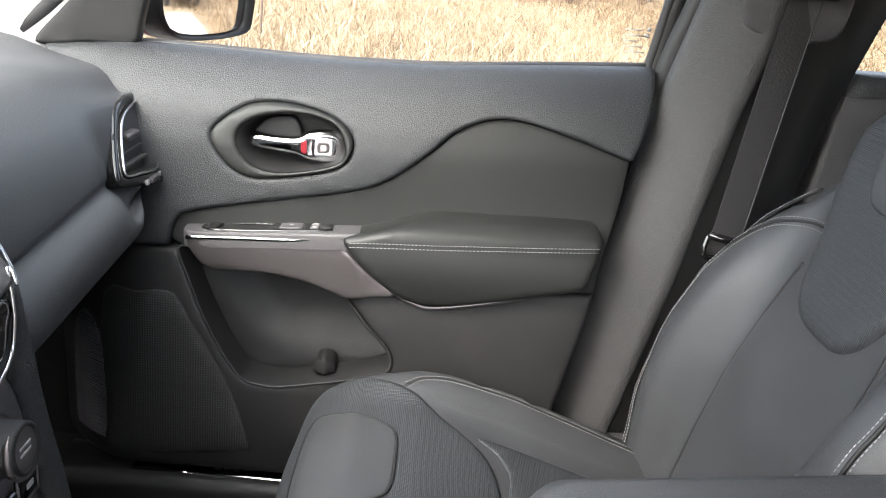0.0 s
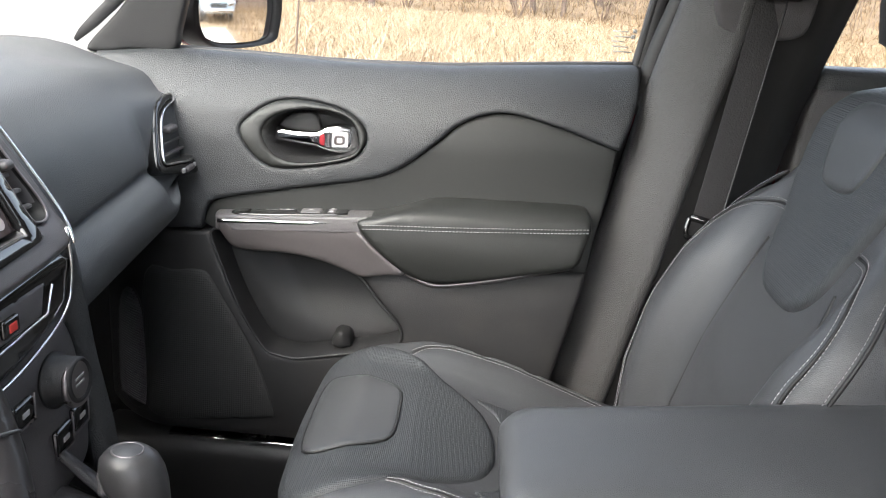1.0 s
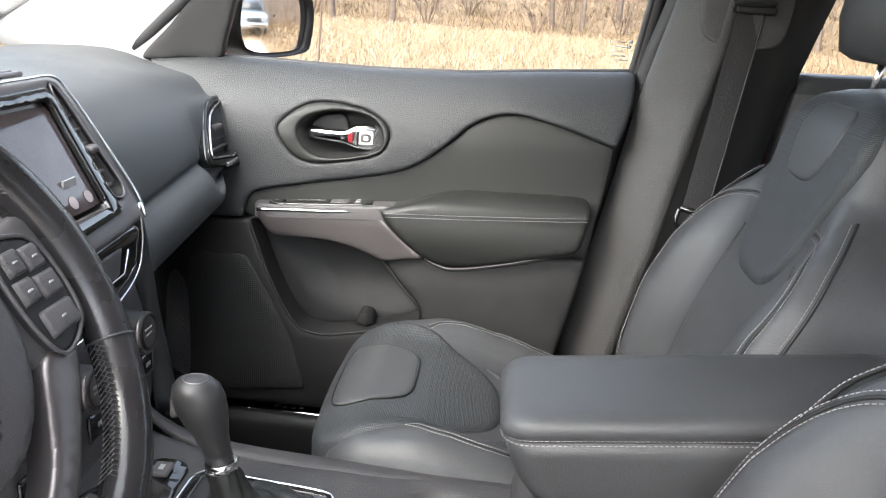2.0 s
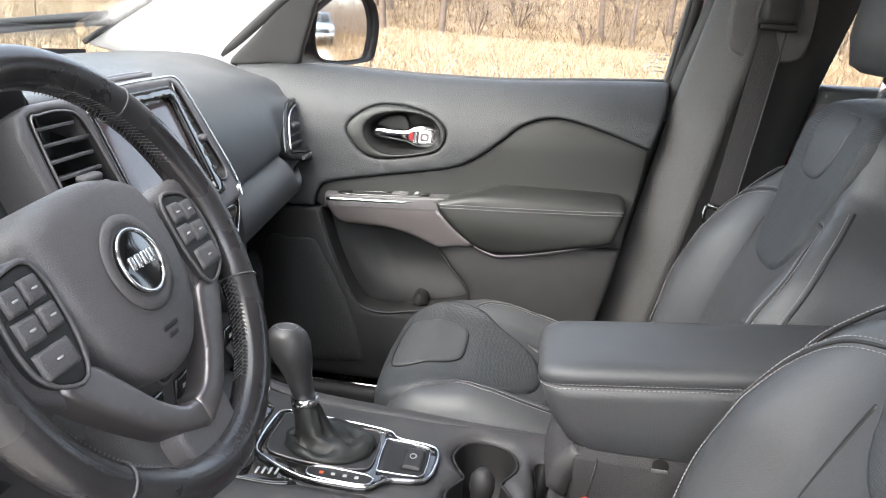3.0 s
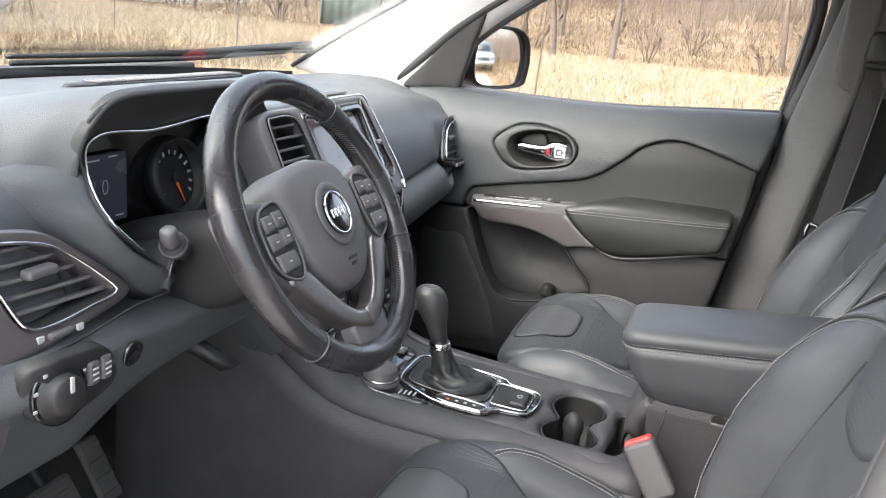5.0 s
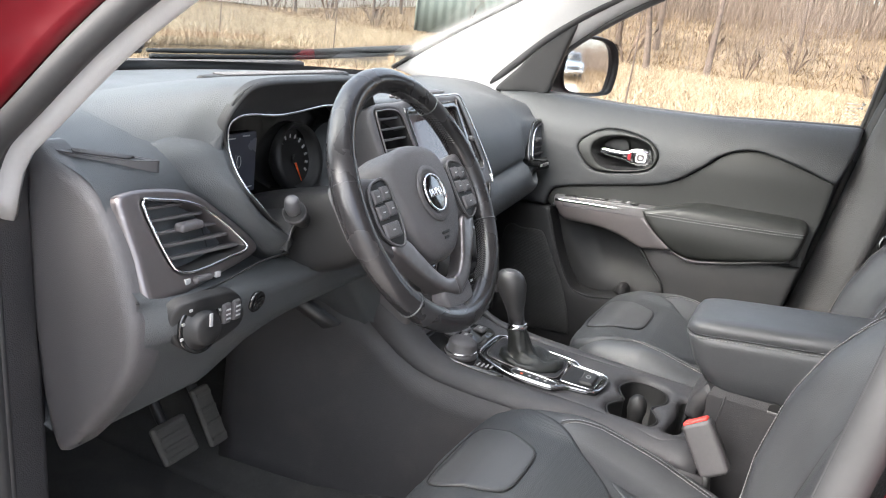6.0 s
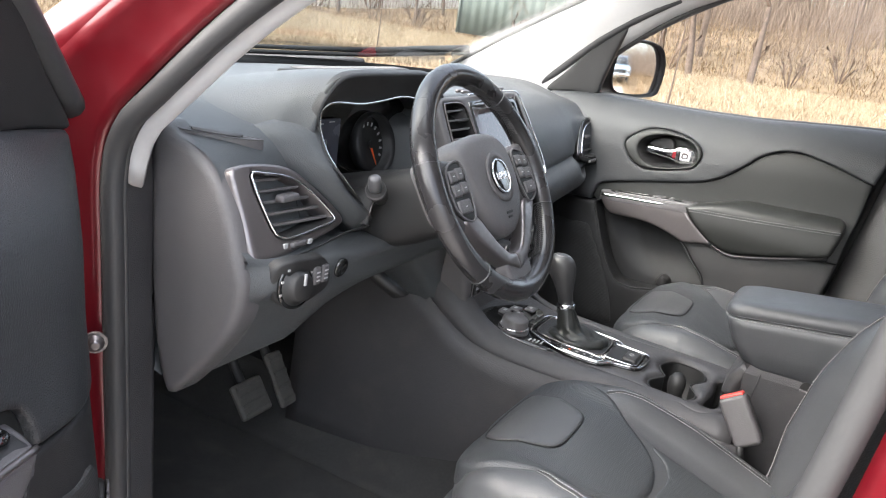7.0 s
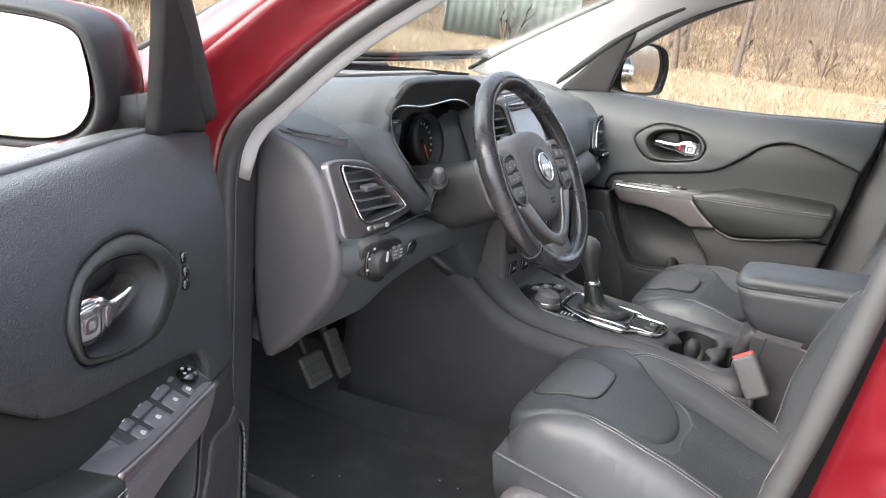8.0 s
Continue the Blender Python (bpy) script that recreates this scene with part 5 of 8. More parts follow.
tube("display_mark", [(clx(1.10) - 0.0395, -0.432 + 0.0045 * math.cos(w), 1.098 + 0.009 * math.sin(w)) for w in np.linspace(0, 2 * math.pi, 17)[:-1]], 0.0006, WHITE, trip, "pale display figure", closed=True, seg=5)
for y0_, y1_, z_ in ((-0.470, -0.440, 1.133), (-0.425, -0.410, 1.135), (-0.468, -0.45, 1.058), (-0.44, -0.425, 1.060), (-0.415, -0.40, 1.058)):
    box("display_mark", (clx(1.10) - 0.0405, y0_, z_ - 0.001), (clx(1.10) - 0.0395, y1_, z_ + 0.001), WHITE, trip, "", 0.0003)

# steering column and stalks
col = thing("steering_column", (-0.06, -0.37, 1.0), "black plastic steering column cover with stalks", "steering column")
rings = []
for x, zc, w, h in ((-0.24, 0.965, 0.060, 0.055), (-0.12, 0.998, 0.064, 0.058), (-0.05, 1.020, 0.064, 0.055), (0.0, 1.042, 0.062, 0.052), (0.030, 1.055, 0.058, 0.048)):
    rings.append([(x - 0.5 * (zc + h * sn - zc), -0.37 + w * cs, zc + h * sn) for cs, sn in ((math.copysign(abs(math.cos(a)) ** 0.6, math.cos(a)), math.copysign(abs(math.sin(a)) ** 0.6, math.sin(a))) for a in np.linspace(0, 2 * math.pi, 33)[:-1])])
loft("column_cover", rings, LOWER, col, "grained black column cover")
for s in (-1, 1):
    st = tube("stalk", smooth_line([(-0.075, -0.37 + s * 0.055, 1.035), (-0.060, -0.37 + s * 0.088, 1.048), (-0.054, -0.37 + s * 0.108, 1.062)], 4), (0.013, 0.012, 0.0115, 0.0115, 0.012, 0.013, 0.0145, 0.0155, 0.0150), LOWER, col, "black control stalk", seg=14)
    tube("stalk_ring", [(-0.0565, -0.37 + s * 0.101, 1.056), (-0.0545, -0.37 + s * 0.107, 1.061)], 0.0164, PLASTIC, st, "ribbed black stalk collar", seg=16)
    tube("stalk_knob", smooth_line([(-0.053, -0.37 + s * 0.110, 1.063), (-0.050, -0.37 + s * 0.119, 1.074), (-0.048, -0.37 + s * 0.124, 1.084)], 3), (0.0100, 0.0108, 0.0108, 0.0105, 0.0100, 0.0095, 0.0070), material_once("stalk_grey"), st, "pale grey stalk end", seg=14)
rg = [[(-0.155 + 0.02 * k + dx, -0.415 + 0.012 * k + dy, 0.93 - 0.016 * k + dz) for dx, dy, dz in ((-0.01, -0.010, 0), (0.01, -0.010, 0.01), (0.01, 0.010, 0.01), (-0.01, 0.010, 0))] for k in range(6)]
loft("tilt_lever", rg, LOWER, col, "black column tilt lever")

hump = smooth_line([(-0.468, 1.000), (-0.460, 1.030), (-0.432, 1.050), (-0.385, 1.060), (-0.335, 1.058), (-0.290, 1.045), (-0.268, 1.010)], 6)
loft("column_shroud", [[(x, -0.368 + (y + 0.368) * k, z + dz) for y, z in hump] for x, k, dz in ((-0.20, 0.95, -0.03), (-0.12, 0.98, -0.008), (-0.075, 1.0, 0.0), (-0.068, 0.97, -0.003), (-0.075, 0.90, -0.012), (-0.11, 0.85, -0.016))], LOWER, col, "black shroud above the column", closed_ring=False, flip=True)
tube("shroud_edge", [(-0.0685, y, z) for y, z in hump[3:-3]], 0.0012, SATIN, col, "thin bright shroud edge", seg=5)
# switches beside the column
LFACE = lambda z: -0.0605 + 0.12 * (z - 0.947)
plate = smooth_line([(-0.683, 0.950), (-0.680, 0.975), (-0.66, 0.984), (-0.62, 0.981), (-0.590, 0.976), (-0.568, 0.955), (-0.566, 0.925), (-0.60, 0.912), (-0.64, 0.908), (-0.67, 0.922)], 4, True)
lp = patch("light_switch", plate, lambda y, z: (LFACE(z) + 0.002 - 0.45 * max(0, -y - 0.655), y, z), LOWER, dash, "black light switch plate", 0.003, 0.012, 0.012, out=(1, 0, -0.2))
lathe("rotary_knob", [(0.029, 0), (0.028, 0.004), (0.0225, 0.005), (0.0205, 0.015), (0.017, 0.018), (0.001, 0.017)], (LFACE(0.945), -0.645, 0.945), (1, -0.1, 0.1), LOWER, lp, "black rotary light knob")
lathe("knob_plate", [(0.033, 0.0), (0.033, 0.0035), (0.031, 0.0045), (0.001, 0.0045)], (LFACE(0.945) - 0.001, -0.645, 0.945), (1, -0.1, 0.1), GLOSS, lp, "gloss black dial plate", 36)
box("pointer", (LFACE(0.945) + 0.0165, -0.6475, 0.950), (LFACE(0.945) + 0.0192, -0.6425, 0.967), WHITE, lp, "white pointer", 0.001)
for k in range(7):
    w = radians(-100 + k * 33)
    p = np.array((LFACE(0.945) + 0.0035, -0.645 + 0.0335 * math.sin(w), 0.945 + 0.0325 * math.cos(w)))
    box("switch_mark", p - (0.001, 0.0022, 0.0016), p + (0.001, 0.0022, 0.0016), WHITE, lp, "", 0.0004)
for yy in (-0.604, -0.586):
    box("dimmer_wheel", (LFACE(0.95) - 0.004, yy - 0.007, 0.938), (LFACE(0.95) + 0.008, yy + 0.007, 0.965), PLASTIC, lp, "ribbed black dimmer wheel", 0.003)
    for k in range(3):
        box("switch_mark", (LFACE(0.95) + 0.007, yy - 0.004, 0.944 + 0.006 * k), (LFACE(0.95) + 0.009, yy + 0.004, 0.946 + 0.006 * k), WHITE, lp, "", 0.0003)
btn = lathe("round_button", [(0.015, 0), (0.015, 0.005), (0.012, 0.006), (0.011, 0.003), (0.001, 0.003)], (LFACE(0.95), -0.543, 0.950), (1, 0, -0.2), GLOSS, dash, "round black button", 24)
seamline = smooth_line([(-0.712, 0.985), (-0.68, 0.978), (-0.645, 0.976), (-0.59, 0.985), (-0.53, 1.000), (-0.48, 1.003)], 5)
tube("panel_joint", [(max(-0.097 + 0.16 * (y + 0.71), -0.0985) + 0.004, y, z) for y, z in seamline], 0.0016, DARK, dash, "dark panel joint", seg=5)

# ---- centre stack ----
SX = lambda z: -0.125 + 0.54 * (1.178 - z)
stack = thing("centre_stack", (-0.08, 0, 0.8), "glossy black centre stack with touch screen and climate knobs", "control panel")
so = (0.88, 0, 0.47)
outer = smooth_line([(-0.195, 1.172), (-0.10, 1.180), (0.0, 1.182), (0.10, 1.182), (0.155, 1.180), (0.168, 1.160), (0.185, 1.09), (0.192, 1.04), (0.180, 1.012), (0.0, 1.005), (-0.18, 1.012), (-0.205, 1.04), (-0.205, 1.10)], 3, True)
lv = smooth_line([(-0.180, 1.160), (-0.165, 1.168), (-0.12, 1.168), (-0.095, 1.155), (-0.088, 1.10), (-0.088, 1.055), (-0.105, 1.045), (-0.170, 1.050), (-0.187, 1.075)], 3, True)
rv = smooth_line([(0.138, 1.165), (0.152, 1.165), (0.165, 1.10), (0.174, 1.06), (0.168, 1.045), (0.150, 1.045), (0.142, 1.06)], 3, True)
scr = [(-0.072, 1.160), (0.124, 1.160), (0.124, 1.042), (-0.072, 1.042)]
sp = lambda off: (lambda y, z: (SX(z) + off, y, z))
fr = patch("stack_frame", outer, sp(0.0), PLASTIC, stack, "black screen and vent surround", 0.006, 0.05, 0.012, holes=[lv, rv, scr], out=so)
glz = smooth_line([(-0.080, 1.170), (0.02, 1.174), (0.134, 1.174), (0.140, 1.10), (0.146, 1.030), (0.0, 1.024), (-0.080, 1.028)], 1, True)
patch("screen_bezel", glz, sp(0.0035), GLOSS, stack, "gloss black screen bezel", 0.003, 0.008, 0.02, holes=[scr], out=so)
edge_ = smooth_line([(-0.075, 1.181), (0.03, 1.184), (0.10, 1.184), (0.153, 1.182), (0.168, 1.160), (0.185, 1.09), (0.192, 1.04), (0.183, 1.014)], 4)
tube("chrome_outline", [(SX(z) + 0.003, y, z) for y, z in edge_], 0.0019, CHROME, stack, "bright chrome outline", seg=8)
for k_ in range(2):
    tube("top_rib", [(SX(z) - 0.012 - 0.012 * k_, y, z + 0.003) for y, z in edge_[:10]], 0.0035, SATIN, stack, "satin layered top edge", seg=6)
sc = patch("touch_screen", [(-0.070, 1.158), (0.122, 1.158), (0.122, 1.044), (-0.070, 1.044)], sp(-0.006), SCREEN, stack, "dark touch screen with a reddish picture", 0.001, 0.006, 0.03, out=so)
for k in range(6):
    y = -0.055 + 0.032 * k
    lathe("screen_icon", [(0.0075, 0), (0.0075, 0.0006)], (SX(1.056) - 0.0055, y, 1.056), so, material_once("icon_grey"), sc, "pale round icon", 16)
box("screen_tile", (SX(1.075) - 0.0065, 0.070, 1.070), (SX(1.075) - 0.0035, 0.096, 1.080), WHITE, sc, "white tile", 0.0005)
for hole, name in ((lv, "left"), (rv, "right")):
    ring = resample(hole, 0.006, True)
    c = ring.mean(0)
    tube("chrome_ring", [(SX(z) + 0.001, y, z) for y, z in ring], 0.0015, SATIN, fr, "thin satin vent ring", closed=True, seg=6)
    well = [[(SX(z) + d, c[0] + (y - c[0]) * k, c[1] + (z - c[1]) * k) for y, z in ring] for d, k in ((0.0, 1.0), (-0.03, 0.97), (-0.06, 0.8), (-0.065, 0.1))]
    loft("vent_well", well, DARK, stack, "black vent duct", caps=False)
    for z in np.linspace(1.060, 1.156, 7):
        row = [y for y in np.linspace(-0.2, 0.2, 260) if inside(ring, np.array([[y, z]]))[0]]
        a, b = min(row) - 0.001, max(row) + 0.001
        patch("slat", [(-0.018, a), (0.0, a), (0.0, b), (-0.018, b)], lambda d, y, z=z: (SX(z) + d - 0.003, y, z + d * 0.3), PLASTIC, fr, "", 0.001, 0.0028, 0.03, out=(0, 0, 1))
    box("vent_tab", (SX(1.10) - 0.006, c[0] - 0.018 if name == "left" else c[0] - 0.008, 1.096), (SX(1.10) + 0.008, c[0] + 0.018 if name == "left" else c[0] + 0.008, 1.106), PLASTIC, fr, "black vent tab", 0.004)
# strip below the screen with the hazard button
shelf = smooth_line([(-0.195, 1.005), (0.0, 1.000), (0.175, 1.005), (0.178, 0.97), (0.160, 0.945), (0.08, 0.925), (0.0, 0.920), (-0.08, 0.925), (-0.165, 0.945), (-0.19, 0.975)], 4, True)
KX = lambda z: -0.040 - 0.12 * max(0, z - 0.99) + 0.10 * max(0, 0.95 - z)
patch("button_strip", shelf, lambda y, z: (KX(z), y, z), GLOSS, stack, "gloss black button strip", 0.006, 0.05, 0.012, out=(1, 0, 0.1))
low = smooth_line([(-0.188, 0.975), (-0.165, 0.943), (-0.08, 0.922), (0.0, 0.917), (0.08, 0.922), (0.160, 0.943), (0.180, 0.975), (0.186, 1.03)], 5)
tube("chrome_edge", [(KX(z) + 0.002, y, z) for y, z in low], 0.0020, CHROME, stack, "bright chrome lower edge", seg=8)
tray = [(-0.13, 0.990), (0.13, 0.990), (0.120, 0.955), (-0.12, 0.955)]
patch("button_bezel", tray, lambda y, z: (KX(z) + 0.002, y, z), PLASTIC, stack, "", 0.004, 0.006, 0.015, out=(1, 0, 0))
tube("chrome_bar", [(KX(0.95) + 0.004, y, z) for y, z in ((-0.125, 0.957), (0.0, 0.950), (0.125, 0.957), (0.137, 0.985))], 0.0016, CHROME, stack, "bright chrome bar", seg=6)
box("hazard_button", (KX(0.97), 0.048, 0.962), (KX(0.97) + 0.007, 0.074, 0.981), GLOSS, stack, "black hazard button", 0.003)
box("hazard_mark", (KX(0.97) + 0.006, 0.055, 0.967), (KX(0.97) + 0.008, 0.067, 0.976), REDPLASTIC, stack, "red hazard mark", 0.001)
clim = smooth_line([(-0.155, 0.940), (-0.08, 0.918), (0.0, 0.913), (0.08, 0.918), (0.160, 0.940), (0.188, 0.90), (0.192, 0.84), (0.185, 0.78), (0.15, 0.752), (0.0, 0.745), (-0.11, 0.752), (-0.135, 0.78), (-0.145, 0.84), (-0.15, 0.90)], 4, True)
CX = lambda z: -0.046 + 0.10 * (0.94 - z)
patch("climate_panel", clim, lambda y, z: (CX(z), y, z), PLASTIC, stack, "matt black climate panel", 0.012, 0.08, 0.014, out=(1, 0, 0.1))
for y, z in ((0.132, 0.878), (0.0, 0.868), (-0.112, 0.878)):
    kn = lathe("climate_knob", [(0.030, 0), (0.030, 0.004), (0.026, 0.005), (0.0245, 0.028), (0.021, 0.031), (0.019, 0.027), (0.001, 0.027)], (CX(z), y, z), (1, 0, 0.12), LOWER, stack, "black climate knob", 36)
    lathe("knob_ring", [(0.0265, 0.0), (0.0270, 0.003), (0.0255, 0.006)], (CX(z) + 0.022, y, z), (1, 0, 0.12), SATIN, kn, "satin knob ring", 36)
    for dz in (-0.007, 0, 0.007):
        box("knob_mark", (CX(z) + 0.0275, y - 0.009, z + dz - 0.002), (CX(z) + 0.0285, y + 0.009, z + dz + 0.001), WHITE, kn, "", 0.0003)
for y0, y1, z0, z1 in ((0.108, 0.142, 0.800, 0.828), (0.146, 0.178, 0.806, 0.834), (0.012, 0.050, 0.794, 0.824), (-0.05, -0.012, 0.794, 0.824), (-0.120, -0.086, 0.800, 0.828), (0.050, 0.085, 0.862, 0.888), (-0.078, -0.044, 0.862, 0.888)):
    zz = (z0 + z1) / 2
    b = box("climate_button", (CX(zz) - 0.002, y0, z0), (CX(zz) + 0.006, y1, z1), GLOSS, stack, "black push button", 0.004)
    box("button_mark", (CX(zz) + 0.0055, (y0 + y1) / 2 - 0.006, zz - 0.003), (CX(zz) + 0.0068, (y0 + y1) / 2 + 0.006, zz + 0.003), WHITE, b, "", 0.0005)
    tube("button_rim", [(CX(zz) + 0.004, a, c) for a, c in ((y0 - 0.002, z1), (y0 - 0.002, z0 - 0.002), (y1 + 0.001, z0 - 0.002), (y1 + 0.002, z1))], 0.0013, SATIN, b, "", seg=5)

# padded roll that runs down beside the stack on the passenger's side
band("knee_roll", [(-0.045, 0.193, 1.015), (-0.034, 0.195, 0.95), (-0.026, 0.199, 0.88), (-0.012, 0.200, 0.80), (0.0, 0.190, 0.745)], [(-0.10, 0.250, 0.960), (-0.095, 0.240, 0.91), (-0.095, 0.232, 0.85), (-0.085, 0.222, 0.78), (-0.075, 0.205, 0.735)], SOFT, stack, "rounded black pad beside the climate panel", thick=0.03, n=16, m=9, bulge=0.016, out=(0.75, 0.62, 0.1))

# ---- steering wheel ----
WC, WN = np.array((0.083, -0.372, 1.092)), np.array((math.cos(radians(30.5)), 0, math.sin(radians(30.5))))
WU = np.array((-WN[2], 0, WN[0]))
WR = np.array((0, 1, 0))


def on_wheel(u, v, d=0.0):
    """A place on the wheel's plane: u to the car's right, v up, d towards the driver."""
    return tuple(WC + WR * u + WU * v + WN * d)


wn = tuple(WN)
wheel = thing("steering_wheel", tuple(WC), "black leather steering wheel with satin spokes and thumb buttons", "steering wheel")
RR = 0.1725
ang = np.linspace(0, 2 * math.pi, 121)[:-1]
rim = tube("rim", [on_wheel(RR * math.sin(w), RR * math.cos(w), 0.0) for w in ang], [0.0172 + 0.0018 * math.exp(-((abs((w if w < math.pi else w - 2 * math.pi)) - 1.35) / 0.35) ** 2) for w in ang], material("worn_wheel_leather", (0.022, 0.021, 0.022), 0.24, bump=0.15, bump_scale=300, vary=0.3, vary_scale=14), wheel, "worn glossy black leather rim", closed=True, seg=16)
for w in (-1.32, 1.95, -2.35, 0.72):
    c = np.array(on_wheel(RR * math.sin(w), RR * math.cos(w)))
    rad = np.array(WR * math.sin(w) + WU * math.cos(w))
    tube("rim_seam", [c + 0.0180 * (math.cos(a) * rad + math.sin(a) * WN) for a in np.linspace(0, 2 * math.pi, 21)[:-1]], 0.0011, LEATHER, rim, "sewn leather joint", closed=True, seg=5)
# laced inner edge
def lacing(w0, w1):
    """Crossed threads along the rim's inner side, as one mesh."""
    n = int(abs(w1 - w0) * RR / 0.0045)
    verts, faces = [], []
    for k in range(n):
        for sgn in (-1, 1):
            ends = [on_wheel((RR - 0.0174) * math.sin(w), (RR - 0.0174) * math.cos(w), sgn * d) for w, d in ((w0 + (w1 - w0) * k / n, -0.0032), (w0 + (w1 - w0) * (k + 1) / n, 0.0032))]
            v, f = dashes(np.array(ends), gap=1.0, length=0.0070, width=0.0007, lift=0.0006, up=wn)
            b = len(verts)
            verts += v
            faces += [tuple(i + b for i in q) for q in f]
    return under(obj("lacing", verts, faces, LACE, smooth=False), rim, "dark grey laced leather seam")


LACE = material("dark_grey_lacing_thread", (0.085, 0.083, 0.085), 0.7, vary=0.15)
for w0, w1 in ((0.16, 1.12), (1.95, 2.62), (-1.12, -0.16), (-2.62, -1.95)):
    lacing(w0, w1)
hub = smooth_line([(-0.082, 0.040), (-0.072, 0.060), (-0.035, 0.073), (0, 0.076), (0.035, 0.073), (0.072, 0.060), (0.082, 0.040), (0.080, -0.01), (0.066, -0.048), (0.035, -0.080), (0, -0.090), (-0.035, -0.080), (-0.066, -0.048), (-0.080, -0.01)], 4, True)
hd = lambda u, v: 0.020 - 1.5 * (u * u + v * v)
air = patch("airbag_cover", hub, lambda u, v: on_wheel(u, v, hd(u, v)), PLASTIC, wheel, "grained black airbag cover", 0.012, 0.045, 0.010, out=wn)
lathe("badge_dish", [(0.040, 0), (0.0395, 0.0018), (0.030, 0.0016), (0.029, 0.0)], on_wheel(0, 0.002, 0.0185), wn, PLASTIC, air, "round black badge dish", 48)
bd = lathe("badge", [(0.0265, 0), (0.0262, 0.003), (0.0245, 0.0034), (0.001, 0.0034)], on_wheel(0, 0.002, 0.0188), wn, GLOSS, air, "round black badge", 48)
tube("badge_ring", [on_wheel(0.0258 * math.sin(w), 0.002 + 0.0258 * math.cos(w), 0.0222) for w in np.linspace(0, 2 * math.pi, 49)[:-1]], 0.0017, CHROME, air, "chrome badge ring", closed=True, seg=8)
for u0, u1 in ((-0.016, -0.010), (-0.007, -0.001), (0.002, 0.008), (0.011, 0.017)):
    patch("badge_bar", [(u0, -0.004), (u1, -0.004), (u1, 0.007), (u0, 0.007)], lambda u, v: on_wheel(u, v + 0.001, 0.0236), CHROME, air, "chrome badge bar", 0.0008, 0.002, 0.004, out=wn)
for k in range(2):
    patch("cover_mark", [(-0.010 + 0.004 * k, -0.056 - 0.007 * k), (0.012 - 0.004 * k, -0.056 - 0.007 * k), (0.012 - 0.004 * k, -0.052 - 0.007 * k), (-0.010 + 0.004 * k, -0.052 - 0.007 * k)], lambda u, v: on_wheel(u, v, hd(u, v) + 0.0008), LOWER, air, "moulded mark", 0.0006, 0.001, 0.006, out=wn)
for s in (-1, 1):
    m = lambda pts: [(s * u, v) for u, v in pts][:: s]
    arm = smooth_line(m([(0.060, 0.035), (0.10, 0.044), (0.160, 0.050), (0.166, 0.015), (0.160, -0.035), (0.130, -0.050), (0.100, -0.062), (0.07, -0.03)]), 4, True)
    sp_ = patch("spoke", arm, lambda u, v: on_wheel(u, v, 0.002 - 0.10 * (abs(u) - 0.08) ** 2), PLASTIC, wheel, "black spoke", 0.008, 0.022, 0.010, out=wn, flip=False)
    pod = smooth_line(m([(0.090, 0.036), (0.118, 0.038), (0.136, 0.028), (0.142, 0.0), (0.138, -0.030), (0.118, -0.046), (0.096, -0.046), (0.086, -0.01)]), 4, True)
    pd = patch("switch_pod", pod, lambda u, v: on_wheel(u, v, 0.008), LOWER, wheel, "matt black switch pod", 0.004, 0.012, 0.008, out=wn)
    tube("pod_rim", [on_wheel(u, v, 0.008) for u, v in resample(pod, 0.008, True)], 0.0018, PLASTIC, pd, "", closed=True, seg=6)
    for a, b, c, d in ((0.094, 0.112, 0.012, 0.030), (0.115, 0.133, 0.010, 0.028), (0.092, 0.110, -0.009, 0.009), (0.113, 0.135, -0.011, 0.007), (0.098, 0.134, -0.036, -0.016)):
        q = patch("wheel_button", m([(a, c), (b, c), (b, d), (a, d)]), lambda u, v: on_wheel(u, v, 0.0115), PLASTIC, pd, "black thumb button", 0.0028, 0.006, 0.006, out=wn)
        cu, cv = (a + b) / 2, (c + d) / 2
        patch("button_mark", m([(cu - 0.0032, cv - 0.0008), (cu + 0.0032, cv - 0.0008), (cu + 0.0032, cv + 0.0008), (cu - 0.0032, cv + 0.0008)]), lambda u, v: on_wheel(u, v, 0.0122), WHITE, pd, "", 0.0003, 0.001, 0.004, out=wn)
    leg = smooth_line(m([(0.122, -0.046), (0.100, -0.075), (0.066, -0.108), (0.040, -0.128), (0.010, -0.140), (0.0, -0.142), (0.0, -0.118), (0.018, -0.114), (0.042, -0.096), (0.064, -0.068), (0.082, -0.045), (0.10, -0.040)]), 3, True)
    patch("satin_leg", leg, lambda u, v: on_wheel(u, v, 0.006), SATIN, wheel, "satin grey lower spoke trim", 0.005, 0.018, 0.010, out=wn)
foot = smooth_line([(-0.035, -0.122), (0.035, -0.122), (0.040, -0.150), (0.03, -0.160), (-0.03, -0.160), (-0.040, -0.150)], 3, True)
patch("lower_spoke", foot, lambda u, v: on_wheel(u, v, 0.003), PLASTIC, wheel, "", 0.005, 0.015, 0.010, out=wn)

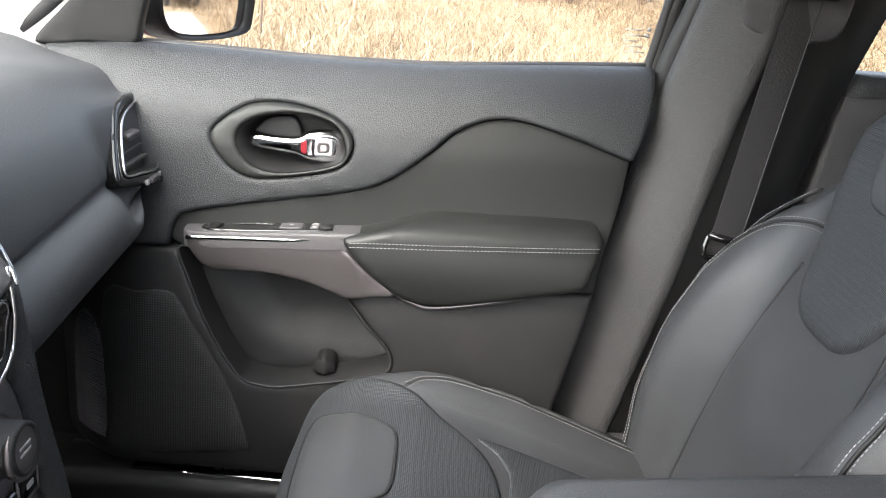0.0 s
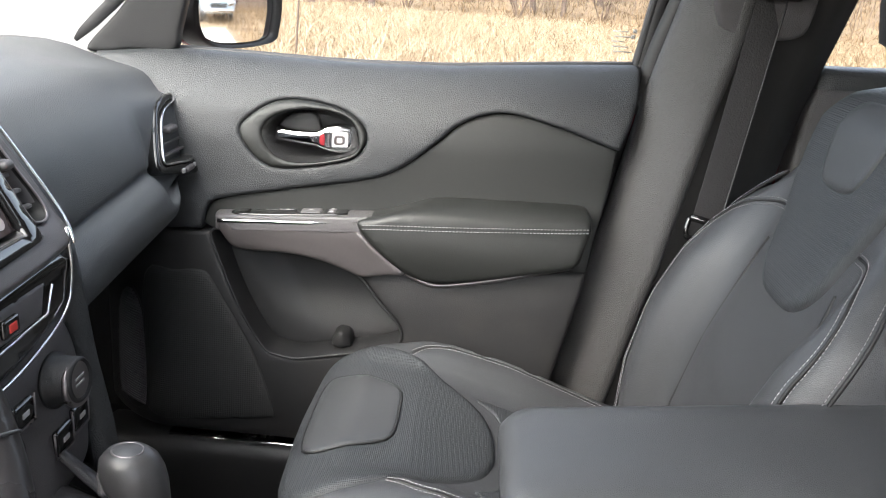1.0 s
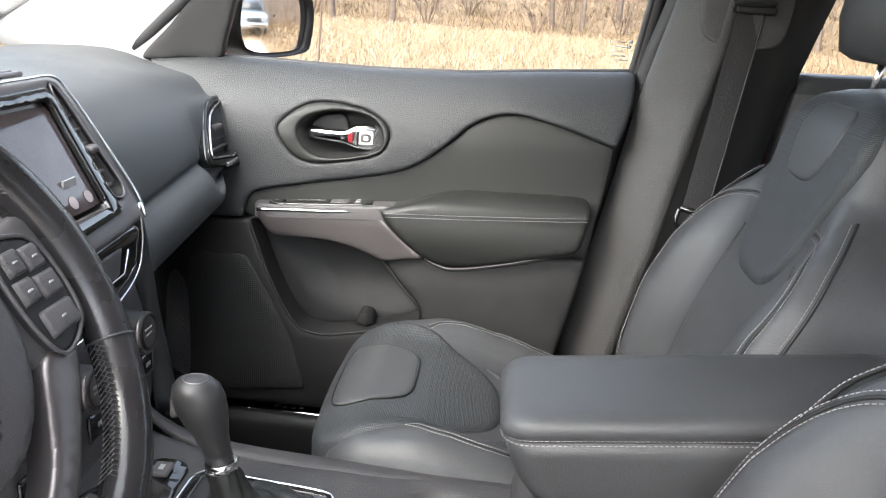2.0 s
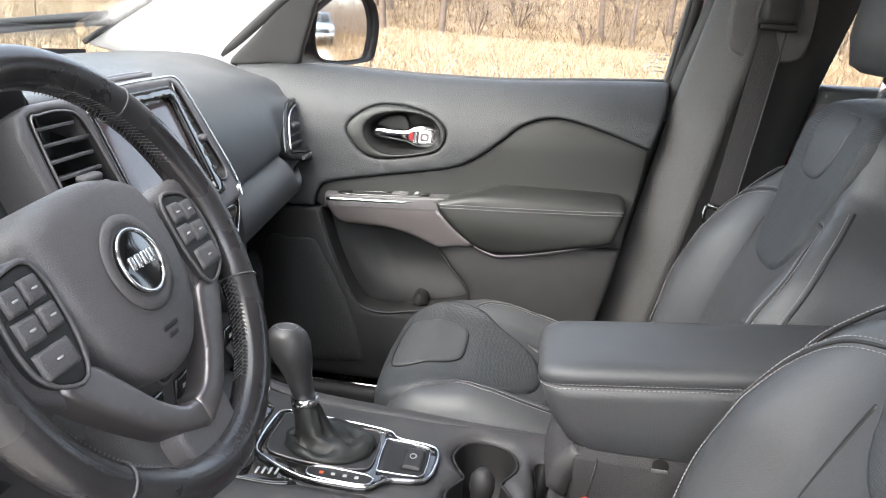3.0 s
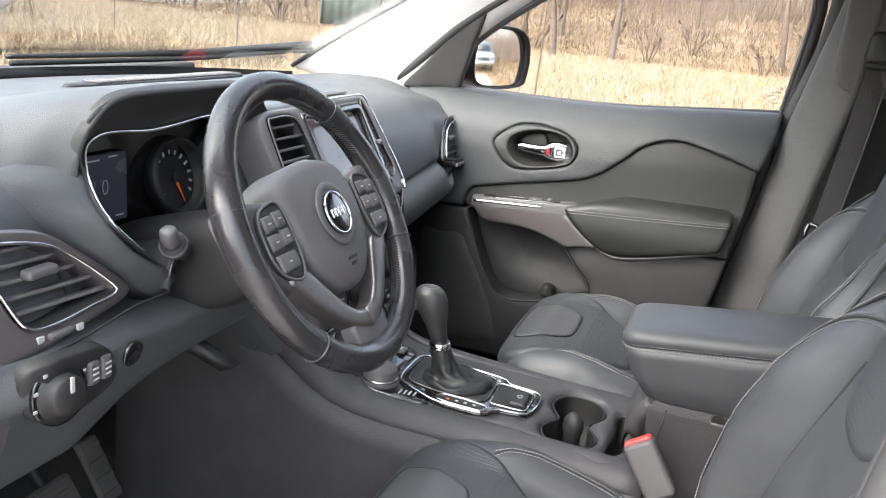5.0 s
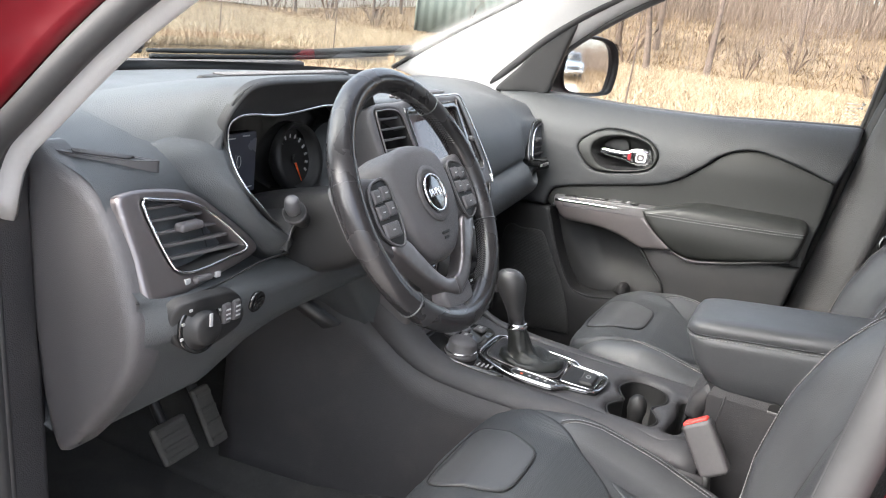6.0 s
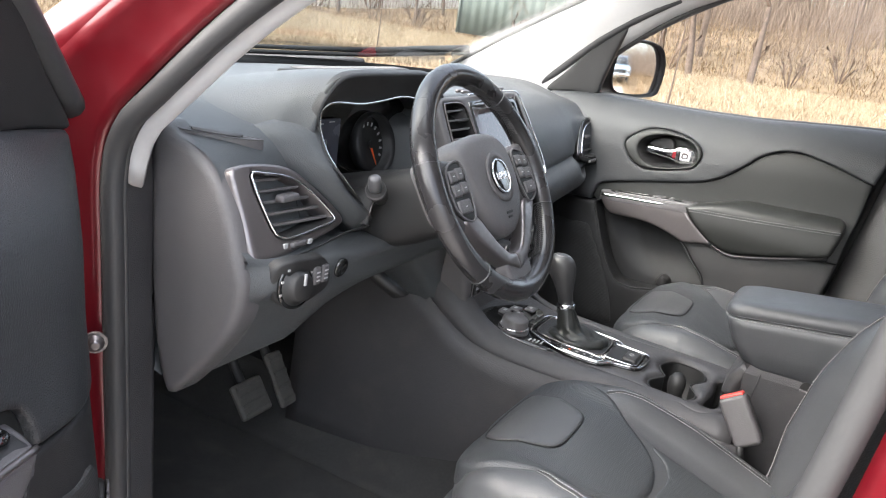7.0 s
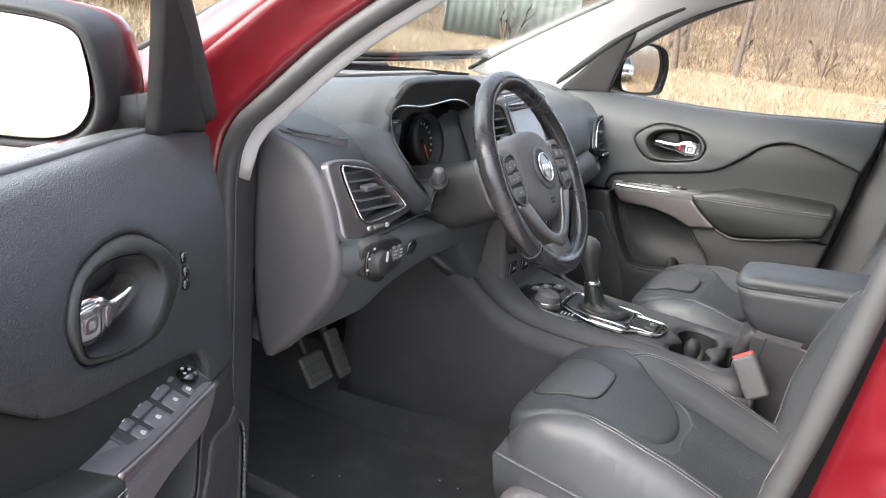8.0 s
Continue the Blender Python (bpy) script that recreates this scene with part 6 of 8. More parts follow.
# ---- centre console ----
console = thing("centre_console", (0.3, 0, 0.38), "black plastic centre console with cup holders and gear selector surround", "console")
CT = lambda x: float(np.interp(x, (-0.14, -0.08, 0.0, 0.06, 0.15, 0.32, 0.46, 0.50), (0.800, 0.780, 0.755, 0.742, 0.736, 0.733, 0.730, 0.728)))
ledge = smooth_line([(-0.13, -0.115), (0.10, -0.112), (0.30, -0.112), (0.48, -0.112), (0.48, 0.11), (0.30, 0.11), (0.10, 0.11), (-0.13, 0.11)], 3, True)
cup = smooth_line([(0.330, 0.030), (0.345, 0.066), (0.376, 0.075), (0.407, 0.062), (0.418, 0.028), (0.408, 0.0), (0.398, -0.018), (0.408, -0.036), (0.418, -0.062), (0.406, -0.092), (0.374, -0.103), (0.343, -0.092), (0.330, -0.062), (0.340, -0.036), (0.350, -0.018), (0.340, 0.0)], 4, True)
slot = smooth_line([(0.436, -0.085), (0.446, -0.092), (0.458, -0.070), (0.456, -0.02), (0.464, 0.02), (0.452, 0.045), (0.440, 0.03), (0.444, -0.02)], 4, True)
top = patch("console_top", ledge, lambda x, y: (x, y, CT(x)), HARD, console, "matt black console top", 0.016, 0.05, 0.014, holes=[cup, slot], out=(0, 0, 1))
ring = resample(cup, 0.008, True)
c = ring.mean(0)
loft("cup_holder", [[(c[0] + (x - c[0]) * k, c[1] + (y - c[1]) * k, CT(x) + d) for x, y in ring] for d, k in ((-0.006, 1.0), (-0.03, 0.97), (-0.085, 0.93), (-0.087, 0.1))], DARK, console, "double cup holder", caps=False, flip=False)
tube("cup_rim", [(x, y, CT(x) - 0.008) for x, y in ring], 0.002, LOWER, console, "", closed=True, seg=6)
loft("cup_divider", [[(0.374 + r * math.cos(w), -0.016 + r * math.sin(w), z) for w in np.linspace(0, 2 * math.pi, 17)[:-1]] for r, z in ((0.014, 0.645), (0.014, 0.700), (0.017, 0.712), (0.016, 0.728), (0.009, 0.738), (0.002, 0.740))], LOWER, console, "ribbed black cup divider")
ring = resample(slot, 0.006, True)
c = ring.mean(0)
loft("card_slot", [[(c[0] + (x - c[0]) * k, c[1] + (y - c[1]) * k, CT(x) + d) for x, y in ring] for d, k in ((-0.006, 1.0), (-0.05, 0.95), (-0.052, 0.1))], DARK, console, "dark card slot", caps=False)
# flanks
for s in (-1, 1):
    seam = [(-0.14, s * 0.152, 0.81), (-0.09, s * 0.154, 0.774), (-0.035, s * 0.155, 0.738), (0.02, s * 0.154, 0.716), (0.10, s * 0.153, 0.708), (0.20, s * 0.150, 0.706), (0.35, s * 0.147, 0.700), (0.50, s * 0.144, 0.695)]
    rimt = [(-0.075, s * 0.110, 0.860), (-0.03, s * 0.118, 0.806), (0.015, s * 0.117, 0.763), (0.07, s * 0.111, 0.743), (0.20, s * 0.103, 0.734), (0.35, s * 0.100, 0.731), (0.50, s * 0.100, 0.727)]
    band("shoulder", rimt, seam, HARD, console, "rounded black console shoulder", thick=0.012, n=24, m=8, bulge=0.012, out=(0, s * 0.7, 0.7), flip=s > 0)
    low_ = [(-0.40, s * 0.20, 0.40), (-0.2, s * 0.19, 0.39), (0.03, s * 0.17, 0.38), (0.20, s * 0.165, 0.38), (0.35, s * 0.165, 0.38), (0.52, s * 0.16, 0.38)]
    seam2 = [(-0.40, s * 0.165, 0.87), (-0.20, s * 0.158, 0.855), (-0.14, s * 0.1535, 0.811), (-0.09, s * 0.1555, 0.775), (-0.035, s * 0.1565, 0.739), (0.02, s * 0.1555, 0.717), (0.10, s * 0.1545, 0.709), (0.20, s * 0.1515, 0.707), (0.35, s * 0.1485, 0.701), (0.52, s * 0.1455, 0.696)]
    band("console_flank", seam2, low_, HARD, console, "matt black console side", thick=0.012, n=24, m=8, bulge=0.006, out=(0, s, 0.1), flip=s > 0)
# gear selector surround
bez = smooth_line([(0.080, -0.052), (0.078, 0.020), (0.084, 0.044), (0.11, 0.051), (0.20, 0.046), (0.240, 0.040), (0.252, 0.026), (0.292, 0.022), (0.308, 0.014), (0.312, -0.010), (0.308, -0.050), (0.296, -0.064), (0.256, -0.074), (0.236, -0.096), (0.18, -0.099), (0.145, -0.094), (0.10, -0.074)], 4, True)
bz = patch("selector_surround", bez, lambda x, y: (x, y, CT(x) + 0.006), GLOSS, console, "gloss black selector surround", 0.004, 0.012, 0.012, out=(0, 0, 1))
tube("chrome_edge", [(x, y, CT(x) + 0.007) for x, y in resample(bez, 0.01, True)], 0.0022, CHROME, bz, "bright chrome edge", closed=True, seg=8)
inset = smooth_line([(0.092, -0.045), (0.090, 0.028), (0.10, 0.040), (0.20, 0.035), (0.226, 0.030), (0.232, -0.02), (0.226, -0.060), (0.17, -0.066), (0.112, -0.062)], 3, True)
patch("boot_frame", inset, lambda x, y: (x, y, CT(x) + 0.0078), LOWER, bz, "matt black boot frame", 0.002, 0.004, 0.012, out=(0, 0, 1))
tube("frame_line", [(x, y, CT(x) + 0.0082) for x, y in resample(inset, 0.008, True)], 0.0009, SATIN, bz, "thin satin line round the boot", closed=True, seg=6)
win = smooth_line([(0.158, -0.090), (0.165, -0.072), (0.232, -0.074), (0.240, -0.088), (0.225, -0.096), (0.175, -0.095)], 3, True)
gate = patch("gear_display", win, lambda x, y: (x, y, CT(x) + 0.009), DARK, bz, "black gear display", 0.002, 0.005, 0.008, out=(0, 0, 1))
for k in range(4):
    box("gear_mark", (0.173 + 0.015 * k, -0.086, CT(0.2) + 0.0088), (0.178 + 0.015 * k, -0.081, CT(0.2) + 0.0098), ORANGE if k == 0 else WHITE, gate, "", 0.0003)
tube("display_rim", [(x, y, CT(x) + 0.009) for x, y in resample(win, 0.006, True)], 0.0016, CHROME, bz, "", closed=True, seg=5)
well = smooth_line([(0.240, -0.054), (0.238, 0.012), (0.245, 0.018), (0.290, 0.013), (0.300, 0.004), (0.300, -0.050), (0.29, -0.058), (0.248, -0.060)], 3, True)
patch("brake_switch_well", well, lambda x, y: (x, y, CT(x) + 0.0078), DARK, bz, "dark switch well", 0.002, 0.004, 0.01, out=(0, 0, 1))
tube("switch_frame", [(x, y, CT(x) + 0.0088) for x, y in resample(well, 0.006, True)], 0.0012, CHROME, bz, "chrome switch frame", closed=True, seg=6)
box("parking_switch", (0.268, -0.046, CT(0.28) + 0.004), (0.296, 0.000, CT(0.28) + 0.014), LOWER, bz, "black parking brake switch", 0.005)
tube("switch_mark", [(0.281 + 0.004 * math.cos(w), -0.022 + 0.0055 * math.sin(w), CT(0.28) + 0.0142) for w in np.linspace(0, 2 * math.pi, 17)[:-1]], 0.0006, WHITE, bz, "white ring mark", closed=True, seg=5)
# drive mode dial ahead of the selector
md = smooth_line([(-0.01, -0.105), (-0.02, -0.06), (0.0, 0.01), (0.03, 0.06), (0.065, 0.06), (0.07, 0.0), (0.105, -0.075), (0.15, -0.100), (0.12, -0.115), (0.05, -0.118)], 4, True)
mp = patch("switch_panel", md, lambda x, y: (x, y, CT(x) + 0.0035), GLOSS, console, "black switch panel", 0.003, 0.006, 0.012, out=(0, 0, 1))
kn = lathe("mode_knob", [(0.031, 0), (0.031, 0.006), (0.027, 0.008), (0.026, 0.024), (0.023, 0.028), (0.001, 0.028)], (0.055, -0.085, CT(0.055) + 0.003), (0.08, 0, 1), PLASTIC, mp, "black drive mode knob", 36)
tube("knob_ring", [(0.055 + 0.0285 * math.cos(w), -0.085 + 0.0285 * math.sin(w), CT(0.055) + 0.012) for w in np.linspace(0, 2 * math.pi, 37)[:-1]], 0.0018, CHROME, mp, "chrome knob ring", closed=True, seg=6)
for k, (x, y) in enumerate(((0.012, -0.035), (0.022, 0.0), (0.042, 0.035), (0.035, -0.02))):
    b = box("push_button", (x - 0.011, y - 0.013, CT(x) + 0.003), (x + 0.011, y + 0.013, CT(x) + 0.010), PLASTIC, mp, "black push button", 0.003)
    box("button_mark", (x - 0.003, y - 0.005, CT(x) + 0.0097), (x + 0.003, y + 0.005, CT(x) + 0.0106), WHITE, b, "", 0.0003)
for k in range(4):
    box("panel_mark", (0.096 + 0.008 * k, -0.104 + 0.001 * k, CT(0.1) + 0.0035), (0.099 + 0.008 * k, -0.090 + 0.001 * k, CT(0.1) + 0.0045), WHITE, mp, "", 0.0003)

# gear selector
sel = thing("gear_selector", (0.135, -0.012, 0.75), "black leather gear selector with a wrinkled boot", "gear lever")
rings = []
for i, (z, cx, rx, ry) in enumerate(((0.741, 0.166, 0.062, 0.054), (0.748, 0.166, 0.060, 0.052), (0.7505, 0.165, 0.054, 0.046), (0.750, 0.163, 0.047, 0.040), (0.7475, 0.160, 0.041, 0.036), (0.751, 0.156, 0.035, 0.030), (0.756, 0.151, 0.030, 0.026), (0.758, 0.147, 0.026, 0.023),
                                         (0.765, 0.143, 0.0235, 0.021), (0.775, 0.139, 0.0215, 0.0195), (0.783, 0.136, 0.0195, 0.018), (0.788, 0.134, 0.0200, 0.0182), (0.794, 0.132, 0.0175, 0.0165), (0.80, 0.130, 0.0165, 0.0155))):
    fold = 0.0045 * math.sin(math.pi * min(i / 9.0, 1.0))
    rings.append([(cx + (rx + fold * 0.6 * math.sin(5 * w + i * 1.1) + 0.0012 * math.sin(11 * w - i)) * math.cos(w), -0.012 + (ry + fold * 0.5 * math.sin(4 * w + i * 0.9)) * math.sin(w),
                   z + fold * (0.8 * math.sin(3 * w + 0.9 * i) + 0.5 * math.sin(7 * w - 1.3 * i)) + 0.0025 * (1 + math.cos(w)) * (fold / 0.0055) * (i < 8)) for w in np.linspace(0, 2 * math.pi, 73)[:-1]])
loft("boot", rings, INSERT, sel, "wrinkled black leather boot")
lathe("collar", [(0.0175, 0), (0.0185, 0.002), (0.0185, 0.009), (0.0165, 0.011)], (0.131, -0.012, 0.796), (-0.12, 0, 1), CHROME, sel, "chrome collar", 28)
rings = []
for z, cx, rx, ry in ((0.806, 0.129, 0.0150, 0.0145), (0.822, 0.124, 0.0160, 0.0155), (0.838, 0.119, 0.0190, 0.0180), (0.852, 0.114, 0.0240, 0.0215), (0.868, 0.109, 0.0280, 0.0245), (0.882, 0.106, 0.0285, 0.0250), (0.893, 0.104, 0.0255, 0.0225), (0.900, 0.103, 0.0190, 0.0165), (0.9035, 0.103, 0.0080, 0.0070)):
    rings.append([(cx + rx * math.cos(w), -0.012 + ry * math.sin(w), z) for w in np.linspace(0, 2 * math.pi, 33)[:-1]])
knob = loft("knob", rings, material("smooth_selector_leather", (0.028, 0.028, 0.029), 0.4, bump=0.1, bump_scale=500, vary=0.12), sel, "smooth black leather knob")
tube("knob_inlay", [(0.103 + 0.0135 * math.cos(w), -0.012 + 0.0115 * math.sin(w), 0.9015) for w in np.linspace(0, 2 * math.pi, 25)[:-1]], 0.0009, SATIN, knob, "thin inlay line", closed=True, seg=5)
box("release_button", (0.076, -0.020, 0.855), (0.085, -0.004, 0.880), PLASTIC, knob, "black release button", 0.004)

# armrest box
arm = thing("armrest_box", (0.62, 0.045, 0.40), "padded black leather armrest on a grained storage box", "armrest")
AY = 0.035
rings = []
for z, x0, w in ((0.38, 0.50, 0.075), (0.60, 0.490, 0.076), (0.74, 0.478, 0.076), (0.790, 0.472, 0.075), (0.806, 0.480, 0.072)):
    rings.append([(x0, AY - w + 0.02, z), (x0 + 0.012, AY - w, z), (0.86, AY - w, z), (0.87, AY - w + 0.01, z), (0.87, AY + w - 0.01, z), (0.86, AY + w, z), (x0 + 0.012, AY + w, z), (x0, AY + w - 0.02, z)])
body = loft("storage_body", rings, HARD, arm, "grained black storage box")
body.data.polygons.foreach_set("use_smooth", [False] * len(body.data.polygons))


def arm_ring(z, x0, x1, w, slope=0.0, r=0.03, n=6):
    pts = []
    w -= 0.010
    for cx, cy, a0 in ((x1 - r, AY + w - r, 0), (x0 + r, AY + w - r, 90), (x0 + r, AY - w + r, 180), (x1 - r, AY - w + r, 270)):
        for k in range(n + 1):
            a = radians(a0 + 90 * k / n)
            x = cx + r * math.cos(a)
            pts.append((x, cy + r * math.sin(a), z + slope * (x - 0.43)))
    return pts


pad = loft("padded_side", [arm_ring(z, x0, x1, w, sl) for z, x0, x1, w, sl in ((0.798, 0.500, 0.85, 0.074, 0), (0.800, 0.487, 0.858, 0.081, 0.01), (0.808, 0.470, 0.864, 0.086, 0.02), (0.835, 0.449, 0.868, 0.089, 0.05), (0.868, 0.435, 0.87, 0.0905, 0.09), (0.884, 0.430, 0.87, 0.0905, 0.12))], LEATHER, arm, "smooth black leather sides")
lidb = loft("armrest_lid", [arm_ring(z, x0, x1, w, 0.12) for z, x0, x1, w in ((0.885, 0.432, 0.87, 0.0895), (0.8885, 0.427, 0.872, 0.092), (0.897, 0.427, 0.872, 0.0925), (0.906, 0.433, 0.868, 0.0895), (0.9095, 0.445, 0.86, 0.081), (0.911, 0.462, 0.85, 0.068), (0.9115, 0.50, 0.82, 0.04))], LEATHER, arm, "padded black leather lid with stitching")
for z, w in ((0.8820, 0.0910), (0.8880, 0.0923)):
    ln = arm_ring(z, 0.4285, 0.87, w, 0.12)
    stitching("stitching", [np.array(ln + ln[:1])], lidb, up=(0, -1, 0.2))
lathe("latch_notch", [(0.010, 0), (0.010, 0.002)], (0.588, AY - 0.0745, 0.797), (0, -1, 0), DARK, arm, "dark latch notch", 20)
box("latch", (0.578, AY - 0.0785, 0.787), (0.598, AY - 0.073, 0.793), PLASTIC, arm, "black latch edge", 0.002)

tube("box_joint", [(x, AY - 0.0766, z) for x, z in ((0.512, 0.795), (0.506, 0.74), (0.502, 0.66), (0.502, 0.56))], 0.0012, DARK, arm, "dark panel joint", seg=5)
band("front_wing", [(0.455, AY - 0.070, 0.742), (0.463, AY - 0.072, 0.775), (0.482, AY - 0.074, 0.800)], [(0.455, AY + 0.070, 0.742), (0.463, AY + 0.072, 0.775), (0.482, AY + 0.074, 0.800)], HARD, arm, "grained black front slope of the box", thick=0.03, n=8, m=8, bulge=0.004, out=(-0.8, 0, 0.4))
# belt buckle beside the driver's seat
bk = thing("belt_buckle", (0.50, -0.125, 0.70), "black belt buckle with a red release button", "belt buckle")
turn = Euler((radians(-10), radians(-34), 0)).to_matrix()
box("buckle_body", (0.482, -0.142, 0.695), (0.530, -0.112, 0.783), PLASTIC, bk, "black plastic buckle body", 0.008, turn)
bc = Vector((0.506, -0.127, 0.739))
for nm_, lo_, hi_, mt_, lb_ in (("release_button", (-0.020, -0.0105, 0.0405), (0.020, 0.0085, 0.0475), REDPLASTIC, "red release button"), ("buckle_slot", (-0.018, 0.0095, 0.0425), (0.018, 0.0125, 0.0452), DARK, "dark tongue slot")):
    lo_, hi_ = Vector(lo_), Vector(hi_)
    m_ = bc + turn @ ((lo_ + hi_) / 2)
    box(nm_, tuple(m_ - (hi_ - lo_) / 2), tuple(m_ + (hi_ - lo_) / 2), mt_, bk, lb_, 0.003, turn)
tube("buckle_stalk", smooth_line([(0.515, -0.137, 0.70), (0.53, -0.137, 0.62), (0.56, -0.14, 0.50)], 4), 0.014, LOWER, bk, "black buckle stalk", flat=0.5)

# pedals
for nm, lab, (x, y, z), (w, h), lean in (("brake_pedal", "worn rubber-faced brake pedal over the carpet", (-0.345, -0.383, 0.560), (0.040, 0.036), -35), ("accelerator_pedal", "slim black accelerator pedal over the carpet", (-0.362, -0.277, 0.556), (0.022, 0.058), -30)):
    e = thing(nm, (x, y, z), lab, "pedal", "pedals")
    tm = Euler((0, radians(lean), 0)).to_matrix()
    pdm = material_once("pedal_rubber")
    box("pedal_pad", (x - 0.007, y - w, z - h), (x + 0.007, y + w, z + h), pdm, e, "dusty ribbed rubber pad", 0.006, tm)
    for k in range(4):
        zz = -h + (k + 0.5) * 2 * h / 4
        p = Vector((x, y, z)) + tm @ Vector((0.008, 0, zz))
        box("pad_rib", tuple(p - Vector((0.0018, w * 0.82, 0.004))), tuple(p + Vector((0.0018, w * 0.82, 0.004))), pdm, e, "", 0.001, tm)
    tube("pedal_arm", smooth_line([(x - 0.01, y, z), (x - 0.06, y, z + 0.08), (x - 0.10, y + 0.01, z + 0.25)], 4), 0.010, DARK, e, "black pedal arm")

# ---- seats ----
def seat_parts(yc, dx, dz, label, side, wide=0.925, bdx=0.0, bdz=0.0):
    """A front seat; side = 1 where the door is on the +y side."""
    e = thing("car_seat", (0.45 + dx, yc, 0.42), label, "car seat", "front seats")
    sg = side

    def cz(x, v):
        c = np.interp(x, (0.15, 0.19, 0.24, 0.32, 0.45, 0.60, 0.72), (0.700, 0.728, 0.743, 0.740, 0.702, 0.652, 0.615))
        a = abs(v)
        up = np.interp(x, (0.20, 0.28, 0.36, 0.46, 0.62), (0.0, 0.014, 0.032, 0.037, 0.034))
        k = min(max((a - 0.135) / 0.055, 0), 1)
        k = k * k * (3 - 2 * k)
        fall = max(0, a - 0.205) / 0.05
        return c + up * k - 0.02 * fall * fall - 0.010 * max(0, 1 - a / 0.16) * np.interp(x, (0.3, 0.45, 0.6), (0, 1, 1))

    place = lambda lift=0.0: (lambda x, v: (x + dx, yc + wide * v, cz(x, v) + dz + lift))
    plan = smooth_line([(0.200, -0.225), (0.172, -0.16), (0.158, -0.08), (0.154, 0.0), (0.158, 0.08), (0.172, 0.16), (0.200, 0.225), (0.26, 0.252), (0.40, 0.258), (0.56, 0.255), (0.68, 0.245),
                        (0.70, 0.15), (0.70, 0), (0.70, -0.15), (0.68, -0.245), (0.56, -0.255), (0.40, -0.258), (0.26, -0.252)], 4, True)
    cush = patch("cushion", plan, place(), LEATHER, e, "black leather seat cushion with side bolsters", 0.040, 0.11, 0.016, out=(0, 0, 1))
    nose = smooth_line([(0.172, -0.17), (0.163, -0.08), (0.160, 0), (0.163, 0.08), (0.172, 0.17), (0.205, 0.205), (0.25, 0.20), (0.31, 0.170), (0.37, 0.130), (0.415, 0.085), (0.433, 0.03), (0.433, -0.03),
                        (0.415, -0.085), (0.37, -0.130), (0.31, -0.170), (0.25, -0.20), (0.205, -0.205)], 4, True)
    badge = smooth_line([(0.185, -0.095), (0.178, 0.0), (0.185, 0.095), (0.22, 0.105), (0.275, 0.085), (0.295, 0.06), (0.298, 0.0), (0.295, -0.06), (0.275, -0.085), (0.22, -0.105)], 4, True)
    patch("front_pad", nose, place(0.006), CLOTH, e, "perforated black leather front pad", 0.010, 0.03, 0.012, out=(0, 0, 1))
    patch("smooth_panel", badge, place(0.0095), LEATHER, e, "smooth black leather panel", 0.004, 0.006, 0.012, out=(0, 0, 1))
    mid = smooth_line([(0.445, -0.06), (0.44, 0), (0.445, 0.06), (0.43, 0.10), (0.40, 0.125), (0.46, 0.13), (0.58, 0.13), (0.68, 0.13), (0.68, 0), (0.68, -0.13), (0.58, -0.13), (0.46, -0.13), (0.40, -0.125), (0.43, -0.10)], 4, True)
    patch("centre_pad", mid, place(0.002), CLOTH, e, "perforated black leather centre", 0.006, 0.02, 0.016, out=(0, 0, 1))
    lines = []
    for w in (-1, 1):
        base = smooth_line([(0.300, w * 0.178), (0.335, w * 0.196), (0.39, w * 0.203), (0.46, w * 0.202), (0.56, w * 0.198), (0.66, w * 0.19)], 6)
        for off in (-0.0055, 0.0055):
            lines.append(np.array([(x + dx, yc + wide * (v + w * off), cz(x, v + w * off) + dz + 0.0008) for x, v in base]))
        tube("seam", [(x + dx, yc + wide * v, cz(x, v) + dz - 0.0006) for x, v in base], 0.0022, DARK, cush, "dark sewn seam", seg=6)
    brow = smooth_line([(0.212, -0.205), (0.192, -0.17), (0.183, -0.09), (0.180, 0.0), (0.183, 0.09), (0.192, 0.17), (0.212, 0.205)], 6)
    tube("front_seam", [(x + dx - 0.004, yc + wide * v, cz(x, v) + dz - 0.0105) for x, v in brow], 0.0022, DARK, cush, "dark sewn front seam", seg=6)
    for ln in lines:
        stitching("stitching", [ln], cush)
    rim = resample(badge, 0.006, True)
    tube("panel_seam", [(x + dx, yc + wide * v, cz(x, v) + dz + 0.0075) for x, v in rim], 0.0016, DARK, cush, "dark sewn seam round the panel", closed=True, seg=5)
    # front and side apron under the cushion
    low = [[(0.172 + dx + 0.012 * k, yc - 0.215, z + dz), (0.160 + dx + 0.012 * k, yc, z + dz), (0.172 + dx + 0.012 * k, yc + 0.215, z + dz), (0.66 + dx, yc + 0.23, z + dz - 0.05), (0.66 + dx, yc - 0.23, z + dz - 0.05)] for k, z in ((0, 0.66), (1, 0.60), (3, 0.54))]
    loft("apron", low, LEATHER, e, "black leather cushion apron")
    sideseam = smooth_line([(0.185, 0.0), (0.30, -0.016), (0.45, -0.040), (0.62, -0.075)], 6)
    tube("side_piping", [(x + dx, yc + w * 0.2385, 0.680 + dz + z) for w in (-1,) for x, z in sideseam], 0.003, LEATHER, cush, "", seg=6)
    tube("side_piping", [(x + dx, yc + w * 0.2385, 0.680 + dz + z) for w in (1,) for x, z in sideseam], 0.003, LEATHER, cush, "", seg=6)
    # base, side shield and rails
    box("seat_base", (0.24 + dx, yc - 0.20, 0.42), (0.66 + dx, yc + 0.20, 0.58 + dz), DARK, e, "black steel seat base", 0.02)
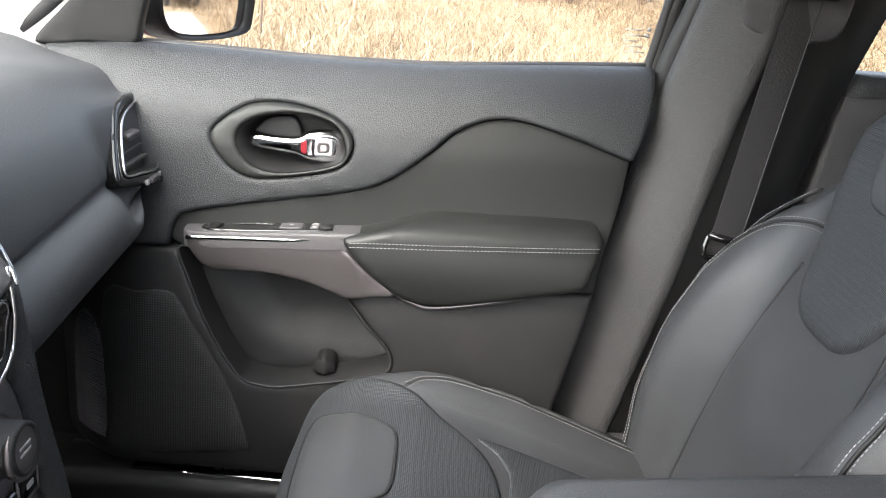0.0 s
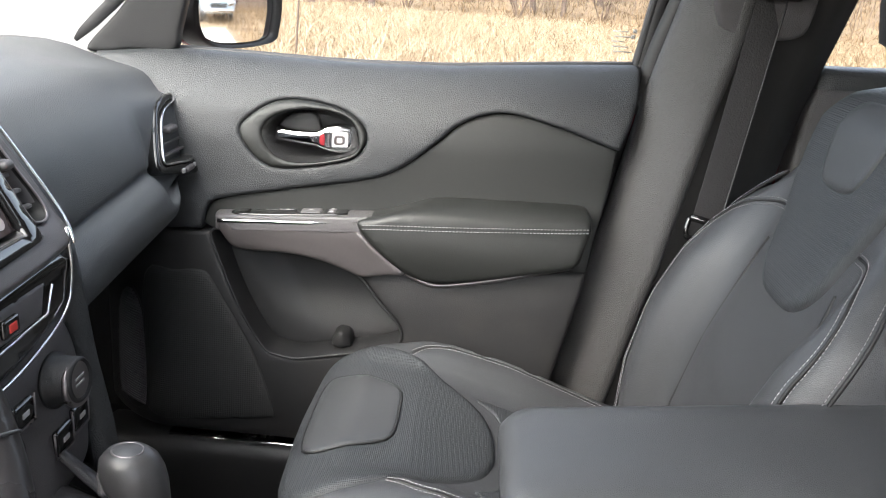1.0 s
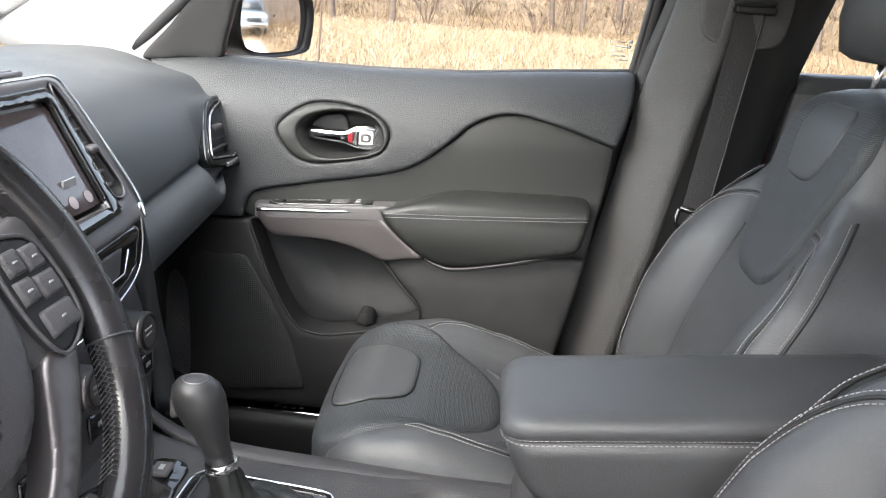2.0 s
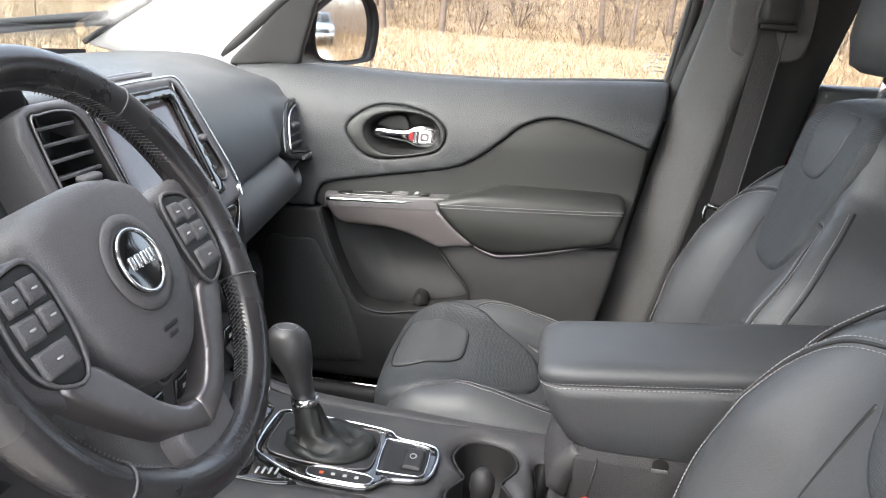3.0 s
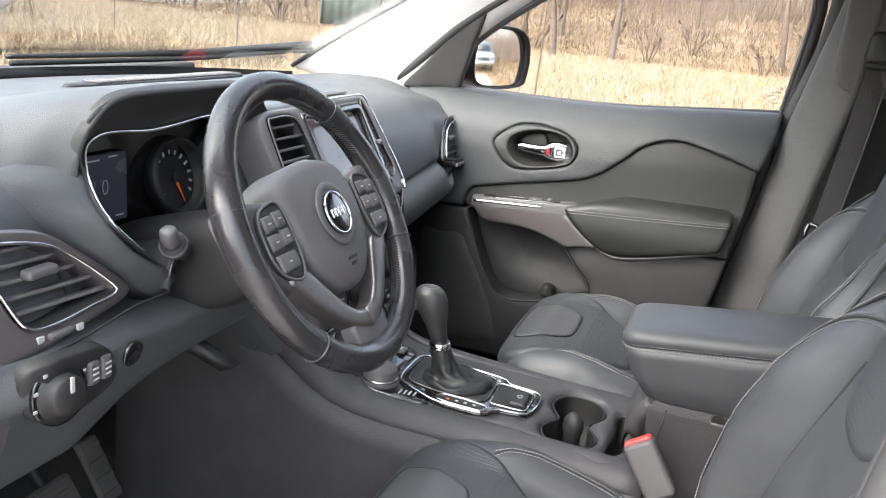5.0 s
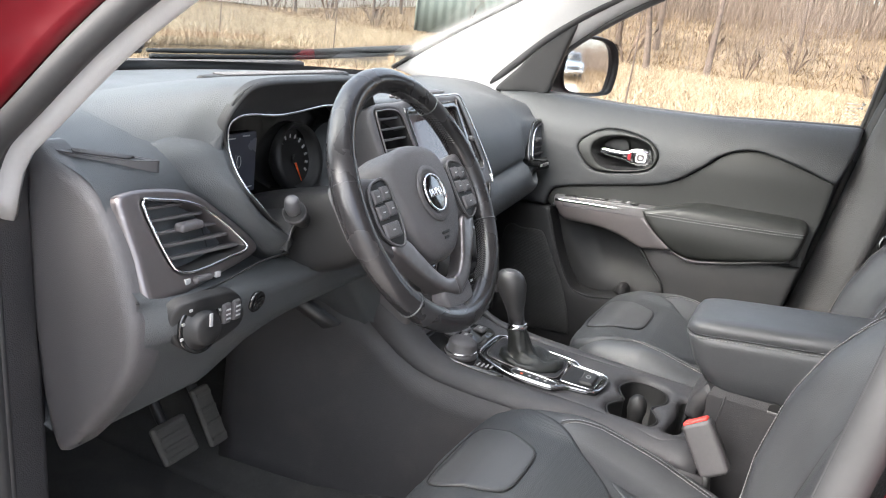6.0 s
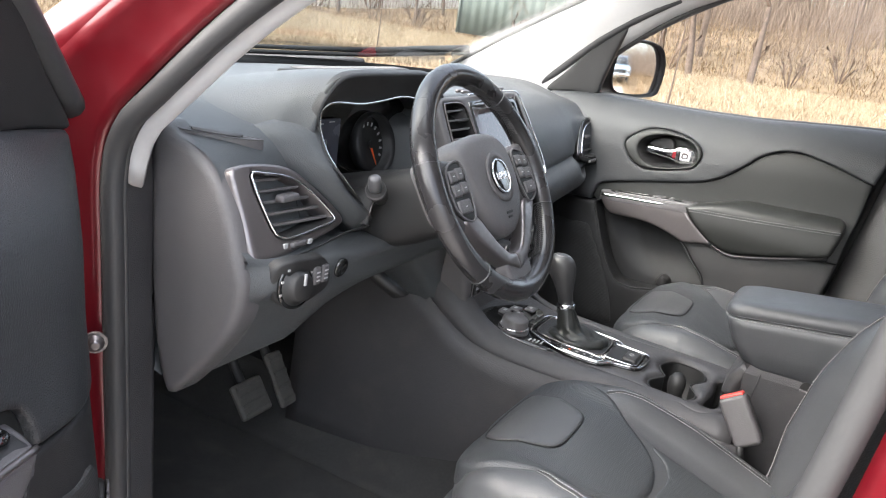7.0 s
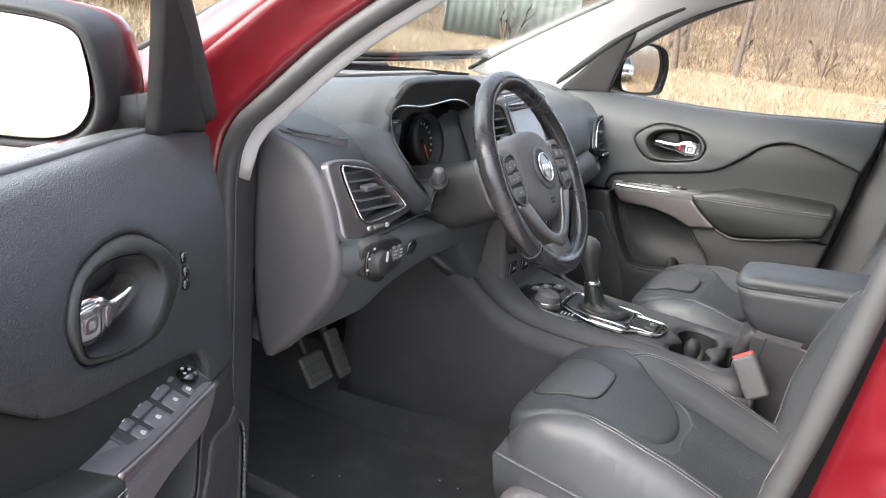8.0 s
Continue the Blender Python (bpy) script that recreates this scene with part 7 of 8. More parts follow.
    for w in (-1, 1):
        box("seat_rail", (0.18 + dx, yc + w * 0.19 - 0.02, 0.385), (0.76 + dx, yc + w * 0.19 + 0.02, 0.43), DARK, e, "black seat rail", 0.006)
        shield = smooth_line([(0.215, 0.615), (0.30, 0.630), (0.50, 0.600), (0.70, 0.60), (0.74, 0.56), (0.70, 0.50), (0.45, 0.47), (0.25, 0.50), (0.205, 0.56)], 4, True)
        patch("side_shield", shield, lambda x, z: (x + dx, yc + w * (0.243 - 0.3 * max(0, 0.56 - z)), z + dz), PLASTIC, e, "black plastic seat side cover", 0.012, 0.03, 0.03, out=(0, w, 0), flip=w > 0)

    # backrest
    dx, dz = dx + bdx, dz + bdz
    def bx(v, z):
        c = np.interp(z, (0.60, 0.75, 0.85, 0.96, 1.05, 1.13, 1.18, 1.215, 1.24), (0.660, 0.696, 0.722, 0.762, 0.792, 0.814, 0.828, 0.852, 0.90))
        a = abs(v)
        up = np.interp(z, (0.68, 0.76, 0.88, 0.95, 1.02, 1.08, 1.12), (0.045, 0.060, 0.066, 0.060, 0.035, 0.012, 0.0))
        k = min(max((a - 0.125) / 0.075, 0), 1)
        k = k * k * (3 - 2 * k)
        return c - up * k + 0.020 * (max(0, a - 0.225) / 0.035) ** 2

    bplace = lambda lift=0.0: (lambda v, z: (bx(v, z) - lift + dx, yc + 0.95 * v, z + dz))
    bout = (-0.95, 0, 0.3)
    shape = smooth_line([(0, 0.595), (0.15, 0.60), (0.215, 0.62), (0.248, 0.72), (0.262, 0.86), (0.262, 0.94), (0.252, 1.0), (0.225, 1.05), (0.188, 1.088), (0.165, 1.115), (0.158, 1.16), (0.150, 1.205), (0.115, 1.235), (0, 1.245),
                         (-0.115, 1.235), (-0.150, 1.205), (-0.158, 1.16), (-0.165, 1.115), (-0.188, 1.088), (-0.225, 1.05), (-0.252, 1.0), (-0.262, 0.94), (-0.262, 0.86), (-0.248, 0.72), (-0.215, 0.62), (-0.15, 0.60)], 4, True)
    back = patch("backrest", shape, bplace(), LEATHER, e, "black leather backrest with side bolsters", 0.035, 0.09, 0.016, out=bout, flip=True)
    pad = smooth_line([(0, 0.958), (0.045, 0.962), (0.075, 0.98), (0.095, 1.01), (0.106, 1.045), (0.125, 1.09), (0.140, 1.14), (0.138, 1.19), (0.10, 1.222), (0, 1.232), (-0.10, 1.222), (-0.138, 1.19), (-0.140, 1.14), (-0.125, 1.09),
                       (-0.106, 1.045), (-0.095, 1.01), (-0.075, 0.98), (-0.045, 0.962)], 4, True)
    patch("upper_pad", pad, bplace(0.009), CLOTH, e, "perforated black leather shoulder pad", 0.012, 0.03, 0.014, out=bout, flip=True)
    mark = smooth_line([(-0.060, 1.205), (0, 1.210), (0.060, 1.205), (0.070, 1.17), (0.055, 1.125), (0.03, 1.108), (-0.03, 1.108), (-0.055, 1.125), (-0.070, 1.17)], 4, True)
    patch("smooth_panel", mark, bplace(0.012), LEATHER, e, "smooth black leather panel", 0.004, 0.006, 0.012, out=bout, flip=True)
    lines = []
    for w in (-1, 1):
        base = smooth_line([(w * 0.205, 0.62), (w * 0.225, 0.74), (w * 0.238, 0.86), (w * 0.236, 0.93), (w * 0.224, 0.995), (w * 0.190, 1.038), (w * 0.150, 1.053), (w * 0.112, 1.056)], 6)
        for off in (-0.0055, 0.0055):
            d = np.gradient(base, axis=0)
            nn = np.stack([-d[:, 1], d[:, 0]], 1)
            nn /= np.linalg.norm(nn, axis=1)[:, None]
            q = base + nn * off
            lines.append(np.array([(bx(v, z) + dx - 0.0012, yc + 0.95 * v, z + dz) for v, z in q]))
        tube("seam", [(bx(v, z) + dx + 0.0005, yc + 0.95 * v, z + dz) for v, z in base], 0.0022, DARK, back, "dark sewn seam", seg=6)
        chan = smooth_line([(w * 0.122, 0.64), (w * 0.128, 0.78), (w * 0.128, 0.90), (w * 0.122, 0.97), (w * 0.114, 1.01)], 6)
        tube("channel", [(bx(v, z) + dx + 0.0008, yc + 0.95 * v, z + dz) for v, z in chan], 0.0028, DARK, back, "dark sewn channel", seg=6)
    for ln in lines:
        stitching("stitching", [ln], back, up=(-1, 0, 0.2))
    # outer seam of the bolsters
    for w in (-1, 1):
        sp = smooth_line([(w * 0.250, 0.72), (w * 0.2585, 0.84), (w * 0.2585, 0.93), (w * 0.243, 1.01), (w * 0.215, 1.055), (w * 0.18, 1.09)], 6)
        edge = np.array([(bx(v, z) + dx + 0.016, yc + 0.95 * v + w * 0.004, z + dz) for v, z in sp])
        tube("seam", edge, 0.0022, DARK, back, "dark sewn seam", seg=6)
        stitching("stitching", [edge + np.array((-0.006, -w * 0.001, 0))], back, up=(-0.8, w * 0.6, 0))
    # head restraint
    rings = []
    for z, w, d in ((1.265, 0.09, 0.028), (1.275, 0.115, 0.045), (1.32, 0.130, 0.056), (1.38, 0.132, 0.056), (1.43, 0.120, 0.048), (1.452, 0.09, 0.03)):
        x0 = 0.905 + 0.10 * (z - 1.26) - 0.02
        rings.append([(x0 + dx + d * (abs(math.cos(a)) ** 0.7) * math.copysign(1, math.cos(a)), yc + w * (abs(math.sin(a)) ** 0.7) * math.copysign(1, math.sin(a)), z + dz) for a in np.linspace(0, 2 * math.pi, 29)[:-1]])
    loft("headrest", rings, LEATHER, e, "black leather head restraint")
    for w in (-1, 1):
        tube("headrest_post", [(0.895 + dx, yc + w * 0.06, 1.20 + dz), (0.905 + dx, yc + w * 0.06, 1.29 + dz)], 0.006, CHROME, e, "chrome headrest post")
    return e


seat_parts(0.352, 0.012, 0.0, "black leather front passenger seat with grey stitching", 1)
seat_parts(-0.352, -0.012, -0.022, "black leather driver's seat with grey stitching", -1, 0.89, -0.05, 0.02)

# ---- outside ----
def ground_z(x, y):
    """Level field; a brushy bank rises on the passenger's side and ahead."""
    bump = 0.12 * noise.noise((x * 0.15, y * 0.15, 0.0)) * min(1, max(0, (math.hypot(x, y) - 4) / 6))
    r = max(0.0, y - 31.0 + 0.05 * x)
    bank = 2.4 * (1 - math.exp(-(r / 13.0) ** 2)) + 0.03 * r
    f = max(0.0, -x - 30.0)
    return bank + 1.5 * (1 - math.exp(-(f / 15.0) ** 2)) * math.exp(-max(0, y - 20) / 20) + bump


xs = np.unique(np.concatenate([np.linspace(-90, 90, 91), np.array([-3000, -1000, -300, -120, 120, 300, 1000, 3000])]))
ys_ = np.unique(np.concatenate([np.linspace(-40, 100, 71), np.array([-3000, -1000, -300, -100, 150, 300, 1000, 3000])]))
gv = [(x, y, ground_z(min(max(x, -90), 90), min(y, 100))) for y in ys_ for x in xs]
nx = len(xs)
gf = [(j * nx + i, j * nx + i + 1, (j + 1) * nx + i + 1, (j + 1) * nx + i) for j in range(len(ys_) - 1) for i in range(nx - 1)]
ground = tagged(obj("ground", gv, gf, EARTH), "dry straw-coloured winter grass ground", "ground", kind="structure")

# unseen pale slab, added to reflect light up into the driver's side
lot = box("bounce_lot", (-7, -26, -0.10), (11, 2.6, 0.012), material_once("gravel"), bevel=0.004)
tagged(lot, "unseen pale gravel added round the car to bounce light", "gravel", kind="structure")


def scatter(name, spots, blades, height, spread, width, mat, label, seed, lean=0.35):
    """Tufts of thin blades as one mesh."""
    rng = np.random.default_rng(seed)
    n = len(spots) * blades
    base = np.repeat(np.array(spots, float), blades, 0)
    base[:, :2] += rng.normal(0, spread, (n, 2))
    h = height * rng.uniform(0.45, 1.15, n)
    w = width * rng.uniform(0.6, 1.3, n)
    ang = rng.uniform(0, 2 * math.pi, n)
    tilt = rng.normal(0, lean, (n, 2)) * h[:, None]
    side = np.stack([np.cos(ang) * w, np.sin(ang) * w, 0 * w], 1)
    mid = base + np.c_[tilt * 0.35, h * 0.6]
    tip = base + np.c_[tilt, h]
    v = np.empty((n * 5, 3))
    v[0::5], v[1::5], v[2::5], v[3::5], v[4::5] = base - side, base + side, mid + side * 0.7, mid - side * 0.7, tip
    k = np.arange(n) * 5
    f = [(int(a), int(a) + 1, int(a) + 2, int(a) + 3) for a in k] + [(int(a) + 3, int(a) + 2, int(a) + 4) for a in k]
    ob = obj(name, v, f, mat, smooth=False)
    return tagged(ob, label, "grass", kind="stuff")


def island_material(name, a, b, c, rough=0.9):
    """Colour that differs from blade to blade."""
    m = bpy.data.materials.new(name)
    m.use_nodes = True
    nt = m.node_tree
    g = nt.nodes.new("ShaderNodeNewGeometry")
    r = nt.nodes.new("ShaderNodeValToRGB")
    r.color_ramp.elements[0].color = (*a, 1)
    r.color_ramp.elements[1].color = (*b, 1)
    e = r.color_ramp.elements.new(0.5)
    e.color = (*c, 1)
    nt.links.new(g.outputs["Random Per Island"], r.inputs[0])
    p = nt.nodes["Principled BSDF"]
    nt.links.new(r.outputs[0], p.inputs["Base Color"])
    p.inputs["Roughness"].default_value = rough
    p.inputs["Specular IOR Level"].default_value = 0.1
    p.inputs["Transmission Weight"].default_value = 0.0
    return m


STRAW = island_material("straw_blades", (0.13, 0.092, 0.055), (0.42, 0.345, 0.25), (0.26, 0.203, 0.135))
BRUSH = island_material("dry_brush_stems", (0.07, 0.048, 0.032), (0.18, 0.13, 0.088), (0.12, 0.085, 0.057))
GOLD = island_material("golden_bank_grass", (0.075, 0.050, 0.030), (0.235, 0.165, 0.098), (0.14, 0.097, 0.057))
TWIGS = island_material("bare_twigs", (0.09, 0.068, 0.054), (0.20, 0.155, 0.12), (0.14, 0.108, 0.086))
rng = np.random.default_rng(3)


def spots(n, x0, x1, y0, y1, keep=lambda x, y: True, power=1.0):
    res = []
    while len(res) < n:
        x, y = rng.uniform(x0, x1), y0 + (y1 - y0) * rng.uniform() ** power
        if keep(x, y):
            res.append((x, y, ground_z(x, y) - 0.02))
    return res


scatter("meadow_grass", spots(24000, -34, 24, 4.5, 31, lambda x, y: x > -3 - 1.3 * y and x < 3 + 0.75 * y, 1.15), 7, 0.34, 0.16, 0.0065, STRAW, "matted dry straw meadow grass", 1, lean=0.75)
scatter("meadow_grass", spots(7000, -40, -3.6, -14, 14, lambda x, y: x < -7.5), 6, 0.5, 0.14, 0.009, STRAW, "tall dry straw meadow grass ahead of the car", 2, lean=0.5)
scatter("hillside_brush", spots(15000, -60, 36, 29.5, 58, lambda x, y: x > -10 - 1.4 * y and x < 3 + 0.8 * y), 5, 0.30, 0.3, 0.017, GOLD, "golden-brown dry grass on the bank", 3, lean=0.9)
scatter("meadow_weeds", spots(420, -30, 22, 6, 30, lambda x, y: x > -3 - 1.2 * y and x < 3 + 0.7 * y), 9, 0.40, 0.16, 0.006, BRUSH, "brown dead weeds in the straw", 8, lean=0.5)
scatter("front_brush", spots(4500, -48, -17, -20, 16), 6, 1.9, 0.4, 0.014, GOLD, "dense brown dry brush", 4, lean=0.3)
scatter("rear_grass", spots(4500, 4, 40, 2, 30, lambda x, y: x > 11.5 or y > 3), 5, 0.5, 0.2, 0.012, GOLD, "dry grass behind the car", 5, lean=0.6)


def branches(rng, p, d, length, r, depth, verts, faces):
    """A limb and its forks, as tapered prisms."""
    n, seg = 4, 5 if depth < 2 else 3
    q, dd = np.array(p, float), np.array(d, float)
    start = len(verts)
    for i in range(n + 1):
        k = i / n
        t = dd / np.linalg.norm(dd)
        a = np.cross(t, (0.3, 0.9, 0.1))
        a /= np.linalg.norm(a)
        b = np.cross(t, a)
        rr = r * (1 - 0.55 * k) if depth < 3 else r * (1 - 0.8 * k)
        for s in range(seg):
            w = 2 * math.pi * s / seg
            verts.append(q + rr * (math.cos(w) * a + math.sin(w) * b))
        if i < n:
            for s in range(seg):
                u, v = start + i * seg + s, start + i * seg + (s + 1) % seg
                faces.append((u, v, v + seg, u + seg))
            q = q + t * length / n
            dd = t + rng.normal(0, 0.10 + 0.04 * depth if depth else 0.03, 3) + np.array((0, 0, 0.05))
        if depth < 4 and i > 0:
            for _ in range(2 if depth else 3):
                if rng.uniform() < (0.8 if depth else (0.25 + 0.6 * (i > 1))):
                    w = rng.uniform(0, 2 * math.pi)
                    nd = t * rng.uniform(0.5, 1.0) + (math.cos(w) * a + math.sin(w) * b) * rng.uniform(0.5, 0.95) + np.array((0, 0, 0.15))
                    branches(rng, q, nd, length * rng.uniform(0.38, 0.62), rr * rng.uniform(0.4, 0.62), depth + 1, verts, faces)


def build_tree(seed, height, r):
    rg = np.random.default_rng(seed)
    e = thing("bare_tree", (0, 0, 0), "leafless grey-brown tree standing in dry grass", "tree", "trees on the bank")
    v, f = [], []
    branches(rg, (0, 0, -0.1), (0.02, 0.03, 1), height * 0.62, r, 0, v, f)
    cut = 25
    ob = obj("trunk", v[:cut], [q for q in f if max(q) < cut], BARK)
    under(ob, e)
    idx = [q for q in f if max(q) >= cut]
    ob = obj("crown", v, idx, TWIG)
    under(ob, e, "bare brown branches and twigs")
    return e


kinds = [build_tree(20 + k, h, r) for k, (h, r) in enumerate(((9, 0.13), (11, 0.16), (7, 0.09), (10, 0.11)))]
places = [(-5.7, 28.3), (-3.8, 29.8), (-13.5, 35), (2.4, 34), (5.5, 37), (9, 36), (-22, 36), (-27, 36), (13, 33), (-7.5, 38), (-16.5, 41), (-1.5, 43), (4, 45), (11, 46),
          (-24, 46), (-32, 42), (17, 41), (21, 45), (-36, 50), (-11, 49), (-41, 44), (-18, 53), (-29, 54), (7, 54), (15, 55), (-2, 56), (-47, 52), (24, 53), (3.6, 33.5), (-8.6, 35), (-22, 39), (-14, 36), (8, 41), (-38, 36), (-45, 38)]
far = [(2, -28), (5, -30), (8, -27), (11, -31), (14, -29), (-1, -30), (9.5, -34), (21, 2.5), (23, 5.5), (25, 9), (27, 4), (22, 12), (29, 14), (31, 8), (24, 0), (34, 3), (36, 11), (-60, -6), (-66, 4), (-58, 14), (-70, 22), (-62, -16), (-74, -10), (-68, 30), (30, -30), (36, -34), (42, -28), (26, -38), (50, -33), (58, -30), (20, -42), (46, -40), (4, -40), (9, -44), (13, -38), (0, -46), (6, -48), (16, -47)]
for i, (x, y) in enumerate(places + far):
    z = ground_z(x, y) - 0.05
    m = pose(x, y, z, rng.uniform(-2, 2), rng.uniform(-4, 1), 0) @ pose(0, 0, 0, 0, 0, rng.uniform(0, 360)) @ Matrix.Scale(rng.uniform(0.8, 1.25), 4)
    if i < len(kinds):
        kinds[i].matrix_basis = m
    else:
        c = copy_thing(kinds[i % 4], m)
        c.scale = m.to_scale()


def build_shrub(seed):
    """A leafless bush: several stems from one foot, each with forks."""
    rg = np.random.default_rng(seed)
    e = thing("bare_shrub", (0, 0, 0), "leafless brown shrub with many thin stems", "shrub", "shrubs on the bank")
    for k in range(7):
        v, f = [], []
        w = 2 * math.pi * k / 7 + rg.uniform(-0.3, 0.3)
        branches(rg, (0.1 * math.cos(w), 0.1 * math.sin(w), -0.05), (0.42 * math.cos(w), 0.42 * math.sin(w), 1), rg.uniform(1.6, 2.8), 0.035, 1, v, f)
        under(obj("stem", v, f, TWIG), e)
    return e


bushes = [build_shrub(60 + k) for k in range(3)]
for i, (x, y) in enumerate([(1.7, 32.5), (-10.5, 31), (-7.6, 33), (5.2, 33.5), (8.5, 35), (-1.2, 36), (-14, 32), (-17.5, 34), (12.5, 36), (3.4, 38), (-5, 39), (-11.5, 37), (-20, 33), (9.5, 40), (-24, 35), (16, 38), (-2.8, 33.2), (-27, 34)]):
    m = pose(x, y, ground_z(x, y) - 0.03, 0, 0, rng.uniform(0, 360)) @ Matrix.Scale(rng.uniform(0.7, 1.25), 4)
    if i < len(bushes):
        bushes[i].matrix_basis = m
    else:
        c = copy_thing(bushes[i % 3], m)
        c.scale = m.to_scale()
scatter("bank_stems", spots(1500, -34, 26, 33, 50), 4, 2.4, 0.5, 0.009, TWIGS, "thin bare stems standing on the bank", 9, lean=0.3)
scatter("far_wood", spots(3600, -90, 60, 58, 92) + spots(1200, -88, -72, -40, 60) + spots(1600, 38, 88, -14, 50), 5, 8.0, 0.9, 0.032, TWIGS, "grey-brown leafless woodland", 6, lean=0.16)
scatter("undergrowth", spots(5500, -75, 50, 46, 75) + spots(1500, 22, 48, -8, 24), 5, 2.0, 0.6, 0.025, TWIGS, "grey-brown thicket under the trees", 7, lean=0.3)
# saplings and thin posts in the meadow
for i, (x, y, h) in enumerate(((-3.2, 9.5, 1.9), (-2.1, 10.2, 2.1), (-4.6, 12, 1.7), (-9.0, 13.0, 2.0), (-12.5, 13.5, 1.8), (-6.2, 17, 1.9))):
    line = smooth_line([(x, y, ground_z(x, y) - 0.05), (x + 0.03, y, h * 0.5), (x + 0.01, y + 0.04, h)], 5)
    t = tube("sapling", line, np.linspace(0.016, 0.007, len(line)), BARK)
    tagged(t, "thin bare sapling in the dry grass", "sapling", "saplings in the meadow")


# ---- buildings and a parked car in the distance ----
CONTAINER = material("grey_green_painted_steel", (0.11, 0.13, 0.115), 0.6, vary=0.2, bump=0.1, bump_scale=40)
WALLWHITE = material("white_painted_cladding", (0.75, 0.75, 0.74), 0.7, vary=0.06)
PALEBLUE = material("pale_blue_car_paint", (0.22, 0.28, 0.34), 0.35, metal=0.3, vary=0.04, coat=1.0)
shed = thing("shipping_container", (-14.6, 33.5, 0.5), "grey-green corrugated steel container by the meadow", "container")
turn = Matrix.Rotation(radians(23), 3, "Z")
put_ = lambda v: tuple(turn @ Vector(v) + Vector((-14.6, 33.5, 0.3)))
n = 60
wave = [(-3.0 + 6.0 * i / n, -1.2 + (0.04 if i % 4 in (1, 2) else 0.0)) for i in range(n + 1)]
ring_ = wave + [(3.0, 1.2), (-3.0, 1.2)]
loft("container_body", [[put_((x, y, z)) for x, y in ring_] for z in (0.0, 2.6)], CONTAINER, shed, "corrugated steel walls")
for x in (-2.98, 2.98):
    tube("corner_post", [put_((x, -1.22, 0)), put_((x, -1.22, 2.62))], 0.06, CONTAINER, shed)
tube("top_rail", [put_((-3, -1.22, 2.6)), put_((3, -1.22, 2.6))], 0.06, CONTAINER, shed)
post = tube("post", [(-15.6, 33.0, 0.2), (-15.6, 33.0, 3.6)], 0.10, WALLWHITE)
tagged(post, "pale painted post before the container", "post")
barn = thing("white_building", (-30, 42, 0.5), "long low white building behind the brush", "building")
tb = Matrix.Rotation(radians(35), 3, "Z")
pb = lambda v: tuple(tb @ Vector(v) + Vector((-31, 40, 0.3)))
loft("wall", [[pb(v) for v in ((-13, -4, z), (13, -4, z), (13, 4, z), (-13, 4, z))] for z in (0, 4.2)], WALLWHITE, barn, "white clad walls")
loft("roof", [[pb(v) for v in ((x, -4.4, 4.15), (x, 0, 5.6), (x, 4.4, 4.15), (x, 4.3, 4.0), (x, 0, 5.4), (x, -4.3, 4.0))] for x in (-13.4, 13.4)], CONTAINER, barn, "grey metal roof")
for x in (-9, -3, 3, 9):
    w_ = loft("window", [[pb((x + a * 0.9, -4.0 - d, 2.2 + b * 0.6)) for a, b in ((-1, -1), (1, -1), (1, 1), (-1, 1))] for d in (0.0, 0.05)], GLOSS, barn, "dark window")

# pale parked pickup behind the car
truck = thing("pickup_truck", (12.8, 2.5, 0.0), "pale blue parked pickup truck on the grass", "truck")
TX, TY = 12.8, 2.5


def car_ring(x, w, z0, z1, r=0.12):
    return [(TX + x, TY + sy * (w - (r if abs(sz) > 0.5 else 0)), z) for sy, z, sz in ((-1, z0, 1), (-1, z0 + r, 0), (-1, z1 - r, 0), (-1, z1, 1), (1, z1, 1), (1, z1 - r, 0), (1, z0 + r, 0), (1, z0, 1))]


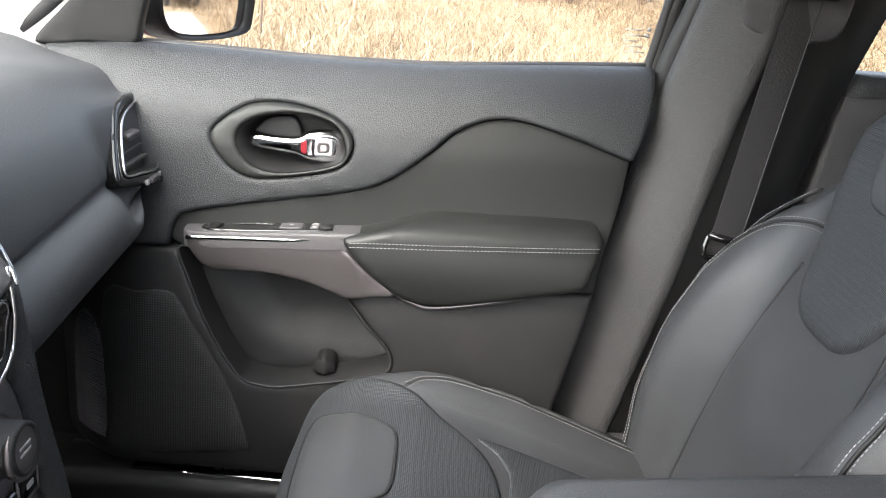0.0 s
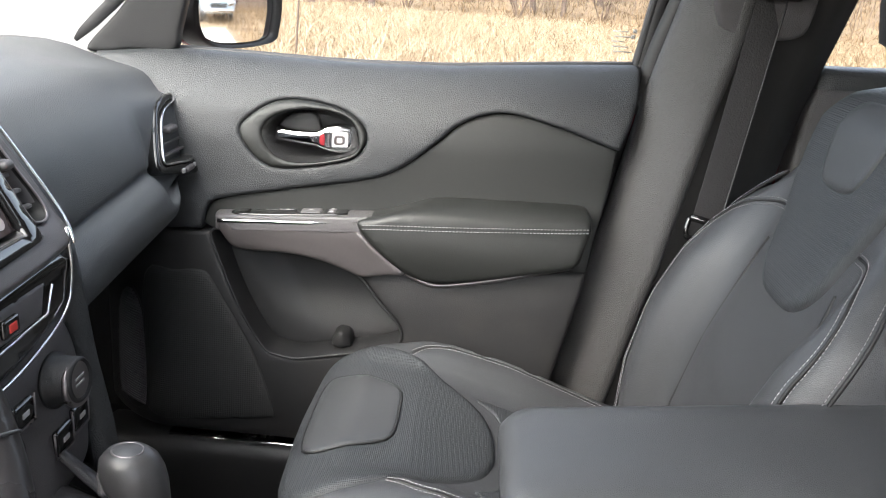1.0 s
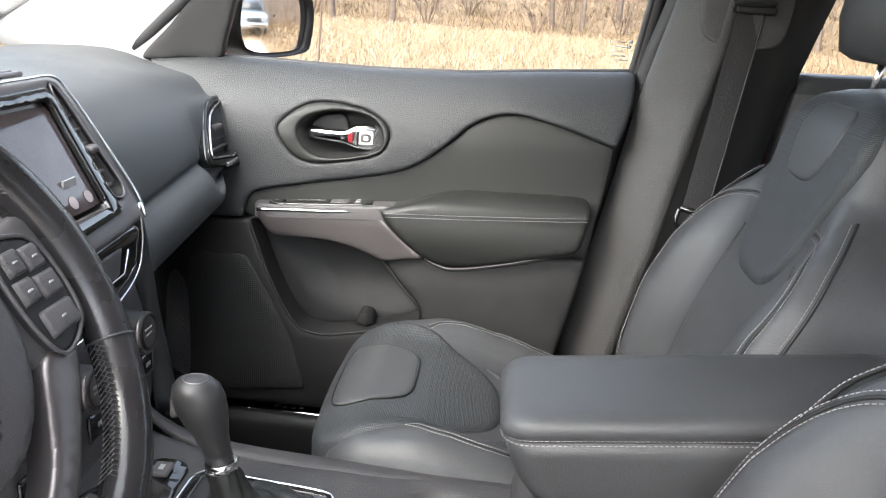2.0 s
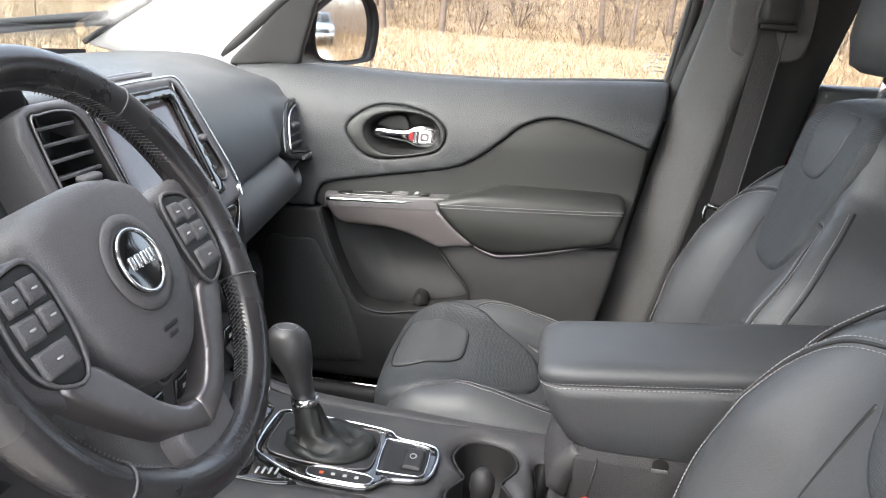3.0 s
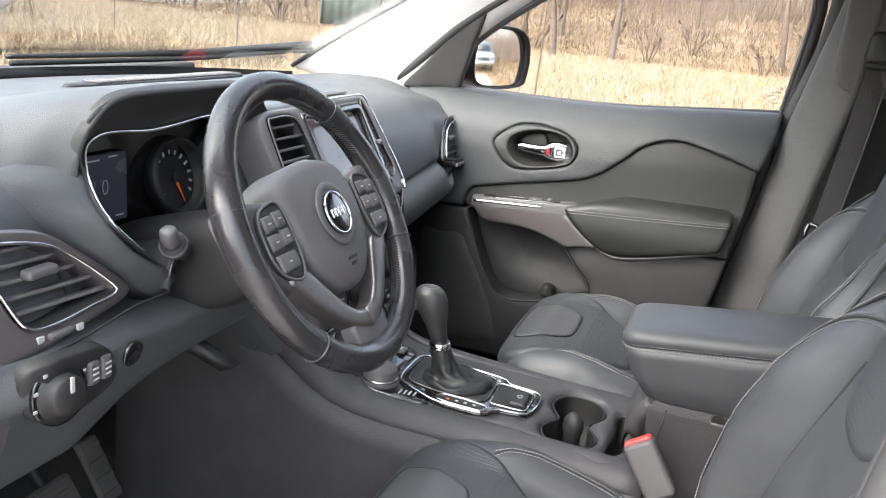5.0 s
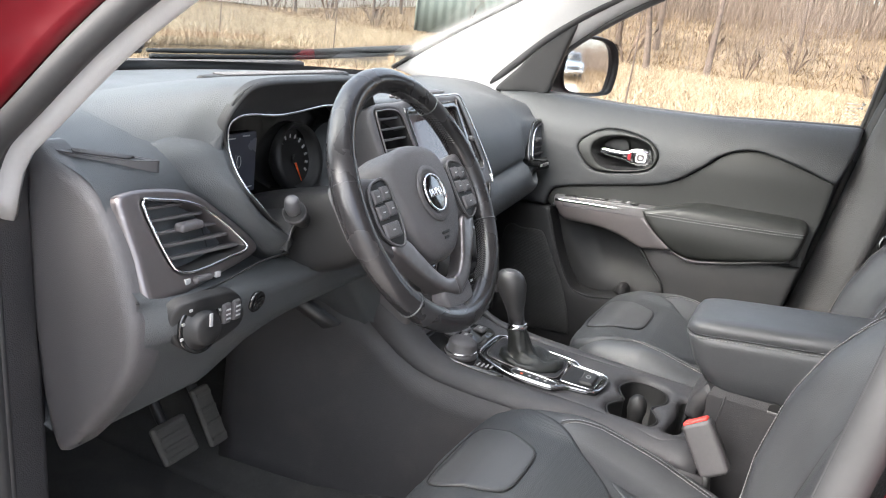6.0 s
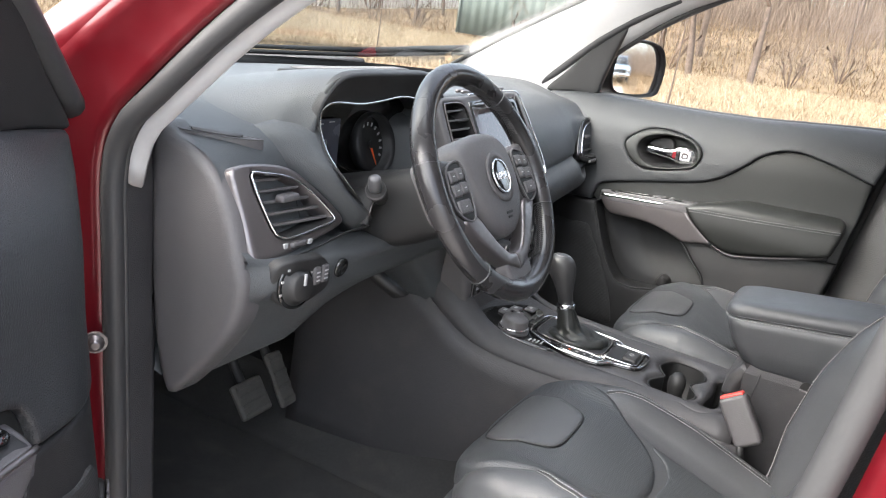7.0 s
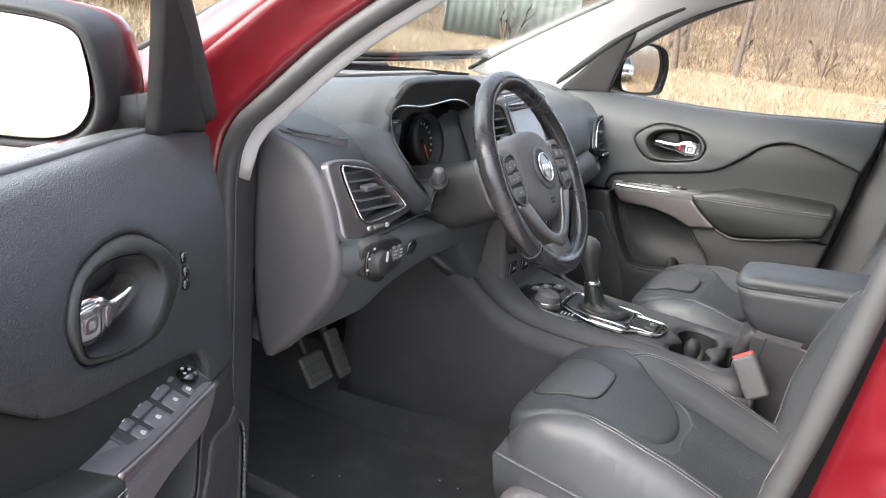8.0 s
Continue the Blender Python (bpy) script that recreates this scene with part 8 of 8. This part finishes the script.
loft("body", [car_ring(x, w, z0, z1) for x, w, z0, z1 in ((0.0, 0.80, 0.50, 0.98), (0.08, 0.92, 0.42, 1.08), (1.3, 0.95, 0.42, 1.15), (4.9, 0.95, 0.45, 1.12), (5.0, 0.90, 0.5, 1.05))], PALEBLUE, truck, "pale blue painted body")
loft("cab", [[(TX + x0 + (x1 - x0) * k, TY + y, 1.12 + 0.62 * k) for x0, x1, y in ((1.15, 1.75, -0.85 + 0.12 * k), (1.15, 1.75, 0.85 - 0.12 * k), (3.1, 2.9, 0.85 - 0.12 * k), (3.1, 2.9, -0.85 + 0.12 * k))] for k in (0, 1)], PALEBLUE, truck, "pale blue cab")
loft("windscreen", [[(TX + 1.15 + 0.6 * k - 0.02 + d, TY + y * (0.76 - 0.10 * k), 1.12 + 0.62 * k) for y, d in ((-1, 0), (1, 0), (1, 0.03), (-1, 0.03))] for k in (0.1, 0.88)], GLOSS, truck, "dark windscreen")
box("grille", (TX - 0.03, TY - 0.5, 0.66), (TX + 0.05, TY + 0.5, 0.88), DARK, truck, "dark grille", 0.02)
box("bumper", (TX - 0.10, TY - 0.88, 0.46), (TX + 0.08, TY + 0.88, 0.62), CHROME, truck, "chrome bumper", 0.03)
for y in (-0.68, 0.68):
    box("headlight", (TX - 0.01, TY + y - 0.15, 0.72), (TX + 0.08, TY + y + 0.15, 0.90), CHROME, truck, "clear headlight", 0.03)
    for x in (0.95, 4.0):
        w_ = lathe("wheel", [(0.1, -0.1), (0.34, -0.11), (0.36, -0.05), (0.36, 0.05), (0.34, 0.11), (0.1, 0.1)], (TX + x, TY + y * 1.22, 0.36), (0, 1, 0), RUBBER, truck, "black tyre", 28)
        lathe("rim", [(0.22, -0.12), (0.20, -0.09), (0.05, -0.10), (0.01, -0.10), (0.01, 0.10), (0.05, 0.10), (0.20, 0.09), (0.22, 0.12)], (TX + x, TY + y * 1.22, 0.36), (0, 1, 0), SATIN, w_, "grey rim", 24)

# ---- crumbs on the carpet ----
for i, (x, y, r) in enumerate(((-0.195, -0.252, 0.004), (-0.015, -0.175, 0.003), (0.002, -0.234, 0.0025), (-0.21, -0.455, 0.002), (-0.033, -0.332, 0.002), (-0.254, -0.49, 0.002), (0.012, -0.334, 0.002))):
    c = lathe("crumb", [(r * 0.5, 0), (r, r * 0.3), (r * 0.8, r * 0.8), (r * 0.1, r)], (x, y, 0.3795), (0.1 * i - 0.3, 0.2, 1), STITCH, None, "", 7)
    tagged(c, "tiny pale crumb lying on the black carpet", "crumb", "crumbs on the carpet")
